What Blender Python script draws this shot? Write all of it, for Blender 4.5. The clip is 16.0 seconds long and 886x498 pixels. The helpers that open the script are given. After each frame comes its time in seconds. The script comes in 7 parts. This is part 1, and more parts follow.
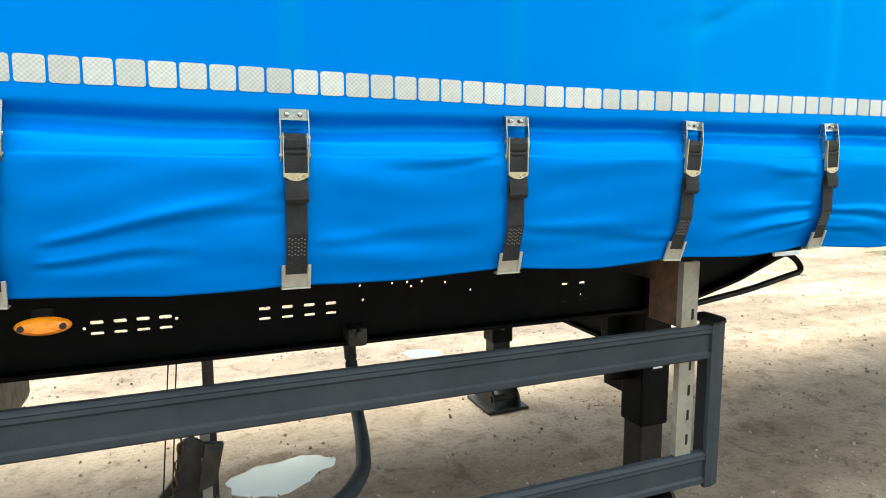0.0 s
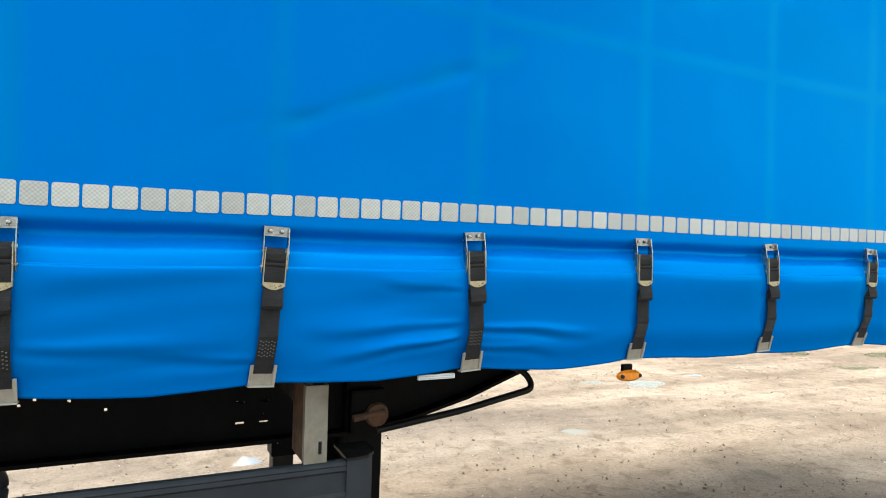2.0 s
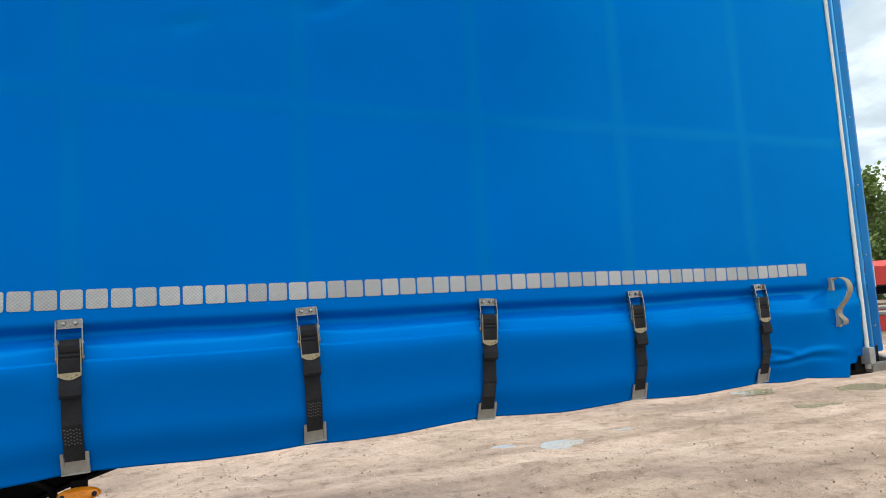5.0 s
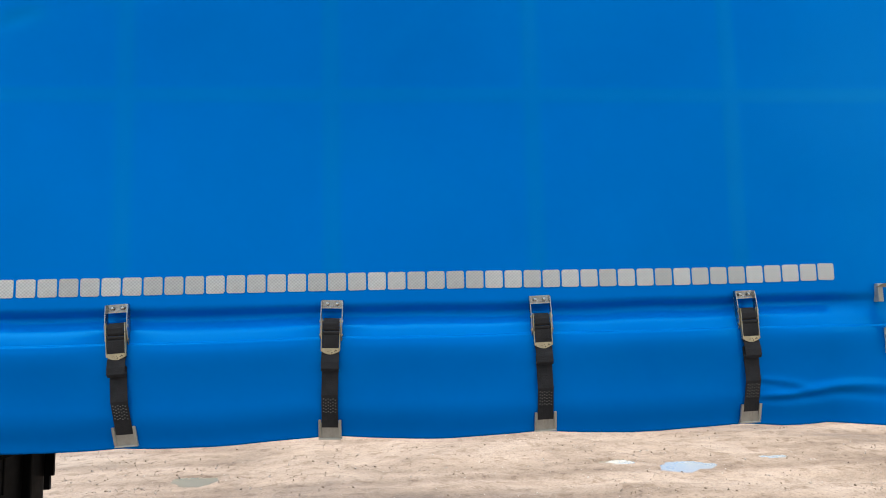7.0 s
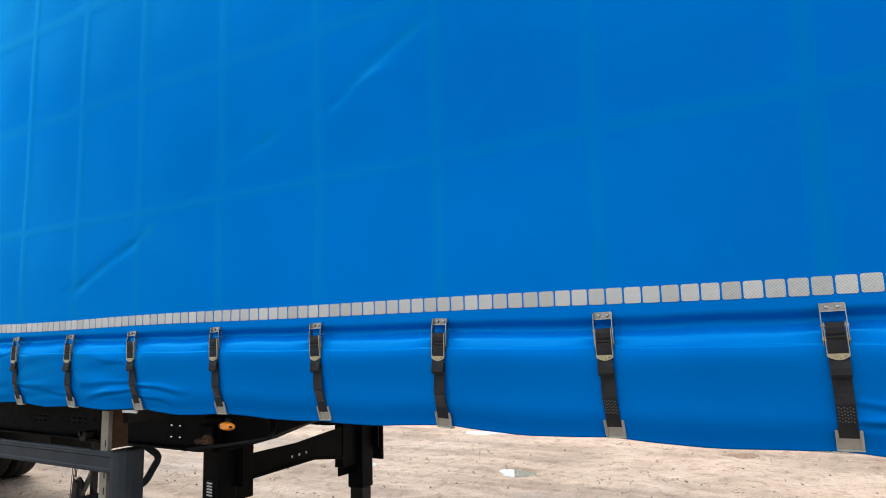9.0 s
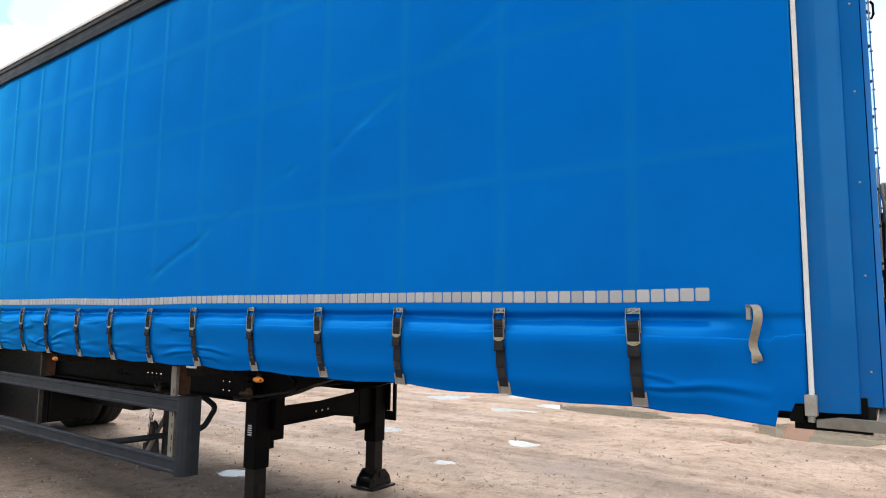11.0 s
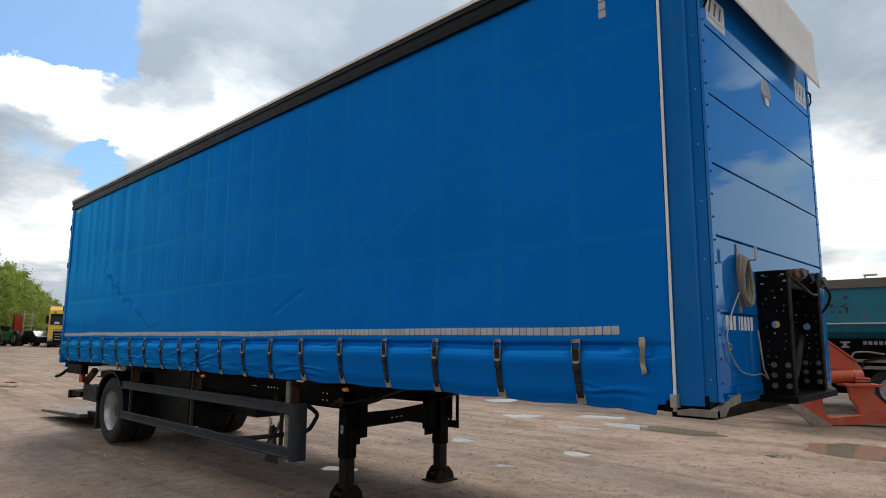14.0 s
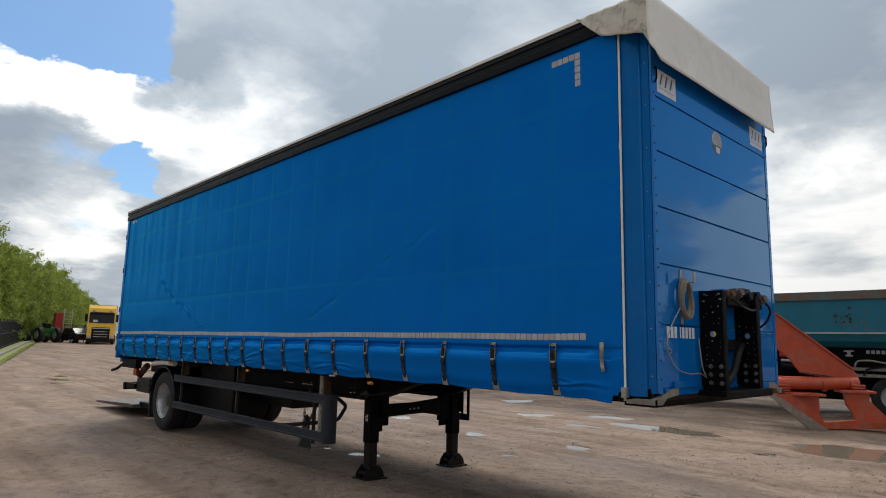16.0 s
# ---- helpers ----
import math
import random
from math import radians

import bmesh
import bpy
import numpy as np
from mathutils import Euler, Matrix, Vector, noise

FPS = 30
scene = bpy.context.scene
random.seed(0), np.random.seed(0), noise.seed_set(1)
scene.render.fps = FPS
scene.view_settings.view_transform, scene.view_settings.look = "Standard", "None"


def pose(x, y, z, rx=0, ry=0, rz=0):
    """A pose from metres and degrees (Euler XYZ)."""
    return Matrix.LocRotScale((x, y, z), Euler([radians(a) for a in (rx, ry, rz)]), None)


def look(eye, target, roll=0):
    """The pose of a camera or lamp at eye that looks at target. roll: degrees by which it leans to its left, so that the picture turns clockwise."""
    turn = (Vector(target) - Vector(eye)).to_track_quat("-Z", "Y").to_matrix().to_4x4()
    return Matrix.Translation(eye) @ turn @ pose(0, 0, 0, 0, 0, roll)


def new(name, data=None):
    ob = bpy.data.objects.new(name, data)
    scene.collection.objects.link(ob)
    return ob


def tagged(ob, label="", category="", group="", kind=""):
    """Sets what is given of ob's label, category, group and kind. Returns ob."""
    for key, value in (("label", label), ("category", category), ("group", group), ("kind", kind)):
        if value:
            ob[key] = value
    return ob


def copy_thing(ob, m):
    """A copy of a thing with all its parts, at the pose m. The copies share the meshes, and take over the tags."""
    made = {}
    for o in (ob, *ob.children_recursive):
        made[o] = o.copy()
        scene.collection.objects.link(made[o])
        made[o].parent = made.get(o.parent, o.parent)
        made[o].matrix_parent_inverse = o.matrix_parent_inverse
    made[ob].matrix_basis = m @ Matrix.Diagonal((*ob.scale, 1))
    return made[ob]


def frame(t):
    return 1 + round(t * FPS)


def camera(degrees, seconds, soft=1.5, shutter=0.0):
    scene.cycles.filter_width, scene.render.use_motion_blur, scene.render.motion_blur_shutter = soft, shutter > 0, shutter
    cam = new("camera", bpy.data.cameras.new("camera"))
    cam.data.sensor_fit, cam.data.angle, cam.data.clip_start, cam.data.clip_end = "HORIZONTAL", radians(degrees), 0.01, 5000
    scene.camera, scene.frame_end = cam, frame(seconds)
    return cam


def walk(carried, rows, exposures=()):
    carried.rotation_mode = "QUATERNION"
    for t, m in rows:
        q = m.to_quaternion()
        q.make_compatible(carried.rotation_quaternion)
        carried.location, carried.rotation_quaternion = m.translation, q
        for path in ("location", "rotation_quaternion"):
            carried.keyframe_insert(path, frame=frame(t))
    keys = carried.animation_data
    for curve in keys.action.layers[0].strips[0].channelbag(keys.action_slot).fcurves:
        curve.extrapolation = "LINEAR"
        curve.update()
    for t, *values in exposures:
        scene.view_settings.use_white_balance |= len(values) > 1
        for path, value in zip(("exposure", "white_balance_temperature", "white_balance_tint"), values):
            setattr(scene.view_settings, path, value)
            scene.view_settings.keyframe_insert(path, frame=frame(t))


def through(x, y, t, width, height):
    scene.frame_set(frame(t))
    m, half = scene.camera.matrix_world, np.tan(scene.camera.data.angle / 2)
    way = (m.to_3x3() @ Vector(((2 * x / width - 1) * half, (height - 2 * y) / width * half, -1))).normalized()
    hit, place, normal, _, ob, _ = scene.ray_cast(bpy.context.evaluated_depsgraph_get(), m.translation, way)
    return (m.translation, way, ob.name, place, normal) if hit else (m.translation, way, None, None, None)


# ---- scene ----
cam = camera(70.2, 16.0, soft=1.0)
PATH = [
    (0, (0.198, 0.036, 1.5), (0.947, 1.872, 1.243), -0.1),
    (0.5, (0.483, -0.092, 1.54), (1.201, 1.764, 1.337), 1.1),
    (1, (0.678, -0.132, 1.552), (1.449, 1.71, 1.441), 0.6),
    (1.5, (0.997, -0.101, 1.559), (1.842, 1.709, 1.46), 4.4),
    (2, (1.244, -0.136, 1.571), (2.102, 1.671, 1.587), 1.5),
    (2.5, (1.58, -0.267, 1.614), (2.431, 1.541, 1.709), 0.0),
    (3, (1.824, -0.303, 1.596), (2.712, 1.483, 1.729), -2.2),
    (3.5, (2.142, -0.267, 1.597), (3.042, 1.513, 1.742), -0.5),
    (4, (2.428, -0.318, 1.605), (3.349, 1.449, 1.785), -2.1),
    (4.5, (2.76, -0.434, 1.623), (3.605, 1.368, 1.825), -1.3),
    (5, (2.984, -0.453, 1.606), (3.759, 1.38, 1.8), -3.3),
    (5.2, (3.102, -0.444, 1.59), (3.836, 1.404, 1.801), -2.4),
    (7.3, (4.275, -0.399, 1.591), (4.321, 1.591, 1.782), -0.7),
    (7.5, (4.378, -0.36, 1.603), (4.338, 1.631, 1.781), -0.1),
    (8, (4.626, -0.341, 1.606), (4.208, 1.605, 1.804), -2.7),
    (8.5, (4.866, -0.414, 1.57), (4.14, 1.439, 1.767), -2.3),
    (9, (5.133, -0.597, 1.584), (4.146, 1.123, 1.848), -1.5),
    (9.2, (5.233, -0.672, 1.581), (4.216, 1.037, 1.794), -0.7),
    (11.5, (6.341, -1.256, 1.594), (5.089, 0.284, 1.84), 1.2),
    (12, (6.618, -1.389, 1.571), (5.243, 0.028, 1.888), 1.7),
    (12.5, (6.776, -1.604, 1.601), (5.396, -0.189, 1.904), 1.4),
    (13, (6.948, -1.823, 1.617), (5.561, -0.413, 1.916), 1.3),
    (13.5, (7.109, -1.974, 1.621), (5.743, -0.542, 1.909), 1.4),
    (14, (7.396, -2.037, 1.624), (6.016, -0.618, 1.911), 0.4),
    (14.5, (7.592, -2.23, 1.639), (6.202, -0.819, 1.916), -0.0),
    (15, (7.781, -2.413, 1.625), (6.352, -1.04, 1.893), 1.8),
    (15.5, (7.971, -2.64, 1.628), (6.584, -1.227, 1.916), 0.9),
    (16, (8.257, -2.686, 1.62), (6.82, -1.326, 1.915), 1.3),
]
EXPOSURES = [(0.0, 1.68, 6680, -7), (1.5, 1.36, 6580, -5), (2.5, 1.12, 6450, -1), (3.5, 0.96, 6390, 2), (5.0, 0.66, 6400, 4), (7.5, 0.86, 6420, 5), (9.0, 0.90, 6420, 5), (11.5, 0.56, 6620, 9), (12.5, -0.20, 6760, 9), (13.5, -0.27, 6680, 9), (14.5, -0.50, 6680, 9), (16.0, -0.60, 6680, 9)]
walk(cam, [(t, look(eye, target, roll)) for t, eye, target, roll in PATH], EXPOSURES)

# ---- light ----
SUN_DIR = Vector((-0.62, 0.46, 1.15)).normalized()      # towards the sun, behind the trailer's rear
world = bpy.data.worlds.new("sky")
scene.world = world
world.use_nodes = True


def N(nt, kind, **kw):
    n = nt.nodes.new(kind)
    for k, v in kw.items():
        n.inputs[k].default_value = v
    return n


def sky():
    nt = world.node_tree
    nt.nodes.clear()
    L = nt.links.new
    out = nt.nodes.new("ShaderNodeOutputWorld")
    bg = N(nt, "ShaderNodeBackground", Strength=0.086)
    air = nt.nodes.new("ShaderNodeTexSky")
    air.sky_type, air.sun_disc = "NISHITA", False
    air.sun_elevation = math.asin(SUN_DIR.z)
    air.sun_rotation = math.atan2(SUN_DIR.x, SUN_DIR.y)
    co = nt.nodes.new("ShaderNodeTexCoord")
    sep = nt.nodes.new("ShaderNodeSeparateXYZ")
    L(co.outputs["Generated"], sep.inputs[0])
    up = N(nt, "ShaderNodeMath"); up.operation = "MAXIMUM"; up.inputs[1].default_value = 0.0
    L(sep.outputs["Z"], up.inputs[0])
    lift = N(nt, "ShaderNodeMath"); lift.operation = "ADD"; lift.inputs[1].default_value = 0.22
    L(up.outputs[0], lift.inputs[0])
    div = nt.nodes.new("ShaderNodeVectorMath"); div.operation = "DIVIDE"
    comb = nt.nodes.new("ShaderNodeCombineXYZ")
    for k in range(3):
        L(lift.outputs[0], comb.inputs[k])
    L(co.outputs["Generated"], div.inputs[0]); L(comb.outputs[0], div.inputs[1])
    mp = N(nt, "ShaderNodeMapping", Location=(0.35, 1.7, 0.0), Scale=(1.0, 1.0, 0.6))
    L(div.outputs[0], mp.inputs[0])
    big = N(nt, "ShaderNodeTexNoise", Scale=1.5, Detail=9.0, Roughness=0.56, Distortion=0.25)
    L(mp.outputs[0], big.inputs["Vector"])

    # the clouds' outlines are ragged: every broad area is read along a disturbed direction
    rag = N(nt, "ShaderNodeTexNoise", Scale=5.0, Detail=8.0, Roughness=0.62)
    L(div.outputs[0], rag.inputs["Vector"])
    cen = nt.nodes.new("ShaderNodeVectorMath"); cen.operation = "SUBTRACT"; cen.inputs[1].default_value = (0.5, 0.5, 0.5)
    L(rag.outputs["Color"], cen.inputs[0])
    off = nt.nodes.new("ShaderNodeVectorMath"); off.operation = "SCALE"; off.inputs["Scale"].default_value = 0.13
    L(cen.outputs[0], off.inputs[0])
    bent = nt.nodes.new("ShaderNodeVectorMath"); bent.operation = "ADD"
    L(co.outputs["Generated"], bent.inputs[0]); L(off.outputs[0], bent.inputs[1])
    unit = nt.nodes.new("ShaderNodeVectorMath"); unit.operation = "NORMALIZE"
    L(bent.outputs[0], unit.inputs[0])

    def swell(socket, areas):
        """Adds broad areas (direction, degrees across, amount) to the cloud pattern."""
        for way, wide, amount in areas:
            d = nt.nodes.new("ShaderNodeVectorMath"); d.operation = "DOT_PRODUCT"
            d.inputs[1].default_value = tuple(Vector(way).normalized())
            L(unit.outputs[0], d.inputs[0])
            r = N(nt, "ShaderNodeMapRange"); r.interpolation_type = "SMOOTHSTEP"
            r.inputs["From Min"].default_value, r.inputs["From Max"].default_value = math.cos(radians(wide)), 1.0
            r.inputs["To Min"].default_value, r.inputs["To Max"].default_value = 0.0, amount
            L(d.outputs["Value"], r.inputs["Value"])
            s = N(nt, "ShaderNodeMath"); s.operation = "ADD"
            L(socket, s.inputs[0]); L(r.outputs[0], s.inputs[1])
            socket = s.outputs[0]
        return socket

    mask = nt.nodes.new("ShaderNodeValToRGB")
    mask.color_ramp.elements[0].position, mask.color_ramp.elements[1].position = 0.29, 0.46
    L(swell(big.outputs["Fac"], [((-0.915, 0.10, 0.425), 6.5, -0.55), ((-0.90, 0.165, 0.435), 6.5, -0.5), ((-0.880, 0.225, 0.435), 5.5, -0.55), ((-0.888, 0.252, 0.385), 3, -0.4), ((-0.931, 0.278, 0.238), 2.6, -0.45),
                                 ((-0.87, 0.05, 0.52), 15, -0.24), ((0.20, 0.92, 0.31), 5, -0.35), ((0.29, 0.90, 0.30), 4.5, -0.35), ((0.25, 0.94, 0.21), 4, -0.3), ((0.43, 0.84, 0.40), 10, -0.4), ((0.448, 0.868, 0.215), 8, -0.24), ((0.365, 0.885, 0.29), 5, -0.3), ((0.33, 0.93, 0.15), 8, 0.20), ((0.25, 0.953, 0.165), 9, 0.22), ((-0.93, 0.14, 0.345), 4.5, 0.3), ((-0.80, 0.40, 0.46), 17, 0.24)]), mask.inputs[0])
    mp2 = N(nt, "ShaderNodeMapping", Location=(2.3, 0.4, 0.7), Scale=(0.8, 0.8, 0.6))
    L(div.outputs[0], mp2.inputs[0])
    tone = N(nt, "ShaderNodeTexNoise", Scale=2.4, Detail=9.0, Roughness=0.57, Distortion=0.2)
    L(mp2.outputs[0], tone.inputs["Vector"])
    # an overcast sky is brightest overhead
    high = N(nt, "ShaderNodeMapRange"); high.inputs["From Min"].default_value = 0.45
    high.inputs["To Max"].default_value = 0.27
    L(sep.outputs["Z"], high.inputs["Value"])
    zen = N(nt, "ShaderNodeMath"); zen.operation = "ADD"
    L(high.outputs[0], zen.inputs[1])
    ramp = nt.nodes.new("ShaderNodeValToRGB")
    e = ramp.color_ramp.elements
    e[0].position, e[0].color = 0.28, (4.0, 4.8, 5.8, 1)
    e[1].position, e[1].color = 0.76, (14.0, 14.2, 14.4, 1)
    m = e.new(0.52); m.color = (6.5, 7.3, 8.2, 1)
    L(swell(tone.outputs["Fac"], [((-0.929, 0.125, 0.35), 5, 0.3), ((-0.916, 0.207, 0.342), 4, 0.3), ((-0.911, 0.273, 0.305), 5, 0.3), ((-0.854, 0.415, 0.315), 8, 0.3), ((-0.76, 0.47, 0.45), 18, -0.22), ((-0.60, 0.65, 0.46), 14, -0.14), ((-0.95, 0.15, 0.285), 7, 0.10), ((-0.878, 0.32, 0.36), 5, -0.14), ((-0.957, 0.18, 0.235), 7, -0.2), ((-0.965, 0.21, 0.165), 6, 0.26), ((-0.226, 0.954, 0.14), 14, 0.28), ((-0.2, 0.88, 0.40), 18, -0.14), ((0.22, 0.93, 0.27), 14, 0.24), ((0.25, 0.84, 0.47), 12, -0.12), ((-0.93, -0.28, 0.24), 22, 0.05), ((0.94, -0.10, 0.38), 48, 0.24), ((0.31, 0.94, 0.15), 9, 0.40), ((0.72, -0.62, 0.30), 24, 0.22)]), zen.inputs[0])
    L(zen.outputs[0], ramp.inputs[0])
    # brighter cloud towards the hidden sun
    dot = nt.nodes.new("ShaderNodeVectorMath"); dot.operation = "DOT_PRODUCT"
    dot.inputs[1].default_value = tuple(SUN_DIR)
    L(co.outputs["Generated"], dot.inputs[0])
    near = N(nt, "ShaderNodeMapRange"); near.inputs["From Min"].default_value = 0.35
    near.inputs["From Max"].default_value = 1.0; near.inputs["To Min"].default_value = 0.85; near.inputs["To Max"].default_value = 2.0
    L(dot.outputs["Value"], near.inputs["Value"])
    lit = nt.nodes.new("ShaderNodeVectorMath"); lit.operation = "SCALE"
    L(ramp.outputs[0], lit.inputs[0]); L(near.outputs[0], lit.inputs["Scale"])
    clear = nt.nodes.new("ShaderNodeVectorMath"); clear.operation = "MULTIPLY"; clear.inputs[1].default_value = (1.35, 1.85, 2.25)
    L(air.outputs[0], clear.inputs[0])
    mix = nt.nodes.new("ShaderNodeMix"); mix.data_type = "RGBA"
    L(mask.outputs[0], mix.inputs["Factor"]); L(clear.outputs[0], mix.inputs[6]); L(lit.outputs[0], mix.inputs[7])
    L(mix.outputs[2], bg.inputs["Color"]); L(bg.outputs[0], out.inputs[0])


sky()
sun = new("sun", bpy.data.lights.new("sun", "SUN"))
sun.data.energy, sun.data.angle, sun.data.color = 2.7, radians(26), (1.0, 0.965, 0.92)
sun.matrix_world = look(SUN_DIR * 60, (0, 0, 0))


# ---- materials ----
def surf(name, a, b=None, scale=6.0, rough=(0.5, 0.6), metal=0.0, bump=0.0, bump_scale=80.0, spec=0.5, dirt=None, dirt_scale=2.5, dirt_amt=0.5, coat=0.0,
         coords="Object", per_object=0.0, band="", through=0.0, tint=None, ribs=None):
    """A Principled material with colour varied at two scales, roughness variation, stains and fine relief."""
    m = bpy.data.materials.new(name)
    m.use_nodes = True
    nt = m.node_tree
    L = nt.links.new
    p = nt.nodes["Principled BSDF"]
    p.inputs["Metallic"].default_value = metal
    p.inputs["Specular IOR Level"].default_value = spec
    p.inputs["Coat Weight"].default_value = coat
    p.inputs["Coat Roughness"].default_value = 0.08
    if tint:                                          # tinted gloss over the body colour
        p.inputs["Specular IOR Level"].default_value = 0.0
        gl = nt.nodes.new("ShaderNodeBsdfGlossy")
        gl.inputs["Color"].default_value = (*tint, 1)
        fr = N(nt, "ShaderNodeFresnel", IOR=1.0 + spec)
        if band:                                      # and a little more reflecting, being thicker and smoother
            wb = nt.nodes.new("ShaderNodeAttribute"); wb.attribute_name = band
            ior = N(nt, "ShaderNodeMath"); ior.operation = "MULTIPLY_ADD"; ior.inputs[1].default_value, ior.inputs[2].default_value = 0.40, 1.0 + spec
            L(wb.outputs["Fac"], ior.inputs[0]); L(ior.outputs[0], fr.inputs["IOR"])
        top = nt.nodes.new("ShaderNodeMixShader")
        L(fr.outputs[0], top.inputs[0]); L(p.outputs[0], top.inputs[1]); L(gl.outputs[0], top.inputs[2])
        L(top.outputs[0], nt.nodes["Material Output"].inputs["Surface"])
    co = nt.nodes.new("ShaderNodeTexCoord")
    b = b or tuple(min(1, c * 0.78) for c in a)
    n1 = N(nt, "ShaderNodeTexNoise", Scale=scale, Detail=6.0, Roughness=0.6)
    L(co.outputs[coords], n1.inputs["Vector"])
    r1 = nt.nodes.new("ShaderNodeValToRGB")
    r1.color_ramp.elements[0].position, r1.color_ramp.elements[1].position = 0.35, 0.68
    r1.color_ramp.elements[0].color, r1.color_ramp.elements[1].color = (*b, 1), (*a, 1)
    L(n1.outputs["Fac"], r1.inputs[0])
    col = r1.outputs[0]
    if dirt:
        n2 = N(nt, "ShaderNodeTexNoise", Scale=dirt_scale, Detail=8.0, Roughness=0.68, Distortion=0.6)
        L(co.outputs[coords], n2.inputs["Vector"])
        r2 = nt.nodes.new("ShaderNodeValToRGB")
        r2.color_ramp.elements[0].position, r2.color_ramp.elements[1].position = 0.5, 0.74
        r2.color_ramp.elements[0].color, r2.color_ramp.elements[1].color = (0, 0, 0, 1), (dirt_amt,) * 3 + (1,)
        L(n2.outputs["Fac"], r2.inputs[0])
        mx = nt.nodes.new("ShaderNodeMix"); mx.data_type = "RGBA"
        L(r2.outputs[0], mx.inputs["Factor"]); L(col, mx.inputs[6]); mx.inputs[7].default_value = (*dirt, 1)
        col = mx.outputs[2]
    if per_object:
        info = nt.nodes.new("ShaderNodeObjectInfo")
        hsv = nt.nodes.new("ShaderNodeHueSaturation")
        mr = N(nt, "ShaderNodeMapRange"); mr.inputs["To Min"].default_value = 1 - per_object; mr.inputs["To Max"].default_value = 1 + per_object
        L(info.outputs["Random"], mr.inputs["Value"]); L(mr.outputs[0], hsv.inputs["Value"]); L(col, hsv.inputs["Color"])
        col = hsv.outputs[0]
    at = None
    if band:
        at = nt.nodes.new("ShaderNodeAttribute")
        at.attribute_name = band
        hsv = nt.nodes.new("ShaderNodeMix"); hsv.data_type, hsv.blend_type = "RGBA", "MULTIPLY"
        L(at.outputs["Fac"], hsv.inputs["Factor"]); L(col, hsv.inputs[6]); hsv.inputs[7].default_value = (1.0, 1.0, 0.82, 1)
        col = hsv.outputs[2]
    L(col, p.inputs["Base Color"])
    if through:
        tl = nt.nodes.new("ShaderNodeBsdfTranslucent")
        ms = nt.nodes.new("ShaderNodeMixShader")
        ms.inputs[0].default_value = through
        L(col, tl.inputs["Color"]); L(p.outputs[0], ms.inputs[1]); L(tl.outputs[0], ms.inputs[2])
        L(ms.outputs[0], nt.nodes["Material Output"].inputs["Surface"])
    n3 = N(nt, "ShaderNodeTexNoise", Scale=scale * 2.3, Detail=4.0)
    L(co.outputs[coords], n3.inputs["Vector"])
    mr = N(nt, "ShaderNodeMapRange"); mr.inputs["From Min"].default_value = 0.3; mr.inputs["From Max"].default_value = 0.7
    mr.inputs["To Min"].default_value, mr.inputs["To Max"].default_value = rough
    L(n3.outputs["Fac"], mr.inputs["Value"]); L(mr.outputs[0], p.inputs["Roughness"])
    if tint:
        dull = mr.outputs[0]
        if band:                                      # the welded bands are duller than the sheet between them
            more = N(nt, "ShaderNodeMath"); more.operation = "MULTIPLY_ADD"; more.inputs[1].default_value = 0.10
            L(at.outputs["Fac"], more.inputs[0]); L(dull, more.inputs[2])
            dull = more.outputs[0]
        L(dull, gl.inputs["Roughness"])
    if ribs:
        sp = nt.nodes.new("ShaderNodeSeparateXYZ")
        L(co.outputs[coords], sp.inputs[0])
        total = None
        for axis, rate in zip("XYZ", ribs):
            if rate:
                a1 = N(nt, "ShaderNodeMath"); a1.operation = "MULTIPLY"; a1.inputs[1].default_value = rate * 2 * math.pi
                a2 = N(nt, "ShaderNodeMath"); a2.operation = "SINE"
                L(sp.outputs[axis], a1.inputs[0]); L(a1.outputs[0], a2.inputs[0])
                if total:
                    a3 = N(nt, "ShaderNodeMath"); a3.operation = "MULTIPLY"
                    L(total, a3.inputs[0]); L(a2.outputs[0], a3.inputs[1])
                    total = a3.outputs[0]
                else:
                    total = a2.outputs[0]
        amp = N(nt, "ShaderNodeMapRange"); amp.inputs["From Min"].default_value = -1.0
        amp.inputs["To Min"].default_value, amp.inputs["To Max"].default_value = 0.74, 1.08
        L(total, amp.inputs["Value"])
        tone = nt.nodes.new("ShaderNodeVectorMath"); tone.operation = "SCALE"
        L(col, tone.inputs[0]); L(amp.outputs[0], tone.inputs["Scale"]); L(tone.outputs[0], p.inputs["Base Color"])
    if bump:
        n4 = N(nt, "ShaderNodeTexNoise", Scale=bump_scale, Detail=5.0)
        L(co.outputs[coords], n4.inputs["Vector"])
        bp = N(nt, "ShaderNodeBump", Strength=bump, Distance=0.01)
        L(n4.outputs["Fac"], bp.inputs["Height"]); L(bp.outputs[0], p.inputs["Normal"])
        if tint:
            L(bp.outputs[0], gl.inputs["Normal"])
    return m


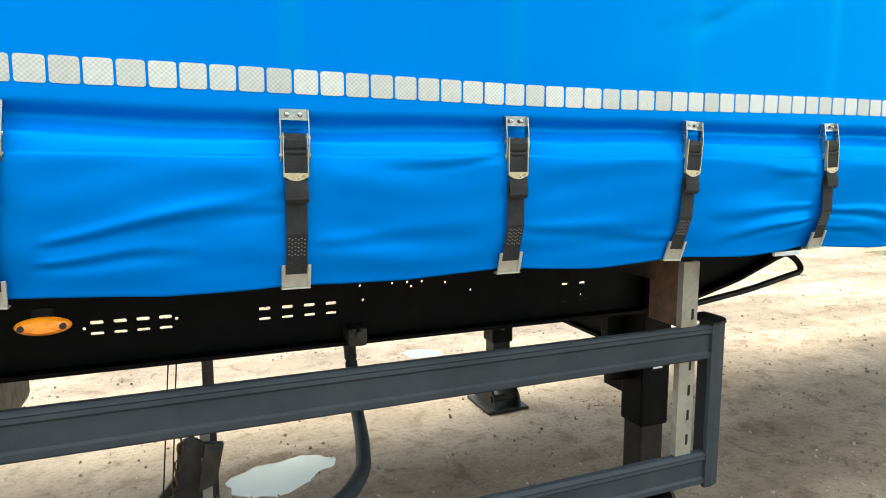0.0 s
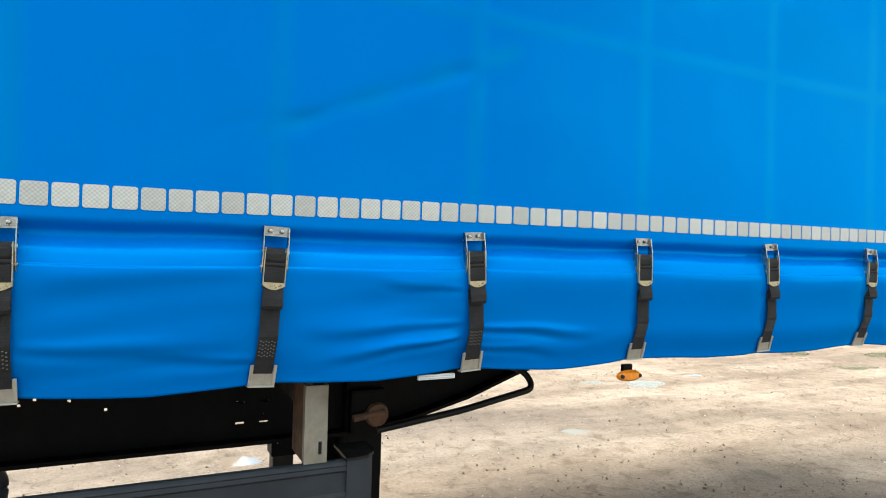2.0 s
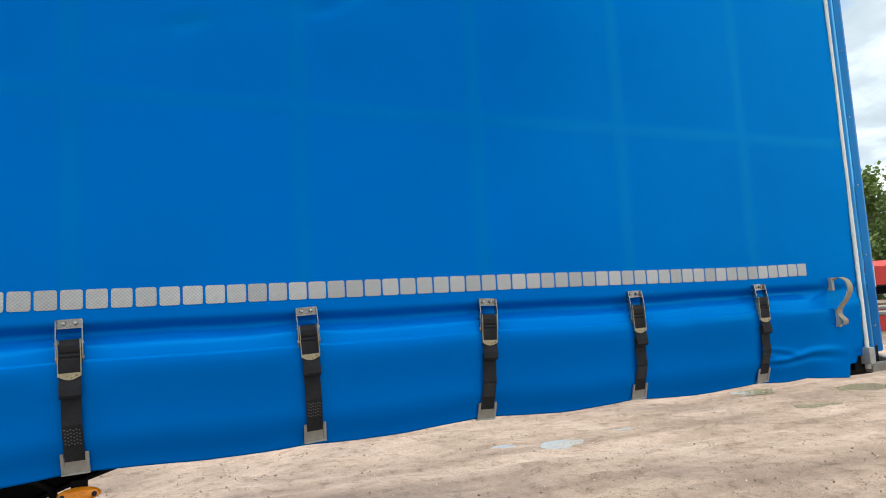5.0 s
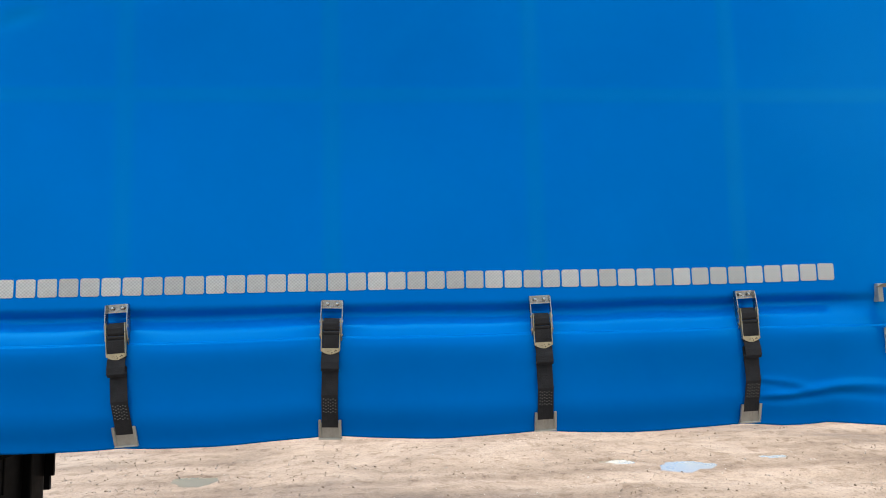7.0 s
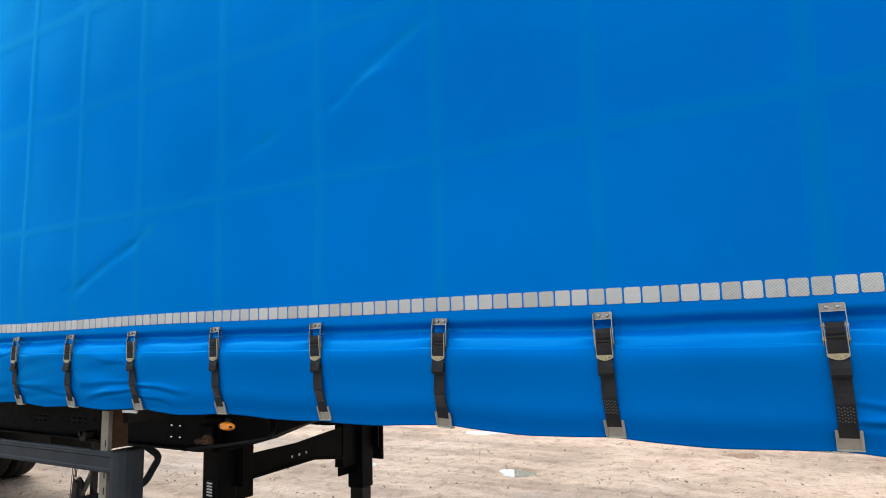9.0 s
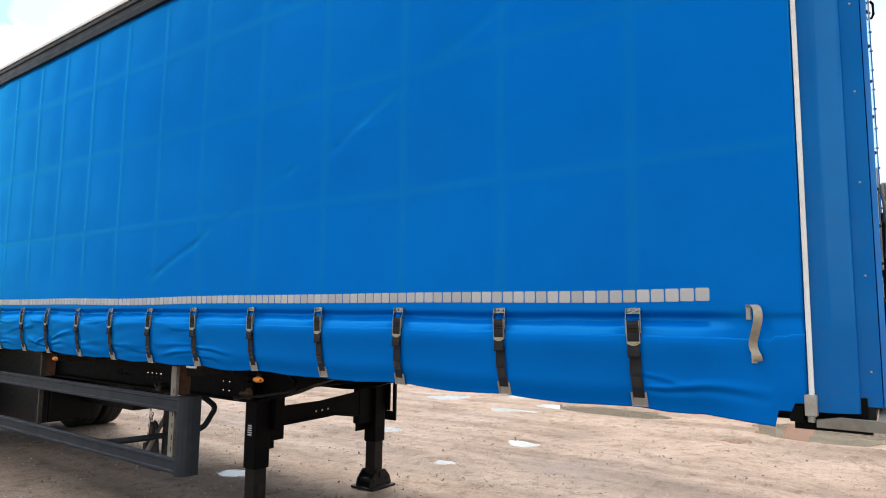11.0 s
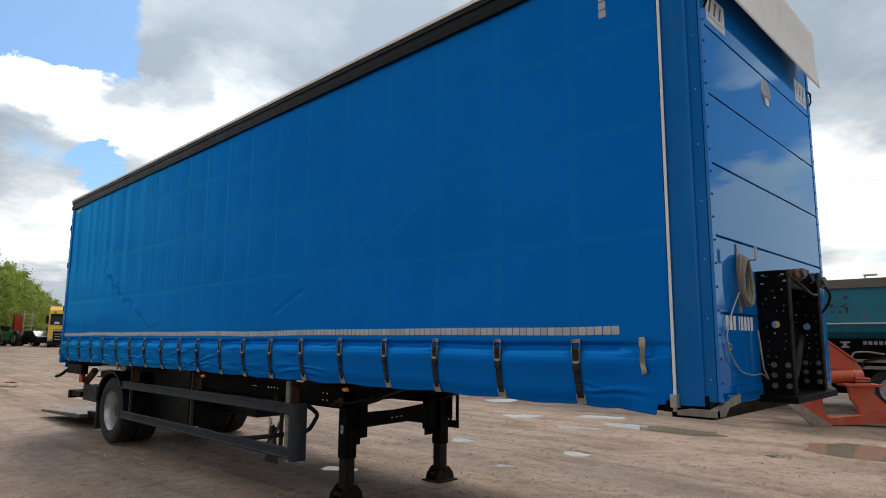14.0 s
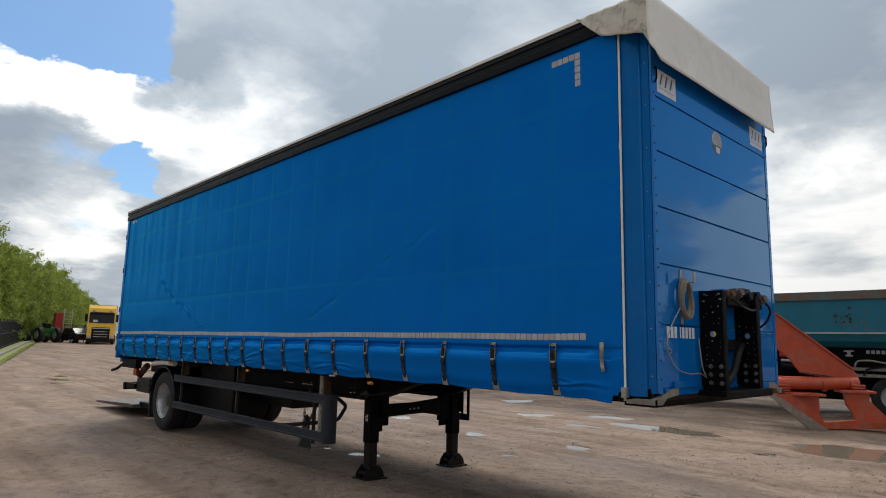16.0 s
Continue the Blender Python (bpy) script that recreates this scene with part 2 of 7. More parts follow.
M = {}
M["curtain"] = surf("blue_pvc", (0.0, 0.133, 0.540), (0.0, 0.118, 0.480), 1.1, (0.12, 0.18), spec=0.56, tint=(0.05, 0.59, 1.0), bump=0.03, bump_scale=420, dirt=(0.0, 0.140, 0.510), dirt_scale=1.7, dirt_amt=0.5, band="band")
M["blue_paint"] = surf("blue_paint", (0.0, 0.115, 0.40), (0.0, 0.10, 0.36), 3, (0.07, 0.11), spec=0.55, tint=(0.24, 0.69, 1.0), coat=0.0, dirt=(0.05, 0.10, 0.22), dirt_scale=4, dirt_amt=0.25)
M["blue_panel"] = surf("blue_panel_paint", (0.0, 0.145, 0.50), (0.0, 0.13, 0.46), 2, (0.025, 0.045), spec=0.78, tint=(0.62, 0.86, 1.0), coat=0.0, dirt=(0.06, 0.12, 0.25), dirt_scale=3, dirt_amt=0.15)
M["black_paint"] = surf("black_chassis_paint", (0.0045, 0.0045, 0.005), (0.003, 0.003, 0.0034), 9, (0.45, 0.6), bump=0.05, bump_scale=60, dirt=(0.013, 0.0105, 0.0085), dirt_scale=5, dirt_amt=0.35, spec=0.07)
M["underside"] = surf("dark_floor_underside", (0.009, 0.008, 0.007), (0.005, 0.0045, 0.004), 5, (0.7, 0.85), bump=0.1, dirt=(0.03, 0.022, 0.016), dirt_scale=3)
M["guard"] = surf("weathered_grey_aluminium", (0.038, 0.043, 0.053), (0.025, 0.029, 0.036), 4, (0.5, 0.62), metal=0.05, bump=0.04, bump_scale=150, dirt=(0.06, 0.057, 0.054), dirt_scale=7, dirt_amt=0.3, spec=0.12)
M["galv"] = surf("galvanised_steel", (0.46, 0.45, 0.41), (0.33, 0.32, 0.29), 14, (0.38, 0.55), metal=0.55, bump=0.05, bump_scale=120, dirt=(0.22, 0.17, 0.11), dirt_scale=9, dirt_amt=0.5)
M["zinc"] = surf("zinc_plated_buckle", (0.46, 0.46, 0.45), (0.27, 0.265, 0.25), 40, (0.16, 0.30), metal=0.95, bump=0.04, bump_scale=300, dirt=(0.13, 0.11, 0.085), dirt_scale=30, dirt_amt=0.5)
M["bracket"] = surf("dirty_bracket_steel", (0.27, 0.25, 0.21), (0.18, 0.165, 0.14), 9, (0.5, 0.65), metal=0.2, bump=0.06, dirt=(0.11, 0.075, 0.05), dirt_scale=7, dirt_amt=0.6)
M["grimy"] = surf("grimy_dark_steel", (0.05, 0.045, 0.04), (0.02, 0.018, 0.016), 8, (0.5, 0.65), metal=0.2, bump=0.1, dirt=(0.10, 0.075, 0.055), dirt_scale=6, dirt_amt=0.6)
M["bolt"] = surf("dusty_bolt_steel", (0.17, 0.16, 0.15), (0.09, 0.085, 0.08), 30, (0.4, 0.6), metal=0.4, dirt=(0.05, 0.045, 0.04), dirt_scale=25, dirt_amt=0.6)
M["leg_steel"] = surf("oily_leg_steel", (0.022, 0.019, 0.017), (0.011, 0.0095, 0.0085), 7, (0.45, 0.6), metal=0.1, spec=0.2, bump=0.06, dirt=(0.055, 0.036, 0.024), dirt_scale=6, dirt_amt=0.6)
M["brass"] = surf("yellow_zinc_lever", (0.46, 0.41, 0.28), (0.35, 0.31, 0.21), 40, (0.25, 0.4), metal=0.7, dirt=(0.18, 0.15, 0.11), dirt_scale=30)
M["web"] = surf("black_webbing", (0.024, 0.023, 0.026), (0.015, 0.015, 0.017), 30, (0.7, 0.85), bump=0.4, bump_scale=420, dirt=(0.03, 0.028, 0.026), dirt_scale=12, dirt_amt=0.4, spec=0.25, ribs=(0.0, 0.0, 330.0))
M["stitch"] = surf("grey_stitching", (0.20, 0.19, 0.18), (0.10, 0.10, 0.095), 90, (0.8, 0.9))
M["tape"] = surf("reflective_white_tape", (0.50, 0.505, 0.50), (0.43, 0.435, 0.43), 60, (0.3, 0.45), bump=0.1, bump_scale=260, dirt=(0.30, 0.29, 0.27), dirt_scale=22, dirt_amt=0.5, per_object=0.13, ribs=(98.0, 0.0, 105.0))
M["white_pole"] = surf("white_pvc_edge", (0.84, 0.82, 0.77), (0.72, 0.70, 0.65), 8, (0.35, 0.5), dirt=(0.42, 0.38, 0.32), dirt_scale=10, dirt_amt=0.4)
M["white_tarp"] = surf("dirty_white_tarpaulin", (0.82, 0.81, 0.77), (0.74, 0.73, 0.68), 2, (0.4, 0.55), bump=0.05, bump_scale=200, dirt=(0.42, 0.39, 0.32), dirt_scale=4, dirt_amt=0.3)
M["tarp_corner"] = surf("grimy_white_tarpaulin", (0.64, 0.61, 0.52), (0.50, 0.47, 0.39), 5, (0.45, 0.6), bump=0.06, bump_scale=160, dirt=(0.10, 0.09, 0.07), dirt_scale=11, dirt_amt=0.9)
M["rail"] = surf("black_anodised_rail", (0.006, 0.0062, 0.0075), (0.004, 0.0042, 0.005), 5, (0.35, 0.5), spec=0.14, dirt=(0.02, 0.0195, 0.019), dirt_scale=3, dirt_amt=0.3)
M["rubber"] = surf("black_tyre_rubber", (0.011, 0.0107, 0.0104), (0.007, 0.0068, 0.0066), 12, (0.75, 0.9), bump=0.12, bump_scale=120, dirt=(0.045, 0.035, 0.027), dirt_scale=6, dirt_amt=0.5)
M["plastic"] = surf("black_plastic", (0.008, 0.008, 0.009), (0.0055, 0.0055, 0.006), 10, (0.4, 0.55), spec=0.2, bump=0.04, dirt=(0.020, 0.0165, 0.0135), dirt_scale=5, dirt_amt=0.35)
M["rim"] = surf("silver_wheel_rim", (0.58, 0.59, 0.60), (0.44, 0.44, 0.45), 9, (0.3, 0.45), metal=0.6, dirt=(0.22, 0.18, 0.14), dirt_scale=7, dirt_amt=0.5)
M["amber"] = surf("amber_plastic_lens", (0.78, 0.26, 0.015), (0.62, 0.18, 0.01), 60, (0.12, 0.2), spec=0.6, bump=0.15, bump_scale=260)
M["rust"] = surf("rusty_steel", (0.16, 0.075, 0.038), (0.07, 0.038, 0.024), 18, (0.7, 0.9), bump=0.2, bump_scale=90, dirt=(0.03, 0.025, 0.02), dirt_scale=8)
M["hose"] = surf("beige_rubber_hose", (0.23, 0.205, 0.155), (0.16, 0.14, 0.105), 12, (0.5, 0.65))
M["belt"] = surf("dirty_beige_belt", (0.42, 0.36, 0.27), (0.30, 0.25, 0.18), 20, (0.7, 0.85), bump=0.2, bump_scale=400)
M["label"] = surf("white_sticker", (0.72, 0.73, 0.74), (0.62, 0.63, 0.64), 12, (0.25, 0.35))
M["ink"] = surf("dark_print", (0.05, 0.07, 0.10), (0.035, 0.05, 0.075), 12, (0.3, 0.4))
M["grey_ink"] = surf("grey_print", (0.42, 0.45, 0.48), (0.36, 0.39, 0.42), 12, (0.3, 0.4))
M["white_paint"] = surf("white_lettering", (0.74, 0.76, 0.78), (0.62, 0.64, 0.66), 30, (0.3, 0.4))
M["stud_blue"] = surf("pale_blue_sticker", (0.20, 0.30, 0.62), (0.16, 0.25, 0.52), 20, (0.35, 0.45))
M["stud_yellow"] = surf("yellow_sticker", (0.62, 0.50, 0.10), (0.5, 0.4, 0.08), 20, (0.35, 0.45))
M["red_lamp"] = surf("red_lamp_lens", (0.42, 0.03, 0.02), (0.32, 0.02, 0.015), 20, (0.15, 0.25))
M["steel"] = surf("worn_platform_steel", (0.16, 0.14, 0.125), (0.09, 0.078, 0.07), 8, (0.5, 0.7), metal=0.4, dirt=(0.13, 0.07, 0.045), dirt_scale=5, dirt_amt=0.6)
M["orange"] = surf("red_orange_paint", (0.50, 0.068, 0.018), (0.40, 0.052, 0.015), 4, (0.4, 0.55), dirt=(0.24, 0.19, 0.15), dirt_scale=3.5, dirt_amt=0.45)
M["bare_blade"] = surf("scuffed_blade_steel", (0.33, 0.28, 0.23), (0.22, 0.17, 0.13), 9, (0.5, 0.7), metal=0.2, dirt=(0.3, 0.08, 0.04), dirt_scale=6, dirt_amt=0.6)
M["teal"] = surf("weathered_teal_paint", (0.008, 0.165, 0.235), (0.005, 0.13, 0.19), 1.3, (0.35, 0.5), dirt=(0.03, 0.15, 0.18), dirt_scale=1.6, dirt_amt=0.5)
M["teal_rust"] = surf("rusty_teal_paint", (0.08, 0.16, 0.16), (0.16, 0.085, 0.05), 2.2, (0.5, 0.7), dirt=(0.15, 0.07, 0.035), dirt_scale=2.2, dirt_amt=0.8)
M["yellow"] = surf("yellow_cab_paint", (0.90, 0.52, 0.012), (0.82, 0.46, 0.01), 2, (0.2, 0.3), coat=0.4)
M["glass"] = surf("dark_windscreen", (0.012, 0.014, 0.016), (0.010, 0.011, 0.013), 4, (0.3, 0.4), spec=0.3)
M["grey_box"] = surf("pale_box_body", (0.55, 0.53, 0.50), (0.46, 0.44, 0.42), 2, (0.45, 0.6))
M["green"] = surf("tractor_green_paint", (0.02, 0.14, 0.025), (0.016, 0.11, 0.02), 4, (0.4, 0.5))
M["red"] = surf("red_paint", (0.50, 0.03, 0.022), (0.40, 0.025, 0.02), 3, (0.35, 0.5), dirt=(0.2, 0.06, 0.05), dirt_scale=4, dirt_amt=0.3)
M["dark_car"] = surf("dark_vehicle_paint", (0.02, 0.022, 0.026), (0.015, 0.016, 0.02), 3, (0.2, 0.3))
M["fence"] = surf("dark_fence_coating", (0.014, 0.017, 0.022), (0.010, 0.012, 0.016), 6, (0.5, 0.6))
M["concrete"] = surf("pale_concrete", (0.27, 0.25, 0.22), (0.19, 0.175, 0.155), 3, (0.8, 0.9), bump=0.2)
M["bark"] = surf("grey_brown_bark", (0.14, 0.11, 0.085), (0.08, 0.062, 0.048), 9, (0.85, 0.95), bump=0.4, bump_scale=30)
M["leaf"] = surf("poplar_leaf", (0.34, 0.41, 0.07), (0.20, 0.27, 0.045), 0.9, (0.5, 0.65), per_object=0.12, through=0.45)
M["leaf_dark"] = surf("oak_leaf", (0.12, 0.18, 0.035), (0.06, 0.10, 0.02), 0.9, (0.5, 0.65), per_object=0.1, through=0.4)
M["grass"] = surf("rough_grass", (0.24, 0.26, 0.06), (0.15, 0.18, 0.04), 3, (0.8, 0.9))
M["clod"] = surf("dirt_crumb", (0.21, 0.150, 0.110), (0.15, 0.105, 0.076), 9, (0.85, 0.95), bump=0.2, bump_scale=200)
M["stone"] = surf("pebble_stone", (0.50, 0.43, 0.37), (0.26, 0.20, 0.16), 7, (0.7, 0.9))


def ground_material():
    m = bpy.data.materials.new("wet_sandy_ground")
    m.use_nodes = True
    nt = m.node_tree
    L = nt.links.new
    p = nt.nodes["Principled BSDF"]
    geo = nt.nodes.new("ShaderNodeTexCoord")

    def noise_fac(scale, detail, rough, dist=0.0, stretch=(1, 1, 1)):
        mp = N(nt, "ShaderNodeMapping", Scale=stretch)
        L(geo.outputs["Object"], mp.inputs[0])
        n = N(nt, "ShaderNodeTexNoise", Scale=scale, Detail=detail, Roughness=rough, Distortion=dist)
        L(mp.outputs[0], n.inputs["Vector"])
        return n.outputs["Fac"]

    def ramp(fac, stops):
        r = nt.nodes.new("ShaderNodeValToRGB")
        e = r.color_ramp.elements
        while len(e) < len(stops):
            e.new(0.5)
        for s, (pos, c) in zip(e, stops):
            s.position, s.color = pos, (*c, 1)
        L(fac, r.inputs[0])
        return r.outputs[0]

    base = ramp(noise_fac(0.9, 10, 0.6, 0.4, (0.8, 1.15, 1)), [(0.26, (0.165, 0.113, 0.081)), (0.5, (0.255, 0.184, 0.138)), (0.74, (0.330, 0.248, 0.196))])
    fine = ramp(noise_fac(38, 6, 0.7), [(0.34, (0.66, 0.65, 0.64)), (0.46, (0.98, 0.975, 0.97)), (0.66, (1.14, 1.145, 1.15))])
    mul = nt.nodes.new("ShaderNodeMix"); mul.data_type, mul.blend_type = "RGBA", "MULTIPLY"; mul.inputs["Factor"].default_value = 1.0
    L(base, mul.inputs[6]); L(fine, mul.inputs[7])
    clods = ramp(noise_fac(6, 9, 0.68, 0.5), [(0.36, (0.67, 0.62, 0.57)), (0.47, (0.98, 0.98, 0.98)), (0.64, (1.11, 1.11, 1.11))])
    tracks = ramp(noise_fac(0.8, 3, 0.5, 0.25, (0.16, 2.6, 1)), [(0.36, (0.76, 0.73, 0.71)), (0.50, (1.0, 1.0, 1.0)), (0.66, (1.10, 1.10, 1.10))])
    for more in (clods, tracks):
        nxt = nt.nodes.new("ShaderNodeMix"); nxt.data_type, nxt.blend_type = "RGBA", "MULTIPLY"; nxt.inputs["Factor"].default_value = 1.0
        L(mul.outputs[2], nxt.inputs[6]); L(more, nxt.inputs[7])
        mul = nxt
    # dark mud colour round the tipper, standing in for shade and dim panel reflections
    sep = nt.nodes.new("ShaderNodeSeparateXYZ")
    L(geo.outputs["Object"], sep.inputs[0])

    def span(axis, a, b, c, d):
        up = N(nt, "ShaderNodeMapRange"); up.interpolation_type = "SMOOTHSTEP"
        dn = N(nt, "ShaderNodeMapRange"); dn.interpolation_type = "SMOOTHSTEP"
        for n, lo, hi in ((up, a, b), (dn, d, c)):
            n.inputs["From Min"].default_value, n.inputs["From Max"].default_value = lo, hi
            L(sep.outputs[axis], n.inputs["Value"])
        return times(up.outputs[0], dn.outputs[0])

    def times(p1, p2):
        n = N(nt, "ShaderNodeMath"); n.operation = "MULTIPLY"
        L(p1, n.inputs[0]); L(p2, n.inputs[1])
        return n.outputs[0]

    ragged = ramp(noise_fac(0.8, 8, 0.62, 0.6), [(0.36, (0.5, 0.5, 0.5)), (0.56, (1, 1, 1))])
    reach = times(span("Y", 9.8, 12.0, 45.0, 60.0), span("X", -14.0, -8.0, 30.0, 40.0))
    nxt = nt.nodes.new("ShaderNodeMix"); nxt.data_type, nxt.blend_type = "RGBA", "MULTIPLY"
    L(times(reach, ragged), nxt.inputs["Factor"]); L(mul.outputs[2], nxt.inputs[6]); nxt.inputs[7].default_value = (0.34, 0.31, 0.28, 1)
    mul = nxt
    wet = ramp(noise_fac(0.5, 7, 0.6, 0.8, (0.75, 1.2, 1)), [(0.50, (0, 0, 0)), (0.66, (1, 1, 1))])
    dark = nt.nodes.new("ShaderNodeMix"); dark.data_type, dark.blend_type = "RGBA", "MULTIPLY"
    scaled = N(nt, "ShaderNodeMath"); scaled.operation = "MULTIPLY"; scaled.inputs[1].default_value = 0.8
    L(wet, scaled.inputs[0]); L(scaled.outputs[0], dark.inputs["Factor"]); L(mul.outputs[2], dark.inputs[6]); dark.inputs[7].default_value = (0.62, 0.56, 0.50, 1)
    L(dark.outputs[2], p.inputs["Base Color"])
    mr = N(nt, "ShaderNodeMapRange"); mr.inputs["To Min"].default_value, mr.inputs["To Max"].default_value = 0.92, 0.55
    L(wet, mr.inputs["Value"]); L(mr.outputs[0], p.inputs["Roughness"])
    p.inputs["Specular IOR Level"].default_value = 0.35
    bp = N(nt, "ShaderNodeBump", Strength=0.6, Distance=0.02)
    L(noise_fac(30, 9, 0.75), bp.inputs["Height"])
    bp2 = N(nt, "ShaderNodeBump", Strength=0.4, Distance=0.04)
    L(noise_fac(4, 6, 0.6), bp2.inputs["Height"]); L(bp.outputs[0], bp2.inputs["Normal"]); L(bp2.outputs[0], p.inputs["Normal"])
    return m


def water_material(name, col):
    m = bpy.data.materials.new(name)
    m.use_nodes = True
    nt = m.node_tree
    p = nt.nodes["Principled BSDF"]
    n = N(nt, "ShaderNodeTexNoise", Scale=3.0, Detail=4.0)
    co = nt.nodes.new("ShaderNodeTexCoord")
    nt.links.new(co.outputs["Object"], n.inputs["Vector"])
    r = nt.nodes.new("ShaderNodeValToRGB")
    r.color_ramp.elements[0].color, r.color_ramp.elements[1].color = (*[c * 0.75 for c in col], 1), (*col, 1)
    nt.links.new(n.outputs["Fac"], r.inputs[0]); nt.links.new(r.outputs[0], p.inputs["Base Color"])
    p.inputs["Roughness"].default_value, p.inputs["IOR"].default_value, p.inputs["Specular IOR Level"].default_value = 0.02, 1.5, 1.0
    w = N(nt, "ShaderNodeTexNoise", Scale=22.0, Detail=3.0)
    nt.links.new(co.outputs["Object"], w.inputs["Vector"])
    bp = N(nt, "ShaderNodeBump", Strength=0.03, Distance=0.01)
    nt.links.new(w.outputs["Fac"], bp.inputs["Height"]); nt.links.new(bp.outputs[0], p.inputs["Normal"])
    return m


M["ground"] = ground_material()
M["water"] = water_material("muddy_puddle_water", (0.25, 0.205, 0.155))


# ---- building helpers ----
ORG = {}


def root(ob):
    while ob.parent:
        ob = ob.parent
    return ob


def thing(name, at=(0, 0, 0), label="", category="", group="", kind="", turn=0.0, local=True):
    """An Empty at the thing's base. With local, its parts are built round its own origin; otherwise in world metres."""
    ob = new(name)
    ob.empty_display_size = 0.2
    ob.location, ob.rotation_euler = at, (0, 0, radians(turn))
    ORG[ob.name] = Vector((0, 0, 0)) if local else Vector(at)
    return tagged(ob, label, category, group, kind)


def mesh_of(name, bm, material, smooth=False):
    me = bpy.data.meshes.new(name)
    bm.to_mesh(me)
    bm.free()
    me.materials.append(material)
    if smooth:
        me.polygons.foreach_set("use_smooth", [True] * len(me.polygons))
        me.set_sharp_from_angle(angle=radians(38))
    return me


def part(name, bm, material, parent, label="", smooth=False):
    """Links a bmesh as one mesh object under a thing or a part."""
    off = -ORG[root(parent).name]
    if off.length:
        bmesh.ops.translate(bm, verts=bm.verts, vec=off)
    ob = new(name, mesh_of(name, bm, material, smooth))
    ob.parent = parent
    return tagged(ob, label)


def piece(name, me, parent, at, label=""):
    """One more object on a shared mesh; at is in the same metres as the parent's parts."""
    ob = new(name, me)
    ob.parent = parent
    ob.location = Vector(at) - ORG[root(parent).name]
    return tagged(ob, label)


def solo(name, bm, material, label="", category="", group="", kind="", smooth=False):
    ob = new(name, mesh_of(name, bm, material, smooth))
    return tagged(ob, label, category, group, kind)


def B(*parts_):
    """A bmesh out of boxes, each (x0, x1, y0, y1, z0, z1) or with a bevel width as a seventh number."""
    bm = bmesh.new()
    for p in parts_:
        box(bm, *p)
    return bm


def box(bm, x0, x1, y0, y1, z0, z1, bevel=0.0):
    geo = bmesh.ops.create_cube(bm, size=1.0, matrix=Matrix.Translation(((x0 + x1) / 2, (y0 + y1) / 2, (z0 + z1) / 2)) @ Matrix.Diagonal((x1 - x0, y1 - y0, z1 - z0, 1)))
    if bevel:
        edges = {e for v in geo["verts"] for e in v.link_edges}
        bmesh.ops.bevel(bm, geom=list(edges), offset=bevel, segments=2, affect="EDGES", profile=0.6)
    return bm


def cyl(bm, a, b, r, r2=None, seg=16):
    a, b = Vector(a), Vector(b)
    m = Matrix.Translation((a + b) / 2) @ (b - a).to_track_quat("Z", "Y").to_matrix().to_4x4()
    bmesh.ops.create_cone(bm, cap_ends=True, segments=seg, radius1=r, radius2=r if r2 is None else r2, depth=(b - a).length, matrix=m)
    return bm


def tube(bm, pts, r, seg=10, closed=False, flat=1.0):
    """A pipe along a smoothed polyline; flat squeezes it across."""
    pts = [Vector(p) for p in pts]
    n = len(pts)
    rings = []
    up = Vector((0.13, 0.21, 0.97)).normalized()
    for i, p in enumerate(pts):
        if closed:
            d = pts[(i + 1) % n] - pts[i - 1]
        else:
            d = pts[min(i + 1, n - 1)] - pts[max(i - 1, 0)]
        d.normalize()
        s = d.cross(up)
        if s.length < 1e-3:
            s = d.cross(Vector((1, 0, 0)))
        s.normalize()
        u = s.cross(d)
        rings.append([bm.verts.new(p + r * (math.cos(t) * s + flat * math.sin(t) * u)) for t in (2 * math.pi * k / seg for k in range(seg))])
    for i in range(n if closed else n - 1):
        a, b = rings[i], rings[(i + 1) % n]
        for k in range(seg):
            bm.faces.new((a[k], a[(k + 1) % seg], b[(k + 1) % seg], b[k]))
    if not closed:
        bm.faces.new(rings[0][::-1]); bm.faces.new(rings[-1])
    return bm


def arc(points, rad=0.05, seg=6):
    """A polyline with rounded corners."""
    pts = [Vector(p) for p in points]
    out = [pts[0]]
    for a, b, c in zip(pts, pts[1:], pts[2:]):
        u, w = (a - b).normalized(), (c - b).normalized()
        d = min(rad, (a - b).length / 2, (c - b).length / 2)
        p, q = b + u * d, b + w * d
        out += [p.lerp(b, t).lerp(b.lerp(q, t), t) for t in (k / seg for k in range(seg + 1))]
    return out + [pts[-1]]


def lathe(bm, prof, centre, axis="y", seg=40):
    """Revolves (radius, along) pairs round an axis through centre."""
    rings = []
    for r, h in prof:
        ring = []
        for k in range(seg):
            t = 2 * math.pi * k / seg
            c, s = r * math.cos(t), r * math.sin(t)
            v = {"y": (c, h, s), "x": (h, c, s), "z": (c, s, h)}[axis]
            ring.append(bm.verts.new(Vector(centre) + Vector(v)))
        rings.append(ring)
    for a, b in zip(rings, rings[1:]):
        for k in range(seg):
            bm.faces.new((a[k], a[(k + 1) % seg], b[(k + 1) % seg], b[k]))
    bmesh.ops.recalc_face_normals(bm, faces=bm.faces)
    return bm


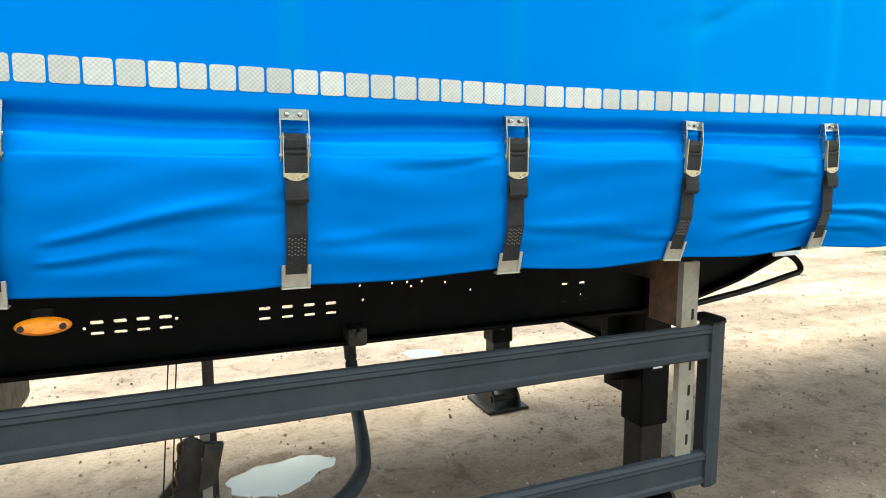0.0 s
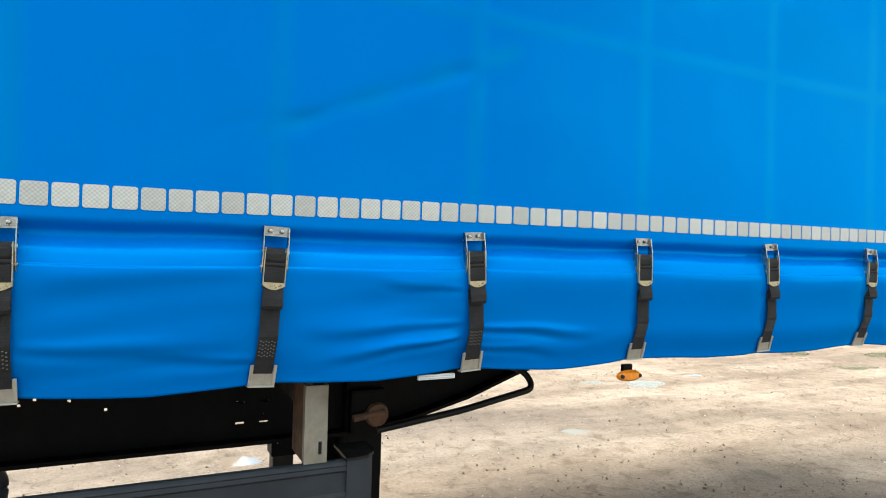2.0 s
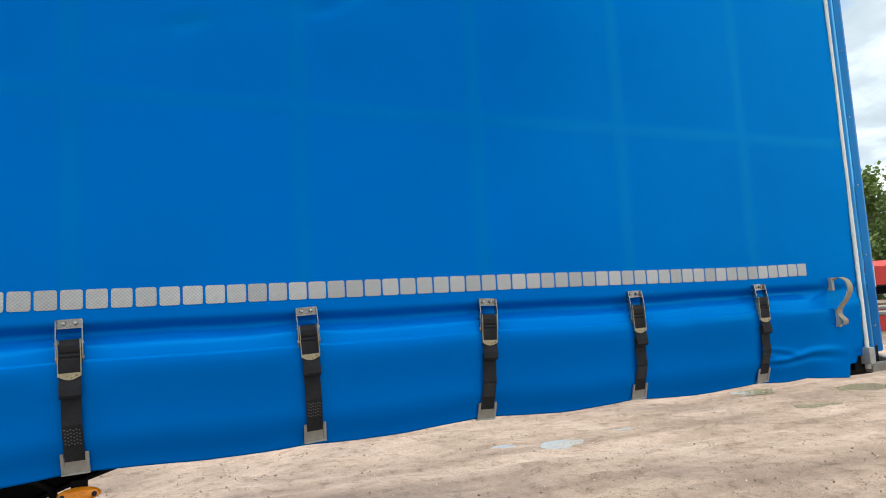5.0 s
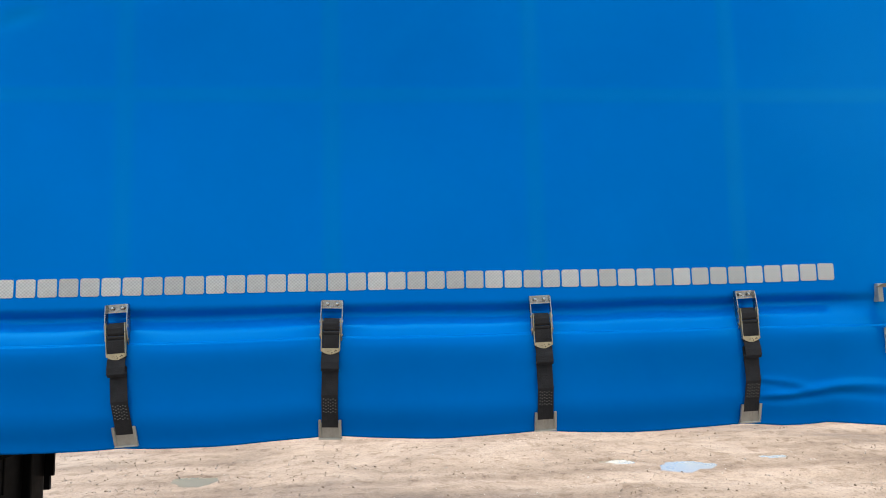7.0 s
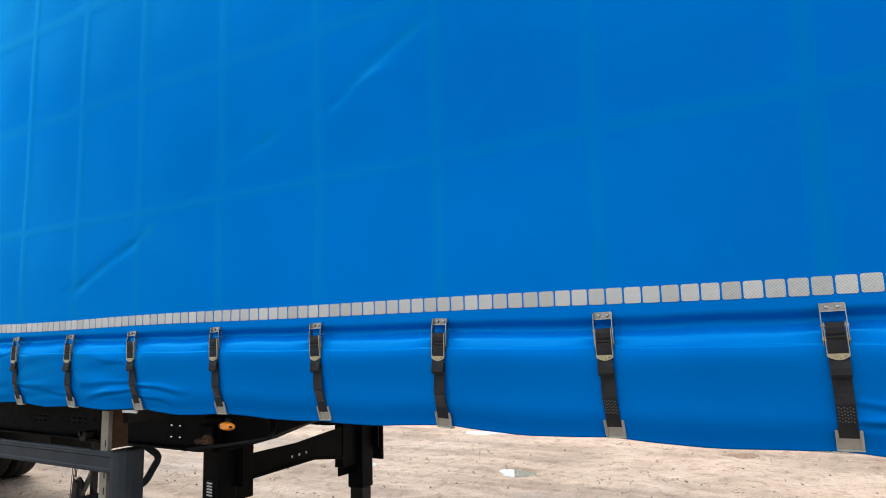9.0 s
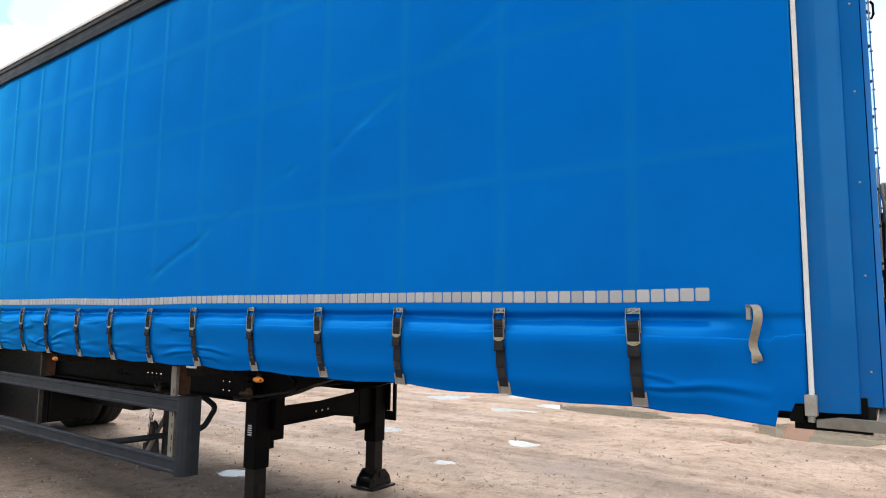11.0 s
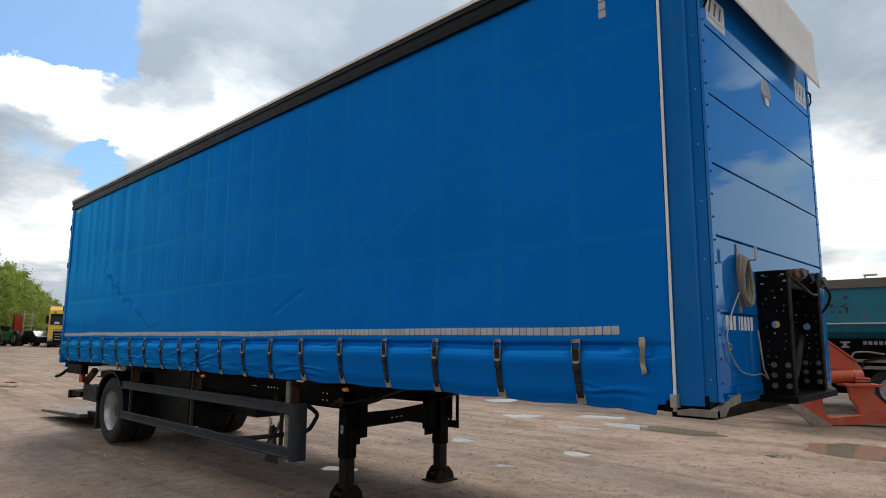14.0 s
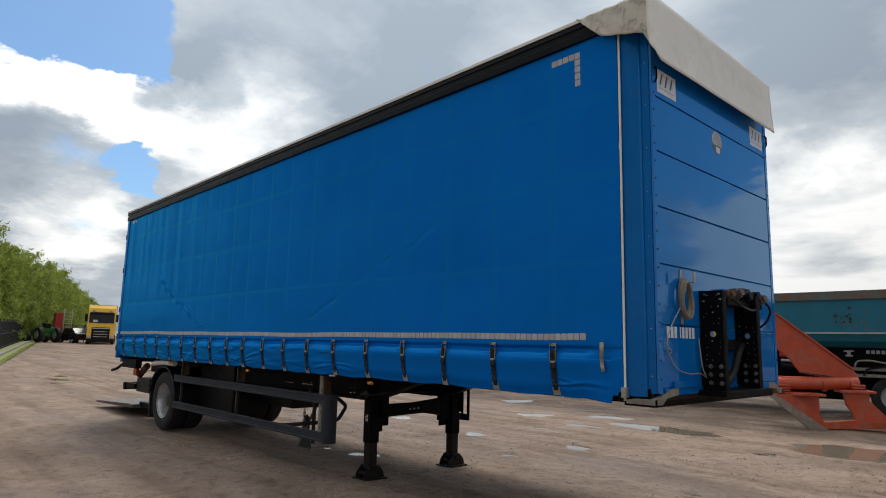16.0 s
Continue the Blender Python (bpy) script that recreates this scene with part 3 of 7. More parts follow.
def prism(bm, outline, axis, a, b):
    """Extrudes a closed outline of pairs along an axis from a to b. The pairs are the two other axes in the order x, y, z."""
    def at(p, h):
        return {"x": (h, p[0], p[1]), "y": (p[0], h, p[1]), "z": (p[0], p[1], h)}[axis]
    lo, hi = [bm.verts.new(at(p, a)) for p in outline], [bm.verts.new(at(p, b)) for p in outline]
    n = len(outline)
    for k in range(n):
        bm.faces.new((lo[k], lo[(k + 1) % n], hi[(k + 1) % n], hi[k]))
    bm.faces.new(lo[::-1]); bm.faces.new(hi)
    bmesh.ops.recalc_face_normals(bm, faces=bm.faces)
    return bm


def pierced(bm, x0, x1, z0, z1, y0, y1, holes):
    """An upright plate in x and z with real holes, their corners rounded off (xc, zc, width, height)."""
    xs = sorted({x0, x1, *[round(h[0] + s * h[2] / 2, 5) for h in holes for s in (-1, 1)]})
    zs = sorted({z0, z1, *[round(h[1] + s * h[3] / 2, 5) for h in holes for s in (-1, 1)]})
    hole = lambda x, z: any(abs(x - h[0]) < h[2] / 2 and abs(z - h[1]) < h[3] / 2 for h in holes)
    solid = [[not hole((a + b) / 2, (c + d) / 2) for c, d in zip(zs, zs[1:])] for a, b in zip(xs, xs[1:])]
    vert = {}

    def V(i, k, y):
        key = (i, k, y)
        if key not in vert:
            vert[key] = bm.verts.new((xs[i], y, zs[k]))
        return vert[key]
    ni, nk = len(xs) - 1, len(zs) - 1
    for i in range(ni):
        for k in range(nk):
            if not solid[i][k]:
                continue
            bm.faces.new((V(i, k, y0), V(i + 1, k, y0), V(i + 1, k + 1, y0), V(i, k + 1, y0)))
            bm.faces.new((V(i, k, y1), V(i, k + 1, y1), V(i + 1, k + 1, y1), V(i + 1, k, y1)))
            if i == 0 or not solid[i - 1][k]:
                bm.faces.new((V(i, k, y0), V(i, k + 1, y0), V(i, k + 1, y1), V(i, k, y1)))
            if i == ni - 1 or not solid[i + 1][k]:
                bm.faces.new((V(i + 1, k, y0), V(i + 1, k, y1), V(i + 1, k + 1, y1), V(i + 1, k + 1, y0)))
            if k == 0 or not solid[i][k - 1]:
                bm.faces.new((V(i, k, y0), V(i, k, y1), V(i + 1, k, y1), V(i + 1, k, y0)))
            if k == nk - 1 or not solid[i][k + 1]:
                bm.faces.new((V(i, k + 1, y0), V(i + 1, k + 1, y0), V(i + 1, k + 1, y1), V(i, k + 1, y1)))
    for xc, zc, w, h in holes:
        for sx, sz in ((-1, -1), (-1, 1), (1, -1), (1, 1)):
            ex, ez, r = xc + sx * w / 2, zc + sz * h / 2, h * 0.42
            prism(bm, [(ex, ez), (ex - sx * r, ez), (ex - sx * r * 0.25, ez - sz * r * 0.25), (ex, ez - sz * r)], "y", y0 + 0.0005, y1 - 0.0005)
    return bm


def grid_mesh(name, P, material, smooth=True):
    """A sheet from an array of places (rows, columns, 3)."""
    r, c = P.shape[:2]
    idx = np.arange(r * c).reshape(r, c)
    f = np.stack([idx[:-1, :-1], idx[:-1, 1:], idx[1:, 1:], idx[1:, :-1]], -1).reshape(-1, 4)
    me = bpy.data.meshes.new(name)
    me.from_pydata(P.reshape(-1, 3).tolist(), [], f.tolist())
    me.materials.append(material)
    if smooth:
        me.polygons.foreach_set("use_smooth", [True] * len(me.polygons))
    return me


def wave(x, seed, n=6, lo=0.4, hi=3.0):
    """Smooth aperiodic wobble of about unit height."""
    rnd = np.random.RandomState(seed)
    return sum(np.sin(x * w + p) for w, p in zip(rnd.uniform(lo, hi, n), rnd.uniform(0, 6.28, n))) / math.sqrt(n)


# ---- ground ----
PUDDLES = [  # x, y, half length, half width
    (0.56, 3.08, 0.23, 0.16), (-0.25, 2.95, 0.11, 0.09), (-0.70, 2.95, 0.08, 0.045), (0.10, 5.93, 0.20, 0.17), (1.93, 4.74, 0.16, 0.12), (-1.30, 9.45, 0.42, 0.34),
    (0.52, 8.70, 0.36, 0.22), (0.05, 10.6, 0.45, 0.35), (1.85, 9.70, 0.95, 0.48), (2.10, 6.25, 0.20, 0.17), (4.85, 4.52, 0.14, 0.09), (4.25, 8.20, 0.25, 0.18), (5.35, 9.70, 1.05, 0.75),
    (7.05, 6.00, 0.26, 0.20), (6.43, 6.28, 0.16, 0.13), (8.13, 6.25, 0.13, 0.09), (11.2, 5.90, 0.38, 0.20), (13.2, 6.45, 0.60, 0.28), (11.7, 7.35, 0.45, 0.18),
    (-17.3, 3.05, 0.75, 0.30), (-15.6, 2.6, 0.30, 0.16), (-18.8, 3.5, 0.5, 0.2), (-2.65, 6.5, 0.25, 0.2), (-3.95, 12.0, 0.5, 0.4),
]


def rise(x):
    return 0.015 * np.clip(np.abs(x) - 12, 0, 52)


def ground_height(x, y):
    z = 0.006 * wave(x, 1) * wave(y, 2) + 0.007 * wave(x * 2.2 + 0.6 * y, 3) + 0.004 * wave(y * 5 - 0.8 * x, 4) + 0.0035 * wave(9 * x + 3 * y, 5) * wave(11 * y + 2 * x, 6) + 0.002 * wave(21 * x - 8 * y, 7) * wave(18 * y + 9 * x, 8)
    z = z - 0.004
    # tyre ruts that curve along the trailer, with a raised edge and tread marks
    for k, (yr, slope, bend) in enumerate(((0.15, 0.05, 0.5), (1.0, 0.045, 0.5), (4.9, -0.05, 0.4), (5.75, -0.06, 0.4), (7.4, 0.02, 0.6), (8.3, 0.03, 0.6))):
        d = y - yr - slope * x - bend * np.sin(0.23 * x + k * 0.4)
        z = z - (0.011 + 0.003 * np.sin(26 * x + 30 * d)) * np.exp(-(d / 0.15) ** 4) + 0.007 * np.exp(-((np.abs(d) - 0.21) / 0.06) ** 2)
    for k, (px, py, a, b) in enumerate(PUDDLES):
        th = np.arctan2((y - py) / b, (x - px) / a)
        edge = 1 + 0.16 * np.sin(2 * th + k) + 0.12 * np.sin(3 * th + 2.1 * k) + 0.07 * np.sin(7 * th + k)
        d = np.hypot((x - px) / a, (y - py) / b) / edge
        w = np.clip((1.22 - d) / 0.35, 0, 1)
        w = w * w * (3 - 2 * w)
        z = z * (1 - w) - 0.040 * w + 0.004 * np.exp(-((d - 1.35) / 0.2) ** 2)
    return z + rise(x)


def axis_steps(lo, hi, step, far):
    mid = np.arange(lo, hi + step, step)
    out, s, v = [], step, hi
    while v < far:
        s *= 1.22
        v += s
        out.append(v)
    left, s, v = [], step, lo
    while v > -far:
        s *= 1.22
        v -= s
        left.append(v)
    return np.array(left[::-1] + mid.tolist() + out)


gx, gy = axis_steps(-20, 13, 0.06, 900), axis_steps(-1.8, 11, 0.055, 900)
GX, GY = np.meshgrid(gx, gy)
ground = new("ground", grid_mesh("ground", np.stack([GX, GY, ground_height(GX, GY)], -1), M["ground"]))
tagged(ground, "wet sandy yard with tyre ruts and puddles", "ground", kind="structure")

for k, (px, py, a, b) in enumerate(PUDDLES):
    bm = bmesh.new()
    ring = []
    for t in range(40):
        th = 2 * math.pi * t / 40
        e = 1.22 * (1 + 0.16 * math.sin(2 * th + k) + 0.12 * math.sin(3 * th + 2.1 * k) + 0.07 * math.sin(7 * th + k))
        ring.append(bm.verts.new((px + a * e * math.cos(th), py + b * e * math.sin(th), 0)))
    bm.faces.new(ring)
    zz = float(np.max(rise(np.array([px])))) - 0.0155
    bmesh.ops.translate(bm, verts=bm.verts, vec=(0, 0, zz))
    solo("puddle", bm, M["water"], "shallow muddy puddle on the sandy yard", "puddle", "puddles in the yard", "structure")


def scatter(name, seed, count, sizes, material, label, category, place):
    """Loose stones or crumbs, half sunk into the ground."""
    rnd = random.Random(seed)
    spots = [place(rnd) for _ in range(count)]
    heights = ground_height(np.array([p[0] for p in spots]), np.array([p[1] for p in spots]))
    verts, faces = [], []
    for (x, y), z in zip(spots, heights.tolist()):
        if z < rise(x) - 0.012:
            continue
        r = rnd.choice(sizes) * rnd.uniform(0.7, 1.4)
        m = Matrix.Translation((x, y, z + r * 0.25)) @ Euler((rnd.random() * 6, rnd.random() * 6, rnd.random() * 6)).to_matrix().to_4x4() @ Matrix.Diagonal((r, r * rnd.uniform(0.6, 1), r * rnd.uniform(0.4, 0.7), 1))
        n = len(verts)
        verts += [tuple(m @ Vector(v)) for v in ((1, 0, 0), (-1, 0.2, 0), (0, 1, 0.1), (0.1, -1, 0), (0, 0, 1), (0, 0.1, -1))]
        faces += [(n + a, n + b, n + c) for a, b, c in ((0, 2, 4), (2, 1, 4), (1, 3, 4), (3, 0, 4), (2, 0, 5), (1, 2, 5), (3, 1, 5), (0, 3, 5))]
    me = bpy.data.meshes.new(name)
    me.from_pydata(verts, [], faces)
    me.materials.append(material)
    tagged(new(name, me), label, category, kind="stuff")


def near_yard(rnd):
    return rnd.uniform(-4, 12), 1.2 + 8.3 * rnd.random() ** 1.5


def in_clusters(rnd):
    """Crumbs lie in loose heaps along the wheel tracks."""
    cx = rnd.randrange(-40, 130) * 0.1
    k = int(cx * 10)
    cy = 1.6 + 7.5 * ((k * 0.6180339) % 1.0) ** 1.3
    return cx + rnd.gauss(0, 0.35), cy + rnd.gauss(0, 0.10)


scatter("gravel", 5, 8000, (0.0035, 0.004, 0.005, 0.006, 0.008, 0.012), M["stone"], "scattered small stones on the sand", "gravel", near_yard)
scatter("dirt_crumbs", 6, 9000, (0.003, 0.004, 0.005, 0.006, 0.008, 0.012), M["clod"], "loose brown dirt crumbs along the tracks", "dirt", in_clusters)


# ---- the curtain-sided trailer ----
SIDE, FAR, FRONT, REAR = 1.456, 3.90, 6.03, -5.66     # near curtain, far side, front wall, rear end
STRAPS = [5.189, 4.551, 3.938, 3.334, 2.720, 2.094, 1.540, 0.972, 0.425, -0.138, -0.66, -1.22, -1.79, -2.34, -2.90, -3.48, -4.05, -4.64, -5.28]
trailer = thing("semi_trailer", (0.2, 2.68, 0.0), "blue curtain-sided semi-trailer parked on its landing legs", "trailer", local=False)


def ridge(x, z, pts, width, height, seed):
    """A soft crease along a polyline on the curtain."""
    best = np.full(x.shape, 9.0)
    for (ax, az), (bx, bz) in zip(pts, pts[1:]):
        dx, dz = bx - ax, bz - az
        t = np.clip(((x - ax) * dx + (z - az) * dz) / (dx * dx + dz * dz), 0, 1)
        best = np.minimum(best, np.hypot(x - ax - t * dx, z - az - t * dz))
    ends = np.clip((x - min(p[0] for p in pts)) / 0.25, 0, 1) * np.clip((max(p[0] for p in pts) - x) / 0.25, 0, 1)
    return height * np.exp(-(best / width) ** 2) * ends * (0.75 + 0.5 * wave(x * 3 + z, seed))


FOLD = [(1.22, 1.75), (1.60, 1.90), (2.04, 2.09), (2.54, 2.31), (3.02, 2.49), (3.43, 2.59), (3.65, 2.72), (4.70, 3.21), (4.98, 3.33)]


def crease(x, z, x0, z0, x1, z1, high, wide):
    """A sharp pull fold from one point to another: a lit ridge over a shaded valley, strongest near its start."""
    dx, dz = x1 - x0, z1 - z0
    ln = math.hypot(dx, dz)
    t = ((x - x0) * dx + (z - z0) * dz) / (ln * ln)
    d = (-(x - x0) * dz + (z - z0) * dx) / ln * (1 if dx > 0 else -1)
    d = d + 0.010 * np.sin(7 * t + 20 * z0) * t
    w = wide * (0.7 + 0.9 * np.clip(t, 0, 1))
    ends = np.clip(t / 0.10, 0, 1) * np.clip((1 - t) / 0.45, 0, 1)
    return high * ends * (np.exp(-((d - 0.8 * w) / w) ** 2) - 0.9 * np.exp(-((d + 0.8 * w) / w) ** 2))


def crease_list():
    """Folds that pull from the straps: those of the nearest bays, then looser ones towards the rear."""
    out = [(-0.08, 1.345, 0.43, 1.46, 0.009, 0.011), (-0.09, 1.305, 0.24, 1.345, 0.008, 0.010), (0.41, 1.415, 0.05, 1.39, 0.004, 0.014), (0.45, 1.335, 0.92, 1.355, 0.004, 0.016), (0.95, 1.535, 0.58, 1.49, 0.004, 0.010),
           (0.99, 1.345, 1.50, 1.335, 0.005, 0.016), (1.52, 1.30, 1.15, 1.325, 0.004, 0.012), (2.08, 1.335, 1.66, 1.300, 0.009, 0.010), (2.08, 1.375, 1.60, 1.365, 0.005, 0.012), (2.07, 1.470, 1.76, 1.50, 0.003, 0.010),
           (2.11, 1.360, 2.56, 1.345, 0.009, 0.011), (2.11, 1.305, 2.44, 1.290, 0.005, 0.010), (5.21, 1.320, 5.72, 1.350, 0.009, 0.012), (5.21, 1.375, 5.45, 1.330, 0.004, 0.010)]
    rnd = random.Random(17)
    for a, b in zip(STRAPS[9:], STRAPS[10:]):         # a is the strap towards the front
        for k in range(4):
            z0 = 1.28 + 0.075 * k + rnd.uniform(-0.02, 0.02)
            reach = rnd.uniform(0.5, 0.95) * (a - b)
            rise_ = rnd.uniform(-0.07, 0.07)
            x0, x1 = (a - 0.02, a - reach) if rnd.random() < 0.5 else (b + 0.02, b + reach)
            out.append((x0, z0, x1, z0 + rise_, rnd.uniform(0.004, 0.011) * (1.0 if k < 3 else 0.5), rnd.uniform(0.008, 0.014)))
    return out


CREASES = crease_list()


def dimple(x, z, cx, cz, long_, wide, slope):
    """A small dent along a slanting fold."""
    u = (x - cx) * math.cos(slope) + (z - cz) * math.sin(slope)
    v = -(x - cx) * math.sin(slope) + (z - cz) * math.cos(slope)
    return np.exp(-(u / long_) ** 2 - (v / wide) ** 2)


def curtain_out(x, z):
    """How far the curtain stands out from its plane."""
    gap = np.min(np.abs(x[..., None] - np.array(STRAPS)), axis=-1)
    free = 1 - np.exp(-(gap / 0.075) ** 2)
    left = np.clip((2.3 - x) / 0.4, 0, 1)
    step = lambda a, b: np.clip((z - a) / (b - a), 0, 1) ** 2 * (3 - 2 * np.clip((z - a) / (b - a), 0, 1))
    low = 1 - step(1.60, 1.64)
    wob = 0.012 * wave(x * 2.0, 11) + 0.004 * wave(x * 7, 12)
    zc = z + wob * 0.5
    pz = [1.24, 1.275, 1.32, 1.35, 1.375, 1.425, 1.470, 1.497, 1.513, 1.530, 1.545, 1.558, 1.570, 1.582, 1.592, 1.600, 1.608, 1.616, 1.626, 1.636]
    po = [-0.030, -0.019, 0.002, 0.002, 0.004, 0.011, 0.021, 0.0265, 0.0275, 0.0245, 0.0165, 0.0055, -0.0080, -0.0195, -0.0265, -0.0290, -0.0245, -0.0125, -0.0020, 0.0]
    mid = sum(np.interp(zc + d, pz, po) for d in (-0.008, -0.004, 0, 0.004, 0.008)) / 5
    soft = sum(np.interp(zc + d, pz, po) for d in np.linspace(-0.030, 0.030, 13)) / 13
    keen = step(1.540, 1.572)
    mid = keen * mid + (1 - keen) * soft
    mid = mid * np.clip((5.66 - x) / 0.2, 0.25, 1)
    prof = np.where(mid > 0, mid * (0.35 + 0.65 * free), mid) - 0.012 * (1 - free) * np.clip((1.45 - z) / 0.15, 0, 1)
    for x0, z0, x1, z1, high, wide in CREASES:
        prof = prof + crease(x, z, x0, z0, x1, z1, high, wide)
    prof = prof - 0.014 * np.exp(-((x - 2.094) / 0.10) ** 2) * np.clip((1.42 - z) / 0.18, 0, 1)
    # deeper, slanting folds towards the rear
    slant = z + 0.10 * wave(x * 1.4, 13) + 0.07 * (x - 0.5)
    deep = 0.0034 * np.sin(slant * 40) + 0.0014 * np.sin((z - 0.05 * x + 0.03 * wave(x * 2.5, 14)) * 74)
    prof = prof + left * free * deep * np.clip((1.56 - z) / 0.06, 0, 1) * np.clip((z - 1.235) / 0.05, 0.2, 1)
    out = low * prof
    upper = step(1.78, 2.05)
    out = out + upper * (0.004 * wave(x * 1.1 + 0.4 * z, 21) + 0.003 * wave(z * 2.4 + 0.5 * x, 22))
    cell = np.abs(np.sin(math.pi * np.clip((z - 1.62) / 0.65, 0, 4)))
    out = out + upper * 0.004 * (1 - np.exp(-(gap / 0.16) ** 2)) * cell
    seam = np.exp(-(gap / 0.026) ** 6)
    for sz in (2.26, 2.94, 3.57):
        seam = np.maximum(seam, np.exp(-((z - sz) / 0.022) ** 6))
    out = out + upper * (0.0006 + 0.0012 * np.clip((3.5 - x) / 3, 0, 1)) * seam
    out = out - ridge(x, z, FOLD, 0.028, 0.0024, 31) * (0.8 + 0.5 * np.sin(x * 7.2 + 1))
    for cx, cz, deep_ in ((1.60, 1.90, 0.006), (2.04, 2.085, 0.006), (2.45, 2.27, 0.003), (3.02, 2.49, 0.006), (3.43, 2.585, 0.005), (4.80, 3.28, 0.008), (4.70, 3.21, 0.005), (2.0, 2.33, 0.002)):
        deep_ = 0.6 * deep_
        out = out - deep_ * dimple(x, z, cx, cz, 0.055, 0.022, 0.40) + 0.4 * deep_ * dimple(x, z, cx + 0.01, cz + 0.035, 0.06, 0.016, 0.35)
    for sz in (2.26, 2.94):                           # the cross bands pull tight towards the rear
        out = out - 0.0034 * np.clip((1.5 - x) / 3, 0, 1) * np.exp(-((z - sz) / 0.03) ** 4)
    out = out - ridge(x, z, [(1.30, 1.82), (1.52, 1.91), (1.75, 1.97), (2.15, 2.11)], 0.014, 0.0025, 36) * (0.8 + 0.6 * np.sin(x * 23))
    out = out + ridge(x, z, [(2.75, 2.36), (3.0, 2.47), (3.3, 2.62), (3.9, 2.69)], 0.025, 0.0016, 37) * (0.6 + 1.0 * np.sin(x * 14))
    out = out + ridge(x, z, [(-3.9, 2.84), (-3.2, 2.5), (-2.66, 2.26), (-1.76, 1.82)], 0.020, 0.011, 32) * (0.7 + 1.3 * np.sin(x * 19 + z * 9))
    out = out - ridge(x, z, [(-3.7, 2.64), (-2.66, 2.16), (-1.8, 1.80)], 0.022, 0.007, 33) * (0.8 + 1.1 * np.sin(x * 23))
    for k, (tx, tz) in enumerate(((-2.25, 2.3), (-1.95, 2.25), (-1.5, 2.0), (-1.35, 1.86))):
        out = out + ridge(x, z, [(min(tx, -1.8), tz if tx < -1.8 else 1.78), (max(tx, -1.8), 1.78 if tx < -1.8 else tz)], 0.016, 0.008, 40 + k) * np.clip((z - 1.74) / 0.1, 0, 1)
    rear = np.clip((-0.8 - x) / 2, 0, 1)
    out = out + rear * upper * 0.0032 * wave(x * 8 + 0.3 * z, 35) * np.clip((z - 1.9), 0, 1)
    return out


def curtain_band(x, z):
    """One on the welded reinforcement bands, less along the diagonal fold, none elsewhere."""
    gap = np.min(np.abs(x[..., None] - np.array(STRAPS)), axis=-1)
    seam = np.exp(-(gap / 0.028) ** 6)
    for sz in (2.26, 2.94, 3.57):
        seam = np.maximum(seam, np.exp(-((z - sz) / 0.024) ** 6))
    rear = 0.45 + 0.55 * np.clip((1.5 - x) / 2, 0, 1)
    fold_band = np.clip(ridge(x, z, FOLD, 0.028, 1.0, 31), 0, 1) * np.clip(0.5 + 0.6 * wave(x * 9 + 4 * z, 38), 0, 1)
    return np.maximum(seam * (z > 1.72) * rear, 0.8 * fold_band)


def curtain():
    xs = np.linspace(-5.62, 5.806, 847)
    zs = np.concatenate([np.arange(1.240, 1.53, 0.0058), np.arange(1.53, 1.642, 0.0035), np.arange(1.650, 2.9, 0.0145), np.arange(2.9, 4.02, 0.03), [4.06, 4.10]])
    X, Z = np.meshgrid(xs, zs)
    gap = np.array([min(abs(x - s) for s in STRAPS) for x in xs])
    sag = -0.012 * np.clip(gap / 0.28, 0, 1) + 0.006 * wave(xs * 3, 51) - 0.004
    sag = np.where(xs > 5.3, sag * np.clip((5.45 - xs) / 0.15, 0, 1) - 0.030 * np.clip((xs - 5.3) / 0.4, 0, 1), sag)
    sag = np.where(xs > 5.700, 0.030, sag)
    sag = np.where(xs > 5.752, 0.060, sag)
    fade = np.clip((1.63 - Z) / 0.395, 0, 1)
    Z2 = Z + fade * sag[None, :]
    Y = SIDE - curtain_out(X, Z)
    me = grid_mesh("curtain", np.stack([X, Y, Z2], -1) - np.array(ORG["semi_trailer"]), M["curtain"])
    me.attributes.new("band", "FLOAT", "POINT").data.foreach_set("value", curtain_band(X, Z).ravel())
    ob = new("curtain", me)
    ob.parent = trailer
    sol = ob.modifiers.new("thick", "SOLIDIFY")
    sol.thickness, sol.offset = 0.003, -1.0
    return tagged(ob, "blue pvc side curtain with folds and creases")


near_curtain = curtain()


def square_mesh(w, h, r=0.007, t=0.0016):
    bm = bmesh.new()
    out = []
    for cx, cz, a0 in ((1, 1, 0), (-1, 1, 90), (-1, -1, 180), (1, -1, 270)):
        for da in (0, 45, 90):
            a = radians(a0 + da)
            out.append((cx * (w / 2 - r) + r * math.cos(a), cz * (h / 2 - r) + r * math.sin(a)))
    prism(bm, out, "y", -t, 0.004)
    return mesh_of("reflective_square", bm, M["tape"])


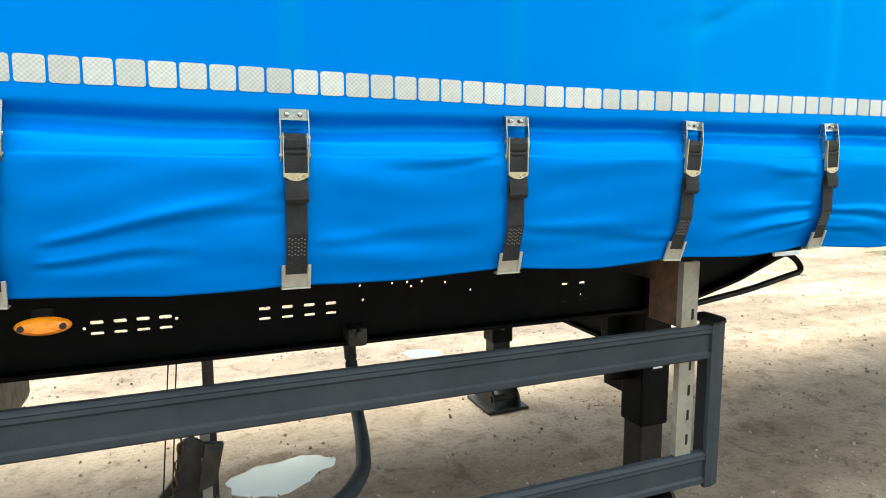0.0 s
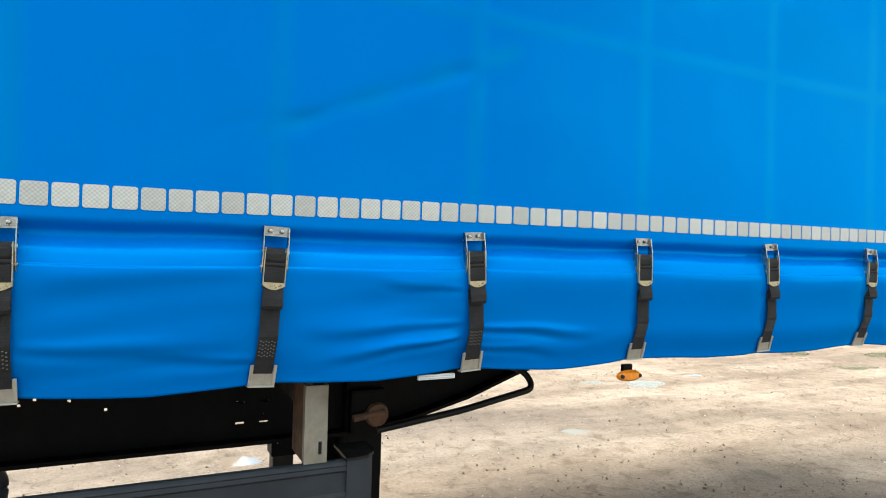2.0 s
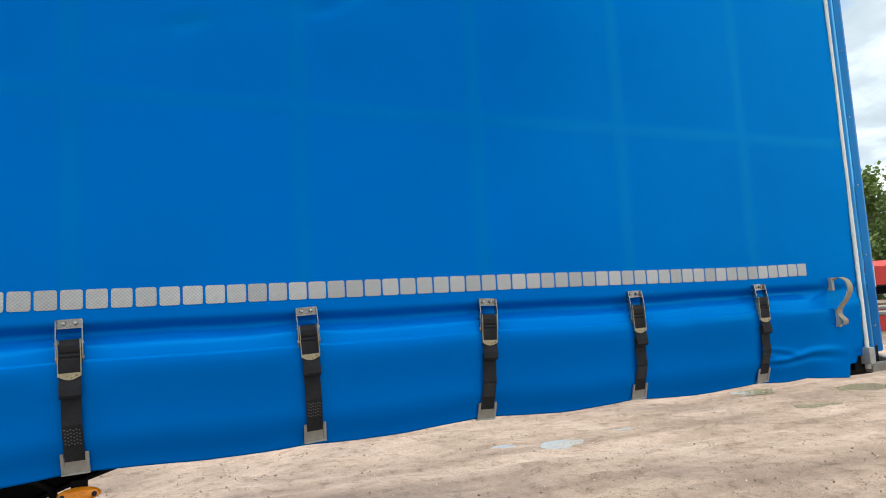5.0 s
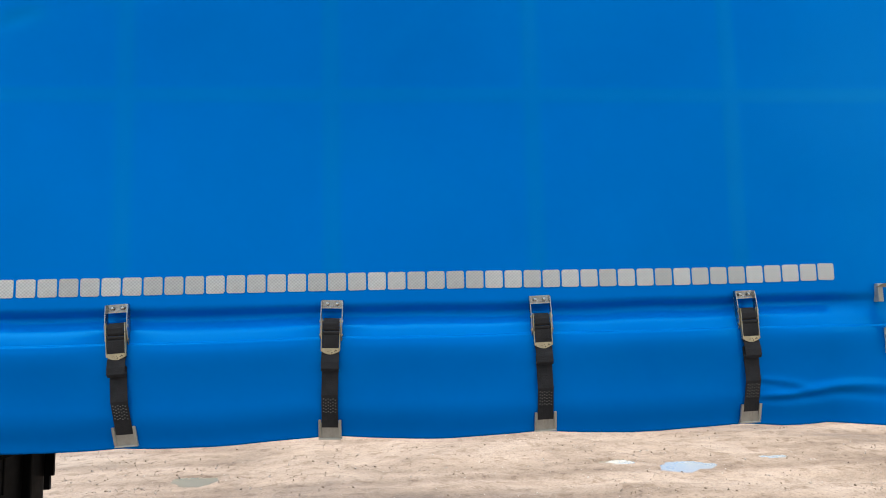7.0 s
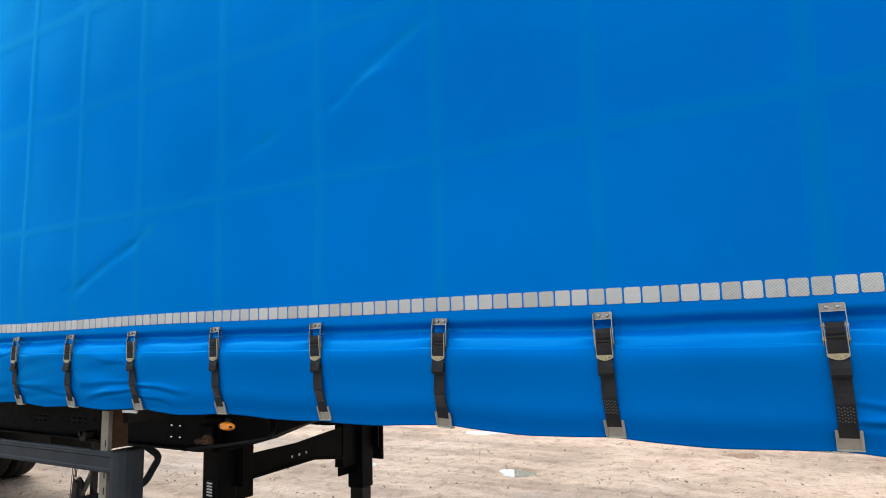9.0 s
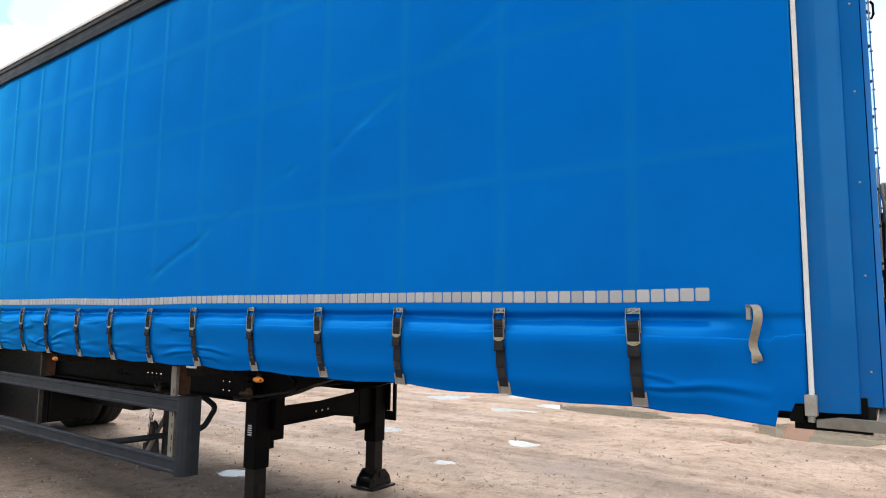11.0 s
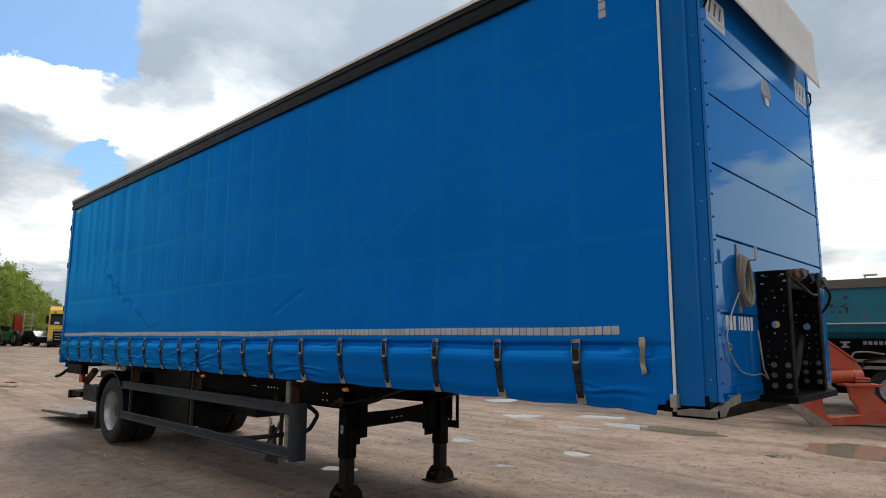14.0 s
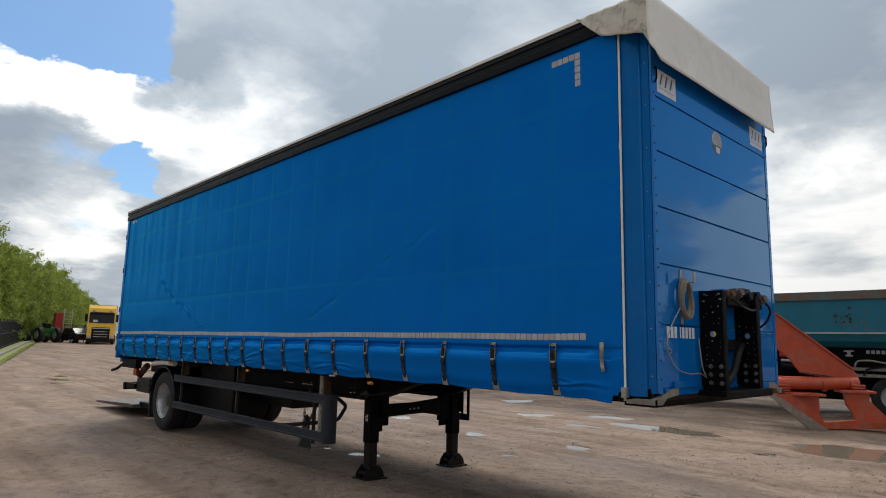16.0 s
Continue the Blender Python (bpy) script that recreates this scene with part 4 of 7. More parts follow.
def tape():
    me = square_mesh(0.0520, 0.0520, 0.0055)
    k = 0
    while (x := float(np.interp(k, [0, 41, 46, 60, 77, 95, 215], [5.4625, 3.08, 2.783, 1.959, 0.971, -0.061, -7.021]))) > -5.55:
        z = 1.690 - 0.006 * min(1, max(0, 2 - x)) + 0.004 * float(wave(np.array([x * 1.1]), 61)[0]) + (0.012 * max(0, x - 5.1) if x > 5.1 else 0)
        y = SIDE - float(curtain_out(np.array([x]), np.array([z]))[0])
        ob = piece("reflective_square", me, near_curtain, (x, y, z))
        ob.rotation_euler = (0, radians(random.uniform(-0.8, 0.8)), 0)
        k += 1
    for i in range(5):
        x, z = 5.44 - 0.0585 * i, 3.98
        piece("reflective_square", me, near_curtain, (x, SIDE - float(curtain_out(np.array([x]), np.array([z]))[0]), z))
    for i in range(1, 5):
        x, z = 5.44, 3.98 - 0.0585 * i
        piece("reflective_square", me, near_curtain, (x, SIDE - float(curtain_out(np.array([x]), np.array([z]))[0]), z))
    for i in range(4):
        x, z = -5.4 + 0.0585 * i, 3.93
        piece("reflective_square", me, near_curtain, (x, SIDE - float(curtain_out(np.array([x]), np.array([z]))[0]), z))


tape()


def strap_parts():
    """One tension strap round its buckle's rivets: webbing, then buckle, lever, rivets, loop, stitching and hook."""
    w = 0.0235
    web_path = [(-0.012, -0.13), (-0.014, -0.16), (-0.0165, -0.20), (-0.0145, -0.26), (-0.012, -0.31), (-0.013, -0.356)]

    def ribbon(pts, half, t=0.0028):
        bm = bmesh.new()
        rows = []
        for i, (y, z) in enumerate(pts):
            a, b = pts[max(i - 1, 0)], pts[min(i + 1, len(pts) - 1)]
            d = Vector((b[0] - a[0], b[1] - a[1])).normalized()
            ny, nz = -d.y * t / 2, d.x * t / 2
            rows.append([bm.verts.new(v) for v in ((-half, y + ny, z + nz), (half, y + ny, z + nz), (half, y - ny, z - nz), (-half, y - ny, z - nz))])
        for a, b in zip(rows, rows[1:]):
            for k in range(4):
                bm.faces.new((a[k], a[(k + 1) % 4], b[(k + 1) % 4], b[k]))
        bm.faces.new(rows[0]); bm.faces.new(rows[-1][::-1])
        bmesh.ops.recalc_face_normals(bm, faces=bm.faces)
        return bm

    out = {"webbing": (ribbon(web_path, w), M["web"], "black webbing strap")}
    bm = bmesh.new()                                  # buckle frame: two folded side cheeks, a top plate, a cross bar
    for s in (-1, 1):
        prism(bm, [(0.002, 0.012), (-0.020, 0.010), (-0.030, -0.030), (-0.033, -0.062), (-0.028, -0.092), (-0.016, -0.106), (0.002, -0.108)], "x", s * 0.0305 - 0.0013, s * 0.0305 + 0.0013)
    box(bm, -0.0305, 0.0305, -0.004, -0.001, -0.0075, 0.012, 0.001)
    box(bm, -0.0305, 0.0305, -0.010, -0.004, -0.0125, -0.0075)
    cyl(bm, (-0.034, -0.026, -0.050), (0.034, -0.026, -0.050), 0.0042, seg=10)
    cyl(bm, (-0.034, -0.022, -0.088), (0.034, -0.022, -0.088), 0.0035, seg=10)
    out["buckle"] = (bm, M["zinc"], "zinc-plated over-centre buckle")
    bm = bmesh.new()                                  # lever with side arms and a curved lip
    for s in (-1, 1):
        box(bm, s * 0.0262 - 0.0012, s * 0.0262 + 0.0012, -0.040, -0.024, -0.134, -0.040, 0.0008)
    lip = [(-0.0274, -0.126)] + [(-0.0274 + 0.0548 * i / 8, -0.134 - 0.010 * math.sin(math.pi * i / 8)) for i in range(9)] + [(0.0274, -0.126)]
    prism(bm, lip, "y", -0.0395, -0.0365)
    out["lever"] = (bm, M["brass"], "pale yellow lever lip")
    out["tensioned_webbing"] = (ribbon([(-0.012, -0.042), (-0.028, -0.046), (-0.036, -0.056), (-0.035, -0.070), (-0.030, -0.076)], w * 0.96), M["web"], "")
    bm = ribbon([(-0.031, -0.084), (-0.037, -0.092), (-0.037, -0.112), (-0.035, -0.128)], w * 0.98)
    cyl(bm, (-w, -0.036, -0.082), (w, -0.036, -0.082), 0.0045, seg=10)
    out["folded_webbing"] = (bm, M["web"], "")
    out["tail"] = (ribbon([(-0.022, -0.134), (-0.034, -0.142), (-0.044, -0.165), (-0.046, -0.183), (-0.038, -0.190), (-0.020, -0.182)], w * 1.06), M["web"], "loose webbing tail")
    bm = bmesh.new()
    for i in range(6):
        for k in range(5):
            box(bm, -0.019 + i * 0.0068, -0.0155 + i * 0.0068, -0.0160, -0.0138, -0.272 - k * 0.0092 - (i % 2) * 0.003, -0.2695 - k * 0.0092 - (i % 2) * 0.003)
    out["stitching"] = (bm, M["stitch"], "grey box stitching")
    bm = bmesh.new()                                  # hook plate folded under the curtain's edge
    box(bm, -0.033, 0.033, -0.0105, -0.0075, -0.388, -0.342, 0.0012)
    for s in (-1, 1):
        box(bm, s * 0.029 - 0.004, s * 0.029 + 0.004, -0.0185, -0.0075, -0.386, -0.333, 0.0015)
    box(bm, -0.033, 0.033, -0.0175, 0.022, -0.392, -0.388, 0.001)
    box(bm, -0.012, -0.006, -0.013, -0.0105, -0.382, -0.352, 0.001)
    box(bm, 0.006, 0.012, -0.013, -0.0105, -0.382, -0.352, 0.001)
    out["hook"] = (bm, M["galv"], "galvanised hook plate")
    return out


def straps():
    made = strap_parts()
    meshes = {}
    bm, mat, lab = made.pop("webbing")
    lead = new("tension_strap", mesh_of("tension_strap", bm, mat))
    lead.parent = trailer
    tagged(lead, "black tension strap with metal buckle")
    for name, (bm, mat, lab) in made.items():
        ob = new(name, mesh_of(name, bm, mat))
        ob.parent = lead
        tagged(ob, lab)
    rv = bmesh.new()
    bmesh.ops.create_uvsphere(rv, u_segments=10, v_segments=6, radius=0.0052, matrix=Matrix.Diagonal((1, 0.6, 1, 1)))
    rv = mesh_of("rivet", rv, M["zinc"], True)
    for s in (-1, 1):
        ob = new("rivet", rv)
        ob.parent = lead
        ob.location = (s * 0.014, -0.0045, 0.0)
    rnd = random.Random(7)
    lean = {1: 1.6, 2: 1.6, 3: -2.0, 4: 2.9, 5: 1.4, 6: 3.0, 7: -3.0, 8: 0.3, 9: -0.2, 10: -4.5}
    for ob in (lead, *lead.children):
        for v in (ob.data.vertices if ob.data.name != "rivet" else ()):
            v.co.y = v.co.y * 0.62 + (0.004 if v.co.z > -0.2 else 0.0) + 0.038 * min(1.0, max(0.0, (-0.27 - v.co.z) / 0.11))
    for k, x in enumerate(STRAPS):
        m = Matrix.Translation(Vector((x, SIDE - 0.004, 1.628 - 0.012 * min(1, max(0, (2.3 - x) / 0.7)) + rnd.uniform(-0.002, 0.002))) - ORG["semi_trailer"]) @ pose(0, 0, 0, 0.5, -lean.get(k + 1, rnd.uniform(-1.5, 1.5)), rnd.uniform(-2, 2))
        if k == 0:
            lead.matrix_basis = m
        else:
            copy_thing(lead, m)


straps()


def handle_strap():
    bm = bmesh.new()
    pts = [(5.628, SIDE - 0.012, 1.640), (5.645, SIDE - 0.03, 1.655), (5.664, SIDE - 0.055, 1.640), (5.668, SIDE - 0.065, 1.600), (5.655, SIDE - 0.05, 1.555), (5.640, SIDE - 0.022, 1.515), (5.640, SIDE - 0.018, 1.49),
           (5.655, SIDE - 0.035, 1.465), (5.658, SIDE - 0.03, 1.447), (5.645, SIDE - 0.014, 1.442)]
    rows = []
    for p in arc(pts, 0.03, 4):
        rows.append([bm.verts.new(p + Vector(o)) for o in ((-0.015, -0.002, 0), (0.015, -0.004, 0), (0.015, 0.001, 0.0), (-0.015, 0.003, 0))])
    for a, b in zip(rows, rows[1:]):
        for k in range(4):
            bm.faces.new((a[k], a[(k + 1) % 4], b[(k + 1) % 4], b[k]))
    bm.faces.new(rows[0]); bm.faces.new(rows[-1][::-1])
    bmesh.ops.recalc_face_normals(bm, faces=bm.faces)
    h = part("pull_strap", bm, M["belt"], trailer, "dirty beige pull strap loop")
    part("plate", B((5.618, 5.634, SIDE - 0.016, SIDE + 0.01, 1.595, 1.652, 0.002)), M["galv"], h, "riveted metal plate")
    part("plate", B((5.632, 5.650, SIDE - 0.020, SIDE + 0.02, 1.436, 1.515, 0.002)), M["galv"], h)


handle_strap()

# tension tube and its foot at the front end of the curtain
bm = tube(bmesh.new(), [(5.819, SIDE - 0.003, z) for z in np.linspace(1.30, 4.06, 12)], 0.0088, 12)
tensioner = part("tension_tube", bm, M["white_pole"], trailer, "white tension tube along the curtain end", True)
bm = B((5.797, 5.835, SIDE - 0.026, SIDE + 0.03, 1.262, 1.335, 0.004))
cyl(bm, (5.815, SIDE, 1.24), (5.815, SIDE, 1.30), 0.012, seg=10)
part("tube_socket", bm, M["galv"], tensioner, "galvanised socket")


def corner_post(ysign, y0):
    s = ysign
    curve = [(5.80, 0.010), (5.866, 0.010), (5.874, 0.0106), (5.882, 0.0125), (5.890, 0.0155), (5.944, 0.0420), (5.951, 0.0458), (5.9565, 0.0497), (5.9600, 0.0540), (5.9615, 0.0590), (5.962, 0.072), (5.80, 0.072)]
    outline = [(x, y0 + s * d) for x, d in curve]
    return prism(bmesh.new(), outline, "z", 1.275, 4.02)


post = part("corner_post", corner_post(1, SIDE + 0.002), M["blue_paint"], trailer, "glossy blue rounded corner post", True)
part("corner_post", corner_post(-1, FAR), M["blue_paint"], trailer, "glossy blue rounded corner post", True)


def front_wall():
    y0, y1 = SIDE + 0.072, FAR - 0.072
    wall = part("front_wall", B((5.90, FRONT - 0.006, y0 - 0.006, y1 + 0.006, 1.30, 4.02)), M["blue_paint"], trailer, "front bulkhead behind blue panels")
    zs = [1.335, 1.787, 2.228, 2.655, 3.08, 3.51, 3.98]
    for a, b in zip(zs, zs[1:]):
        part("front_panel", B((FRONT - 0.004, FRONT + 0.010, y0 + 0.055, y1 - 0.055, a + 0.006, b - 0.006, 0.003)), M["blue_panel"], wall, "glossy blue painted metal panel")
    for y in (y0, y1 - 0.052):
        part("edge_strip", B((FRONT - 0.004, FRONT + 0.014, y, y + 0.052, 1.30, 4.0, 0.002)), M["blue_panel"], wall, "blue riveted edge strip")
    rv = bmesh.new()
    bmesh.ops.create_uvsphere(rv, u_segments=8, v_segments=5, radius=0.007)
    me = mesh_of("rivet", rv, M["plastic"], True)
    for y in (y0 + 0.026, y1 - 0.026):
        for k in range(20):
            piece("rivet", me, wall, (FRONT + 0.014, y, 1.40 + k * 0.133))
    pale = bmesh.new()
    bmesh.ops.create_uvsphere(pale, u_segments=8, v_segments=5, radius=0.0045)
    pale = mesh_of("rivet", pale, M["galv"], True)
    for k in range(8):
        piece("rivet", pale, wall, (5.995, y0 - 0.006, 1.42 + k * 0.335))
    # stickers
    for y, z in ((SIDE + 0.165, 3.555), (FAR - 0.475, 3.565)):
        part("sticker", B((FRONT + 0.0102, FRONT + 0.0125, y, y + 0.30, z, z + 0.185, 0.0005)), M["label"], wall, "white sticker with a dark mark")
        bm = B((FRONT + 0.0126, FRONT + 0.0135, y + 0.03, y + 0.27, z + 0.035, z + 0.045))
        part("printed_bar", bm, M["grey_ink"], wall)
        bm = bmesh.new()
        for q in (0.035, 0.115, 0.195):
            prism(bm, [(y + q, z + 0.065), (y + q + 0.022, z + 0.065), (y + q + 0.055, z + 0.16), (y + q + 0.033, z + 0.16)], "x", FRONT + 0.0126, FRONT + 0.0136)
        part("printed_mark", bm, M["ink"], wall)
    # round worn badge on a panel
    bm = bmesh.new()
    lathe(bm, [(0.001, 0.004), (0.095, 0.004), (0.10, 0.0)], (FRONT + 0.0105, 2.67, 3.40), "x", 28)
    part("badge", bm, M["galv"], wall, "round worn sticker")
    part("badge_shade", prism(bmesh.new(), [(2.575, 3.37), (2.765, 3.37), (2.735, 3.325), (2.605, 3.325)], "x", FRONT + 0.0146, FRONT + 0.0156), M["ink"], wall)
    part("badge_shade", prism(bmesh.new(), [(2.63, 3.355), (2.71, 3.355), (2.705, 3.305), (2.64, 3.305)], "x", FRONT + 0.0157, FRONT + 0.0166), M["label"], wall)
    # fleet lettering as plain bars
    y = SIDE + 0.207
    for k, wd in enumerate((0.060, 0.056, 0.056, 0.0, 0.034, 0.055, 0.055, 0.055, 0.055)):
        if wd:
            part("painted_bar", B((FRONT + 0.0102, FRONT + 0.0112, y, y + wd - 0.018, 1.695, 1.777)), M["white_paint"], wall, "white painted character")
        y += wd or 0.03
    return wall


wall = front_wall()


def front_cover():
    """White tarpaulin wrapped over the top front edge and round the near corner."""
    side = [(x, SIDE - 0.052) for x in np.linspace(5.47, 6.02, 20)]
    bend = [(6.02 + 0.085 * math.sin(t), SIDE + 0.033 - 0.085 * math.cos(t)) for t in np.linspace(0.1, 1.5, 6)]
    front = [(6.105, y) for y in np.linspace(SIDE + 0.08, FAR - 0.06, 40)]
    path = side + bend + front
    rows = []
    vs = np.linspace(0, 1, 16)
    for i, (x, y) in enumerate(path):
        if i < len(side):
            u = i / (len(side) - 1)
            zb = 4.262 - 0.225 * min(1, u / 0.42) - 0.085 * max(0, u - 0.42) / 0.58
        elif i < len(side) + len(bend):
            zb = 3.94 - 0.19 * ((i - len(side)) / len(bend)) ** 0.8
        else:
            zb = 3.745 + 0.014 * (y - SIDE) / (FAR - SIDE)
        col = []
        for v in vs:
            z = zb + (4.262 - zb) * v if zb < 4.25 else zb + 0.005 * v
            flare = 0.035 * (1 - v) ** 2 if i >= len(side) else 0.012 * (1 - v)
            crease = 0.006 * math.sin(i * 1.3 + 5 * v) if i < 24 else 0.001 * math.sin(i * 0.4)
            ox, oy = (0, -flare + crease) if i < len(side) else (flare * 0.7 + crease, -0.01)
            col.append((x + ox, y + oy, z))
        cx, cy = (x, y + 0.12) if i < len(side) else (x - 0.12, y + (0.04 if i < 30 else 0))
        col.append((cx, cy, 4.285))
        rows.append(col)
    P = np.array(rows) - np.array(ORG["semi_trailer"])
    cut = len(side) + 2
    for nm, block, mat, lab in (("corner_tarpaulin", P[: cut + 1], M["tarp_corner"], "grimy creased tarpaulin corner"), ("front_tarpaulin", P[cut:], M["white_tarp"], "off-white tarpaulin front flap")):
        ob = new(nm, grid_mesh(nm, block, mat))
        ob.parent = trailer
        sol = ob.modifiers.new("thick", "SOLIDIFY")
        sol.thickness, sol.offset = 0.004, 0.0
        tagged(ob, lab)


front_cover()


def lift(x):
    """The roof line climbs a little towards the front."""
    return 0.095 * (x - REAR) / (5.6 - REAR)


def roof_and_rail():
    for y, s in ((SIDE, 1), (FAR, -1)):
        o = [(y - s * 0.005, 3.985), (y - s * 0.030, 3.990), (y - s * 0.034, 4.045), (y - s * 0.026, 4.055), (y - s * 0.026, 4.095), (y - s * 0.038, 4.105), (y - s * 0.036, 4.145), (y - s * 0.02, 4.16), (y + s * 0.06, 4.16), (y + s * 0.06, 3.985)]
        bm = prism(bmesh.new(), o, "x", REAR - 0.02, 5.98)
        for v in bm.verts:
            v.co.z += lift(v.co.x)
        r = part("roof_rail", bm, M["rail"], trailer, "black aluminium roof rail")
        bm = B((REAR - 0.02, 5.7, y - 0.005 - s * 0.040, y + 0.005 - s * 0.040, 4.146, 4.176, 0.003))
        for v in bm.verts:
            v.co.z += lift(v.co.x)
        part("roof_hem", bm, M["white_tarp"], r, "pale tarpaulin hem along the rail")
    xs = np.linspace(REAR, 6.0, 60)
    ys = np.linspace(SIDE - 0.035, FAR + 0.035, 16)
    X, Y = np.meshgrid(xs, ys)
    Z = 4.165 + 0.07 * np.sin(math.pi * (Y - ys[0]) / (ys[-1] - ys[0])) ** 0.35 + 0.008 * np.abs(np.sin(X * math.pi / 0.62)) + lift(X)
    ob = new("roof_tarpaulin", grid_mesh("roof_tarpaulin", np.stack([X, Y, Z], -1) - np.array(ORG["semi_trailer"]), M["white_tarp"]))
    ob.parent = trailer
    sol = ob.modifiers.new("thick", "SOLIDIFY")
    sol.thickness, sol.offset = 0.02, -1.0
    tagged(ob, "off-white roof tarpaulin")


roof_and_rail()

# far curtain, rear frame, floor
part("far_curtain", B((-5.6, 5.85, FAR - 0.01, FAR, 1.24, 4.0)), M["curtain"], trailer, "blue far side curtain")
bm = B((REAR - 0.03, -5.585, SIDE - 0.014, SIDE + 0.09, 1.18, 4.16, 0.006), (REAR - 0.03, -5.585, FAR - 0.09, FAR + 0.014, 1.18, 4.16, 0.006), (REAR - 0.03, -5.60, SIDE + 0.09, FAR - 0.09, 4.0, 4.16), (REAR - 0.03, -5.60, SIDE + 0.09, FAR - 0.09, 1.10, 1.30))
rear = part("rear_frame", bm, M["blue_paint"], trailer, "blue steel rear portal frame")
for y0, y1 in ((SIDE + 0.095, 2.675), (2.685, FAR - 0.095)):
    part("rear_door", B((REAR - 0.02, -5.61, y0, y1, 1.305, 3.995, 0.004)), M["blue_paint"], rear, "closed blue rear door")
for z in (1.32, 1.55, 2.1, 2.9, 3.6):
    part("door_hinge", B((REAR - 0.055, REAR - 0.01, SIDE - 0.020, SIDE + 0.03, z, z + 0.10, 0.004)), M["black_paint"], rear, "black door hinge")
part("load_floor", B((REAR, 6.0, SIDE + 0.07, FAR - 0.07, 1.246, 1.30)), M["underside"], trailer, "dark dirty load floor underside")
for y in (SIDE + 0.056, FAR - 0.068):
    part("side_rave", B((REAR, 5.98, y, y + 0.012, 1.238, 1.33)), M["black_paint"], trailer, "black floor edge rail")
me = mesh_of("cross_member", B((-0.03, 0.03, 2.12, 3.25, 1.18, 1.245)), M["black_paint"])
for k in range(24):
    piece("cross_member", me, trailer, Vector((-5.4 + k * 0.475, 0, 0)))


def chassis():
    def slot_group(x, n, z=1.048, pitch=0.065, w=0.036):
        return [(x + i * pitch, z - j * 0.033, w, 0.0115 - 0.002 * j) for i in range(n) for j in range(2)]
    holes = slot_group(-0.062, 4, pitch=0.062) + slot_group(0.418, 4, pitch=0.072) + [(1.556 + i * 0.08, 1.047 - j * 0.071, 0.030, 0.009) for i in range(2) for j in range(2)]
    holes += [(x, z, 0.010, 0.010) for x, z in ((-0.095, 1.032), (0.155, 1.04), (0.735, 1.10), (0.745, 1.05), (0.85, 1.10), (0.905, 1.10), (0.92, 1.085), (0.96, 1.10), (1.05, 1.09), (1.15, 1.055), (1.36, 1.12), (1.47, 1.125), (1.55, 1.12), (1.63, 1.0))]
    holes += slot_group(-1.6, 4) + slot_group(-2.6, 3)
    for y, hs in ((2.10, holes), (3.26, holes[:14])):
        bm = pierced(bmesh.new(), -5.5, 1.86, 0.925, 1.22, y, y + 0.010, hs)
        rail = part("chassis_rail", bm, M["black_paint"], trailer, "black perforated chassis rail")
        prof = [(1.86, 0.925), (1.95, 0.93), (2.15, 0.955), (2.40, 1.02), (2.62, 1.10), (2.85, 1.165), (3.1, 1.186), (5.6, 1.186), (5.9, 1.20), (5.9, 1.22), (1.86, 1.22)]
        part("neck_web", prism(bmesh.new(), prof, "y", y, y + 0.010), M["black_paint"], rail)
        low = [(-5.5, 0.912), (1.88, 0.912), (1.96, 0.917), (2.16, 0.943), (2.41, 1.008), (2.63, 1.088), (2.86, 1.153), (3.1, 1.175), (5.6, 1.175)]
        bm = bmesh.new()
        rows = [[bm.verts.new((x, yy, z + dz)) for yy, dz in ((y - 0.055, 0), (y + 0.065, 0), (y + 0.065, 0.013), (y - 0.055, 0.013))] for x, z in low]
        for a, b in zip(rows, rows[1:]):
            for k in range(4):
                bm.faces.new((a[k], a[(k + 1) % 4], b[(k + 1) % 4], b[k]))
        bm.faces.new(rows[0]); bm.faces.new(rows[-1][::-1])
        bmesh.ops.recalc_face_normals(bm, faces=bm.faces)
        part("bottom_flange", bm, M["black_paint"], rail)
        part("top_flange", B((-5.5, 5.9, y - 0.055, y + 0.065, 1.222, 1.235)), M["black_paint"], rail)
    part("kingpin_plate", B((4.2, 5.95, 2.0, 3.40, 1.205, 1.22)), M["black_paint"], trailer, "black coupling plate")
    bm = B((5.75, 5.99, SIDE + 0.10, FAR - 0.10, 1.20, 1.245))
    part("front_beam", bm, M["black_paint"], trailer, "dark front cross beam")


chassis()


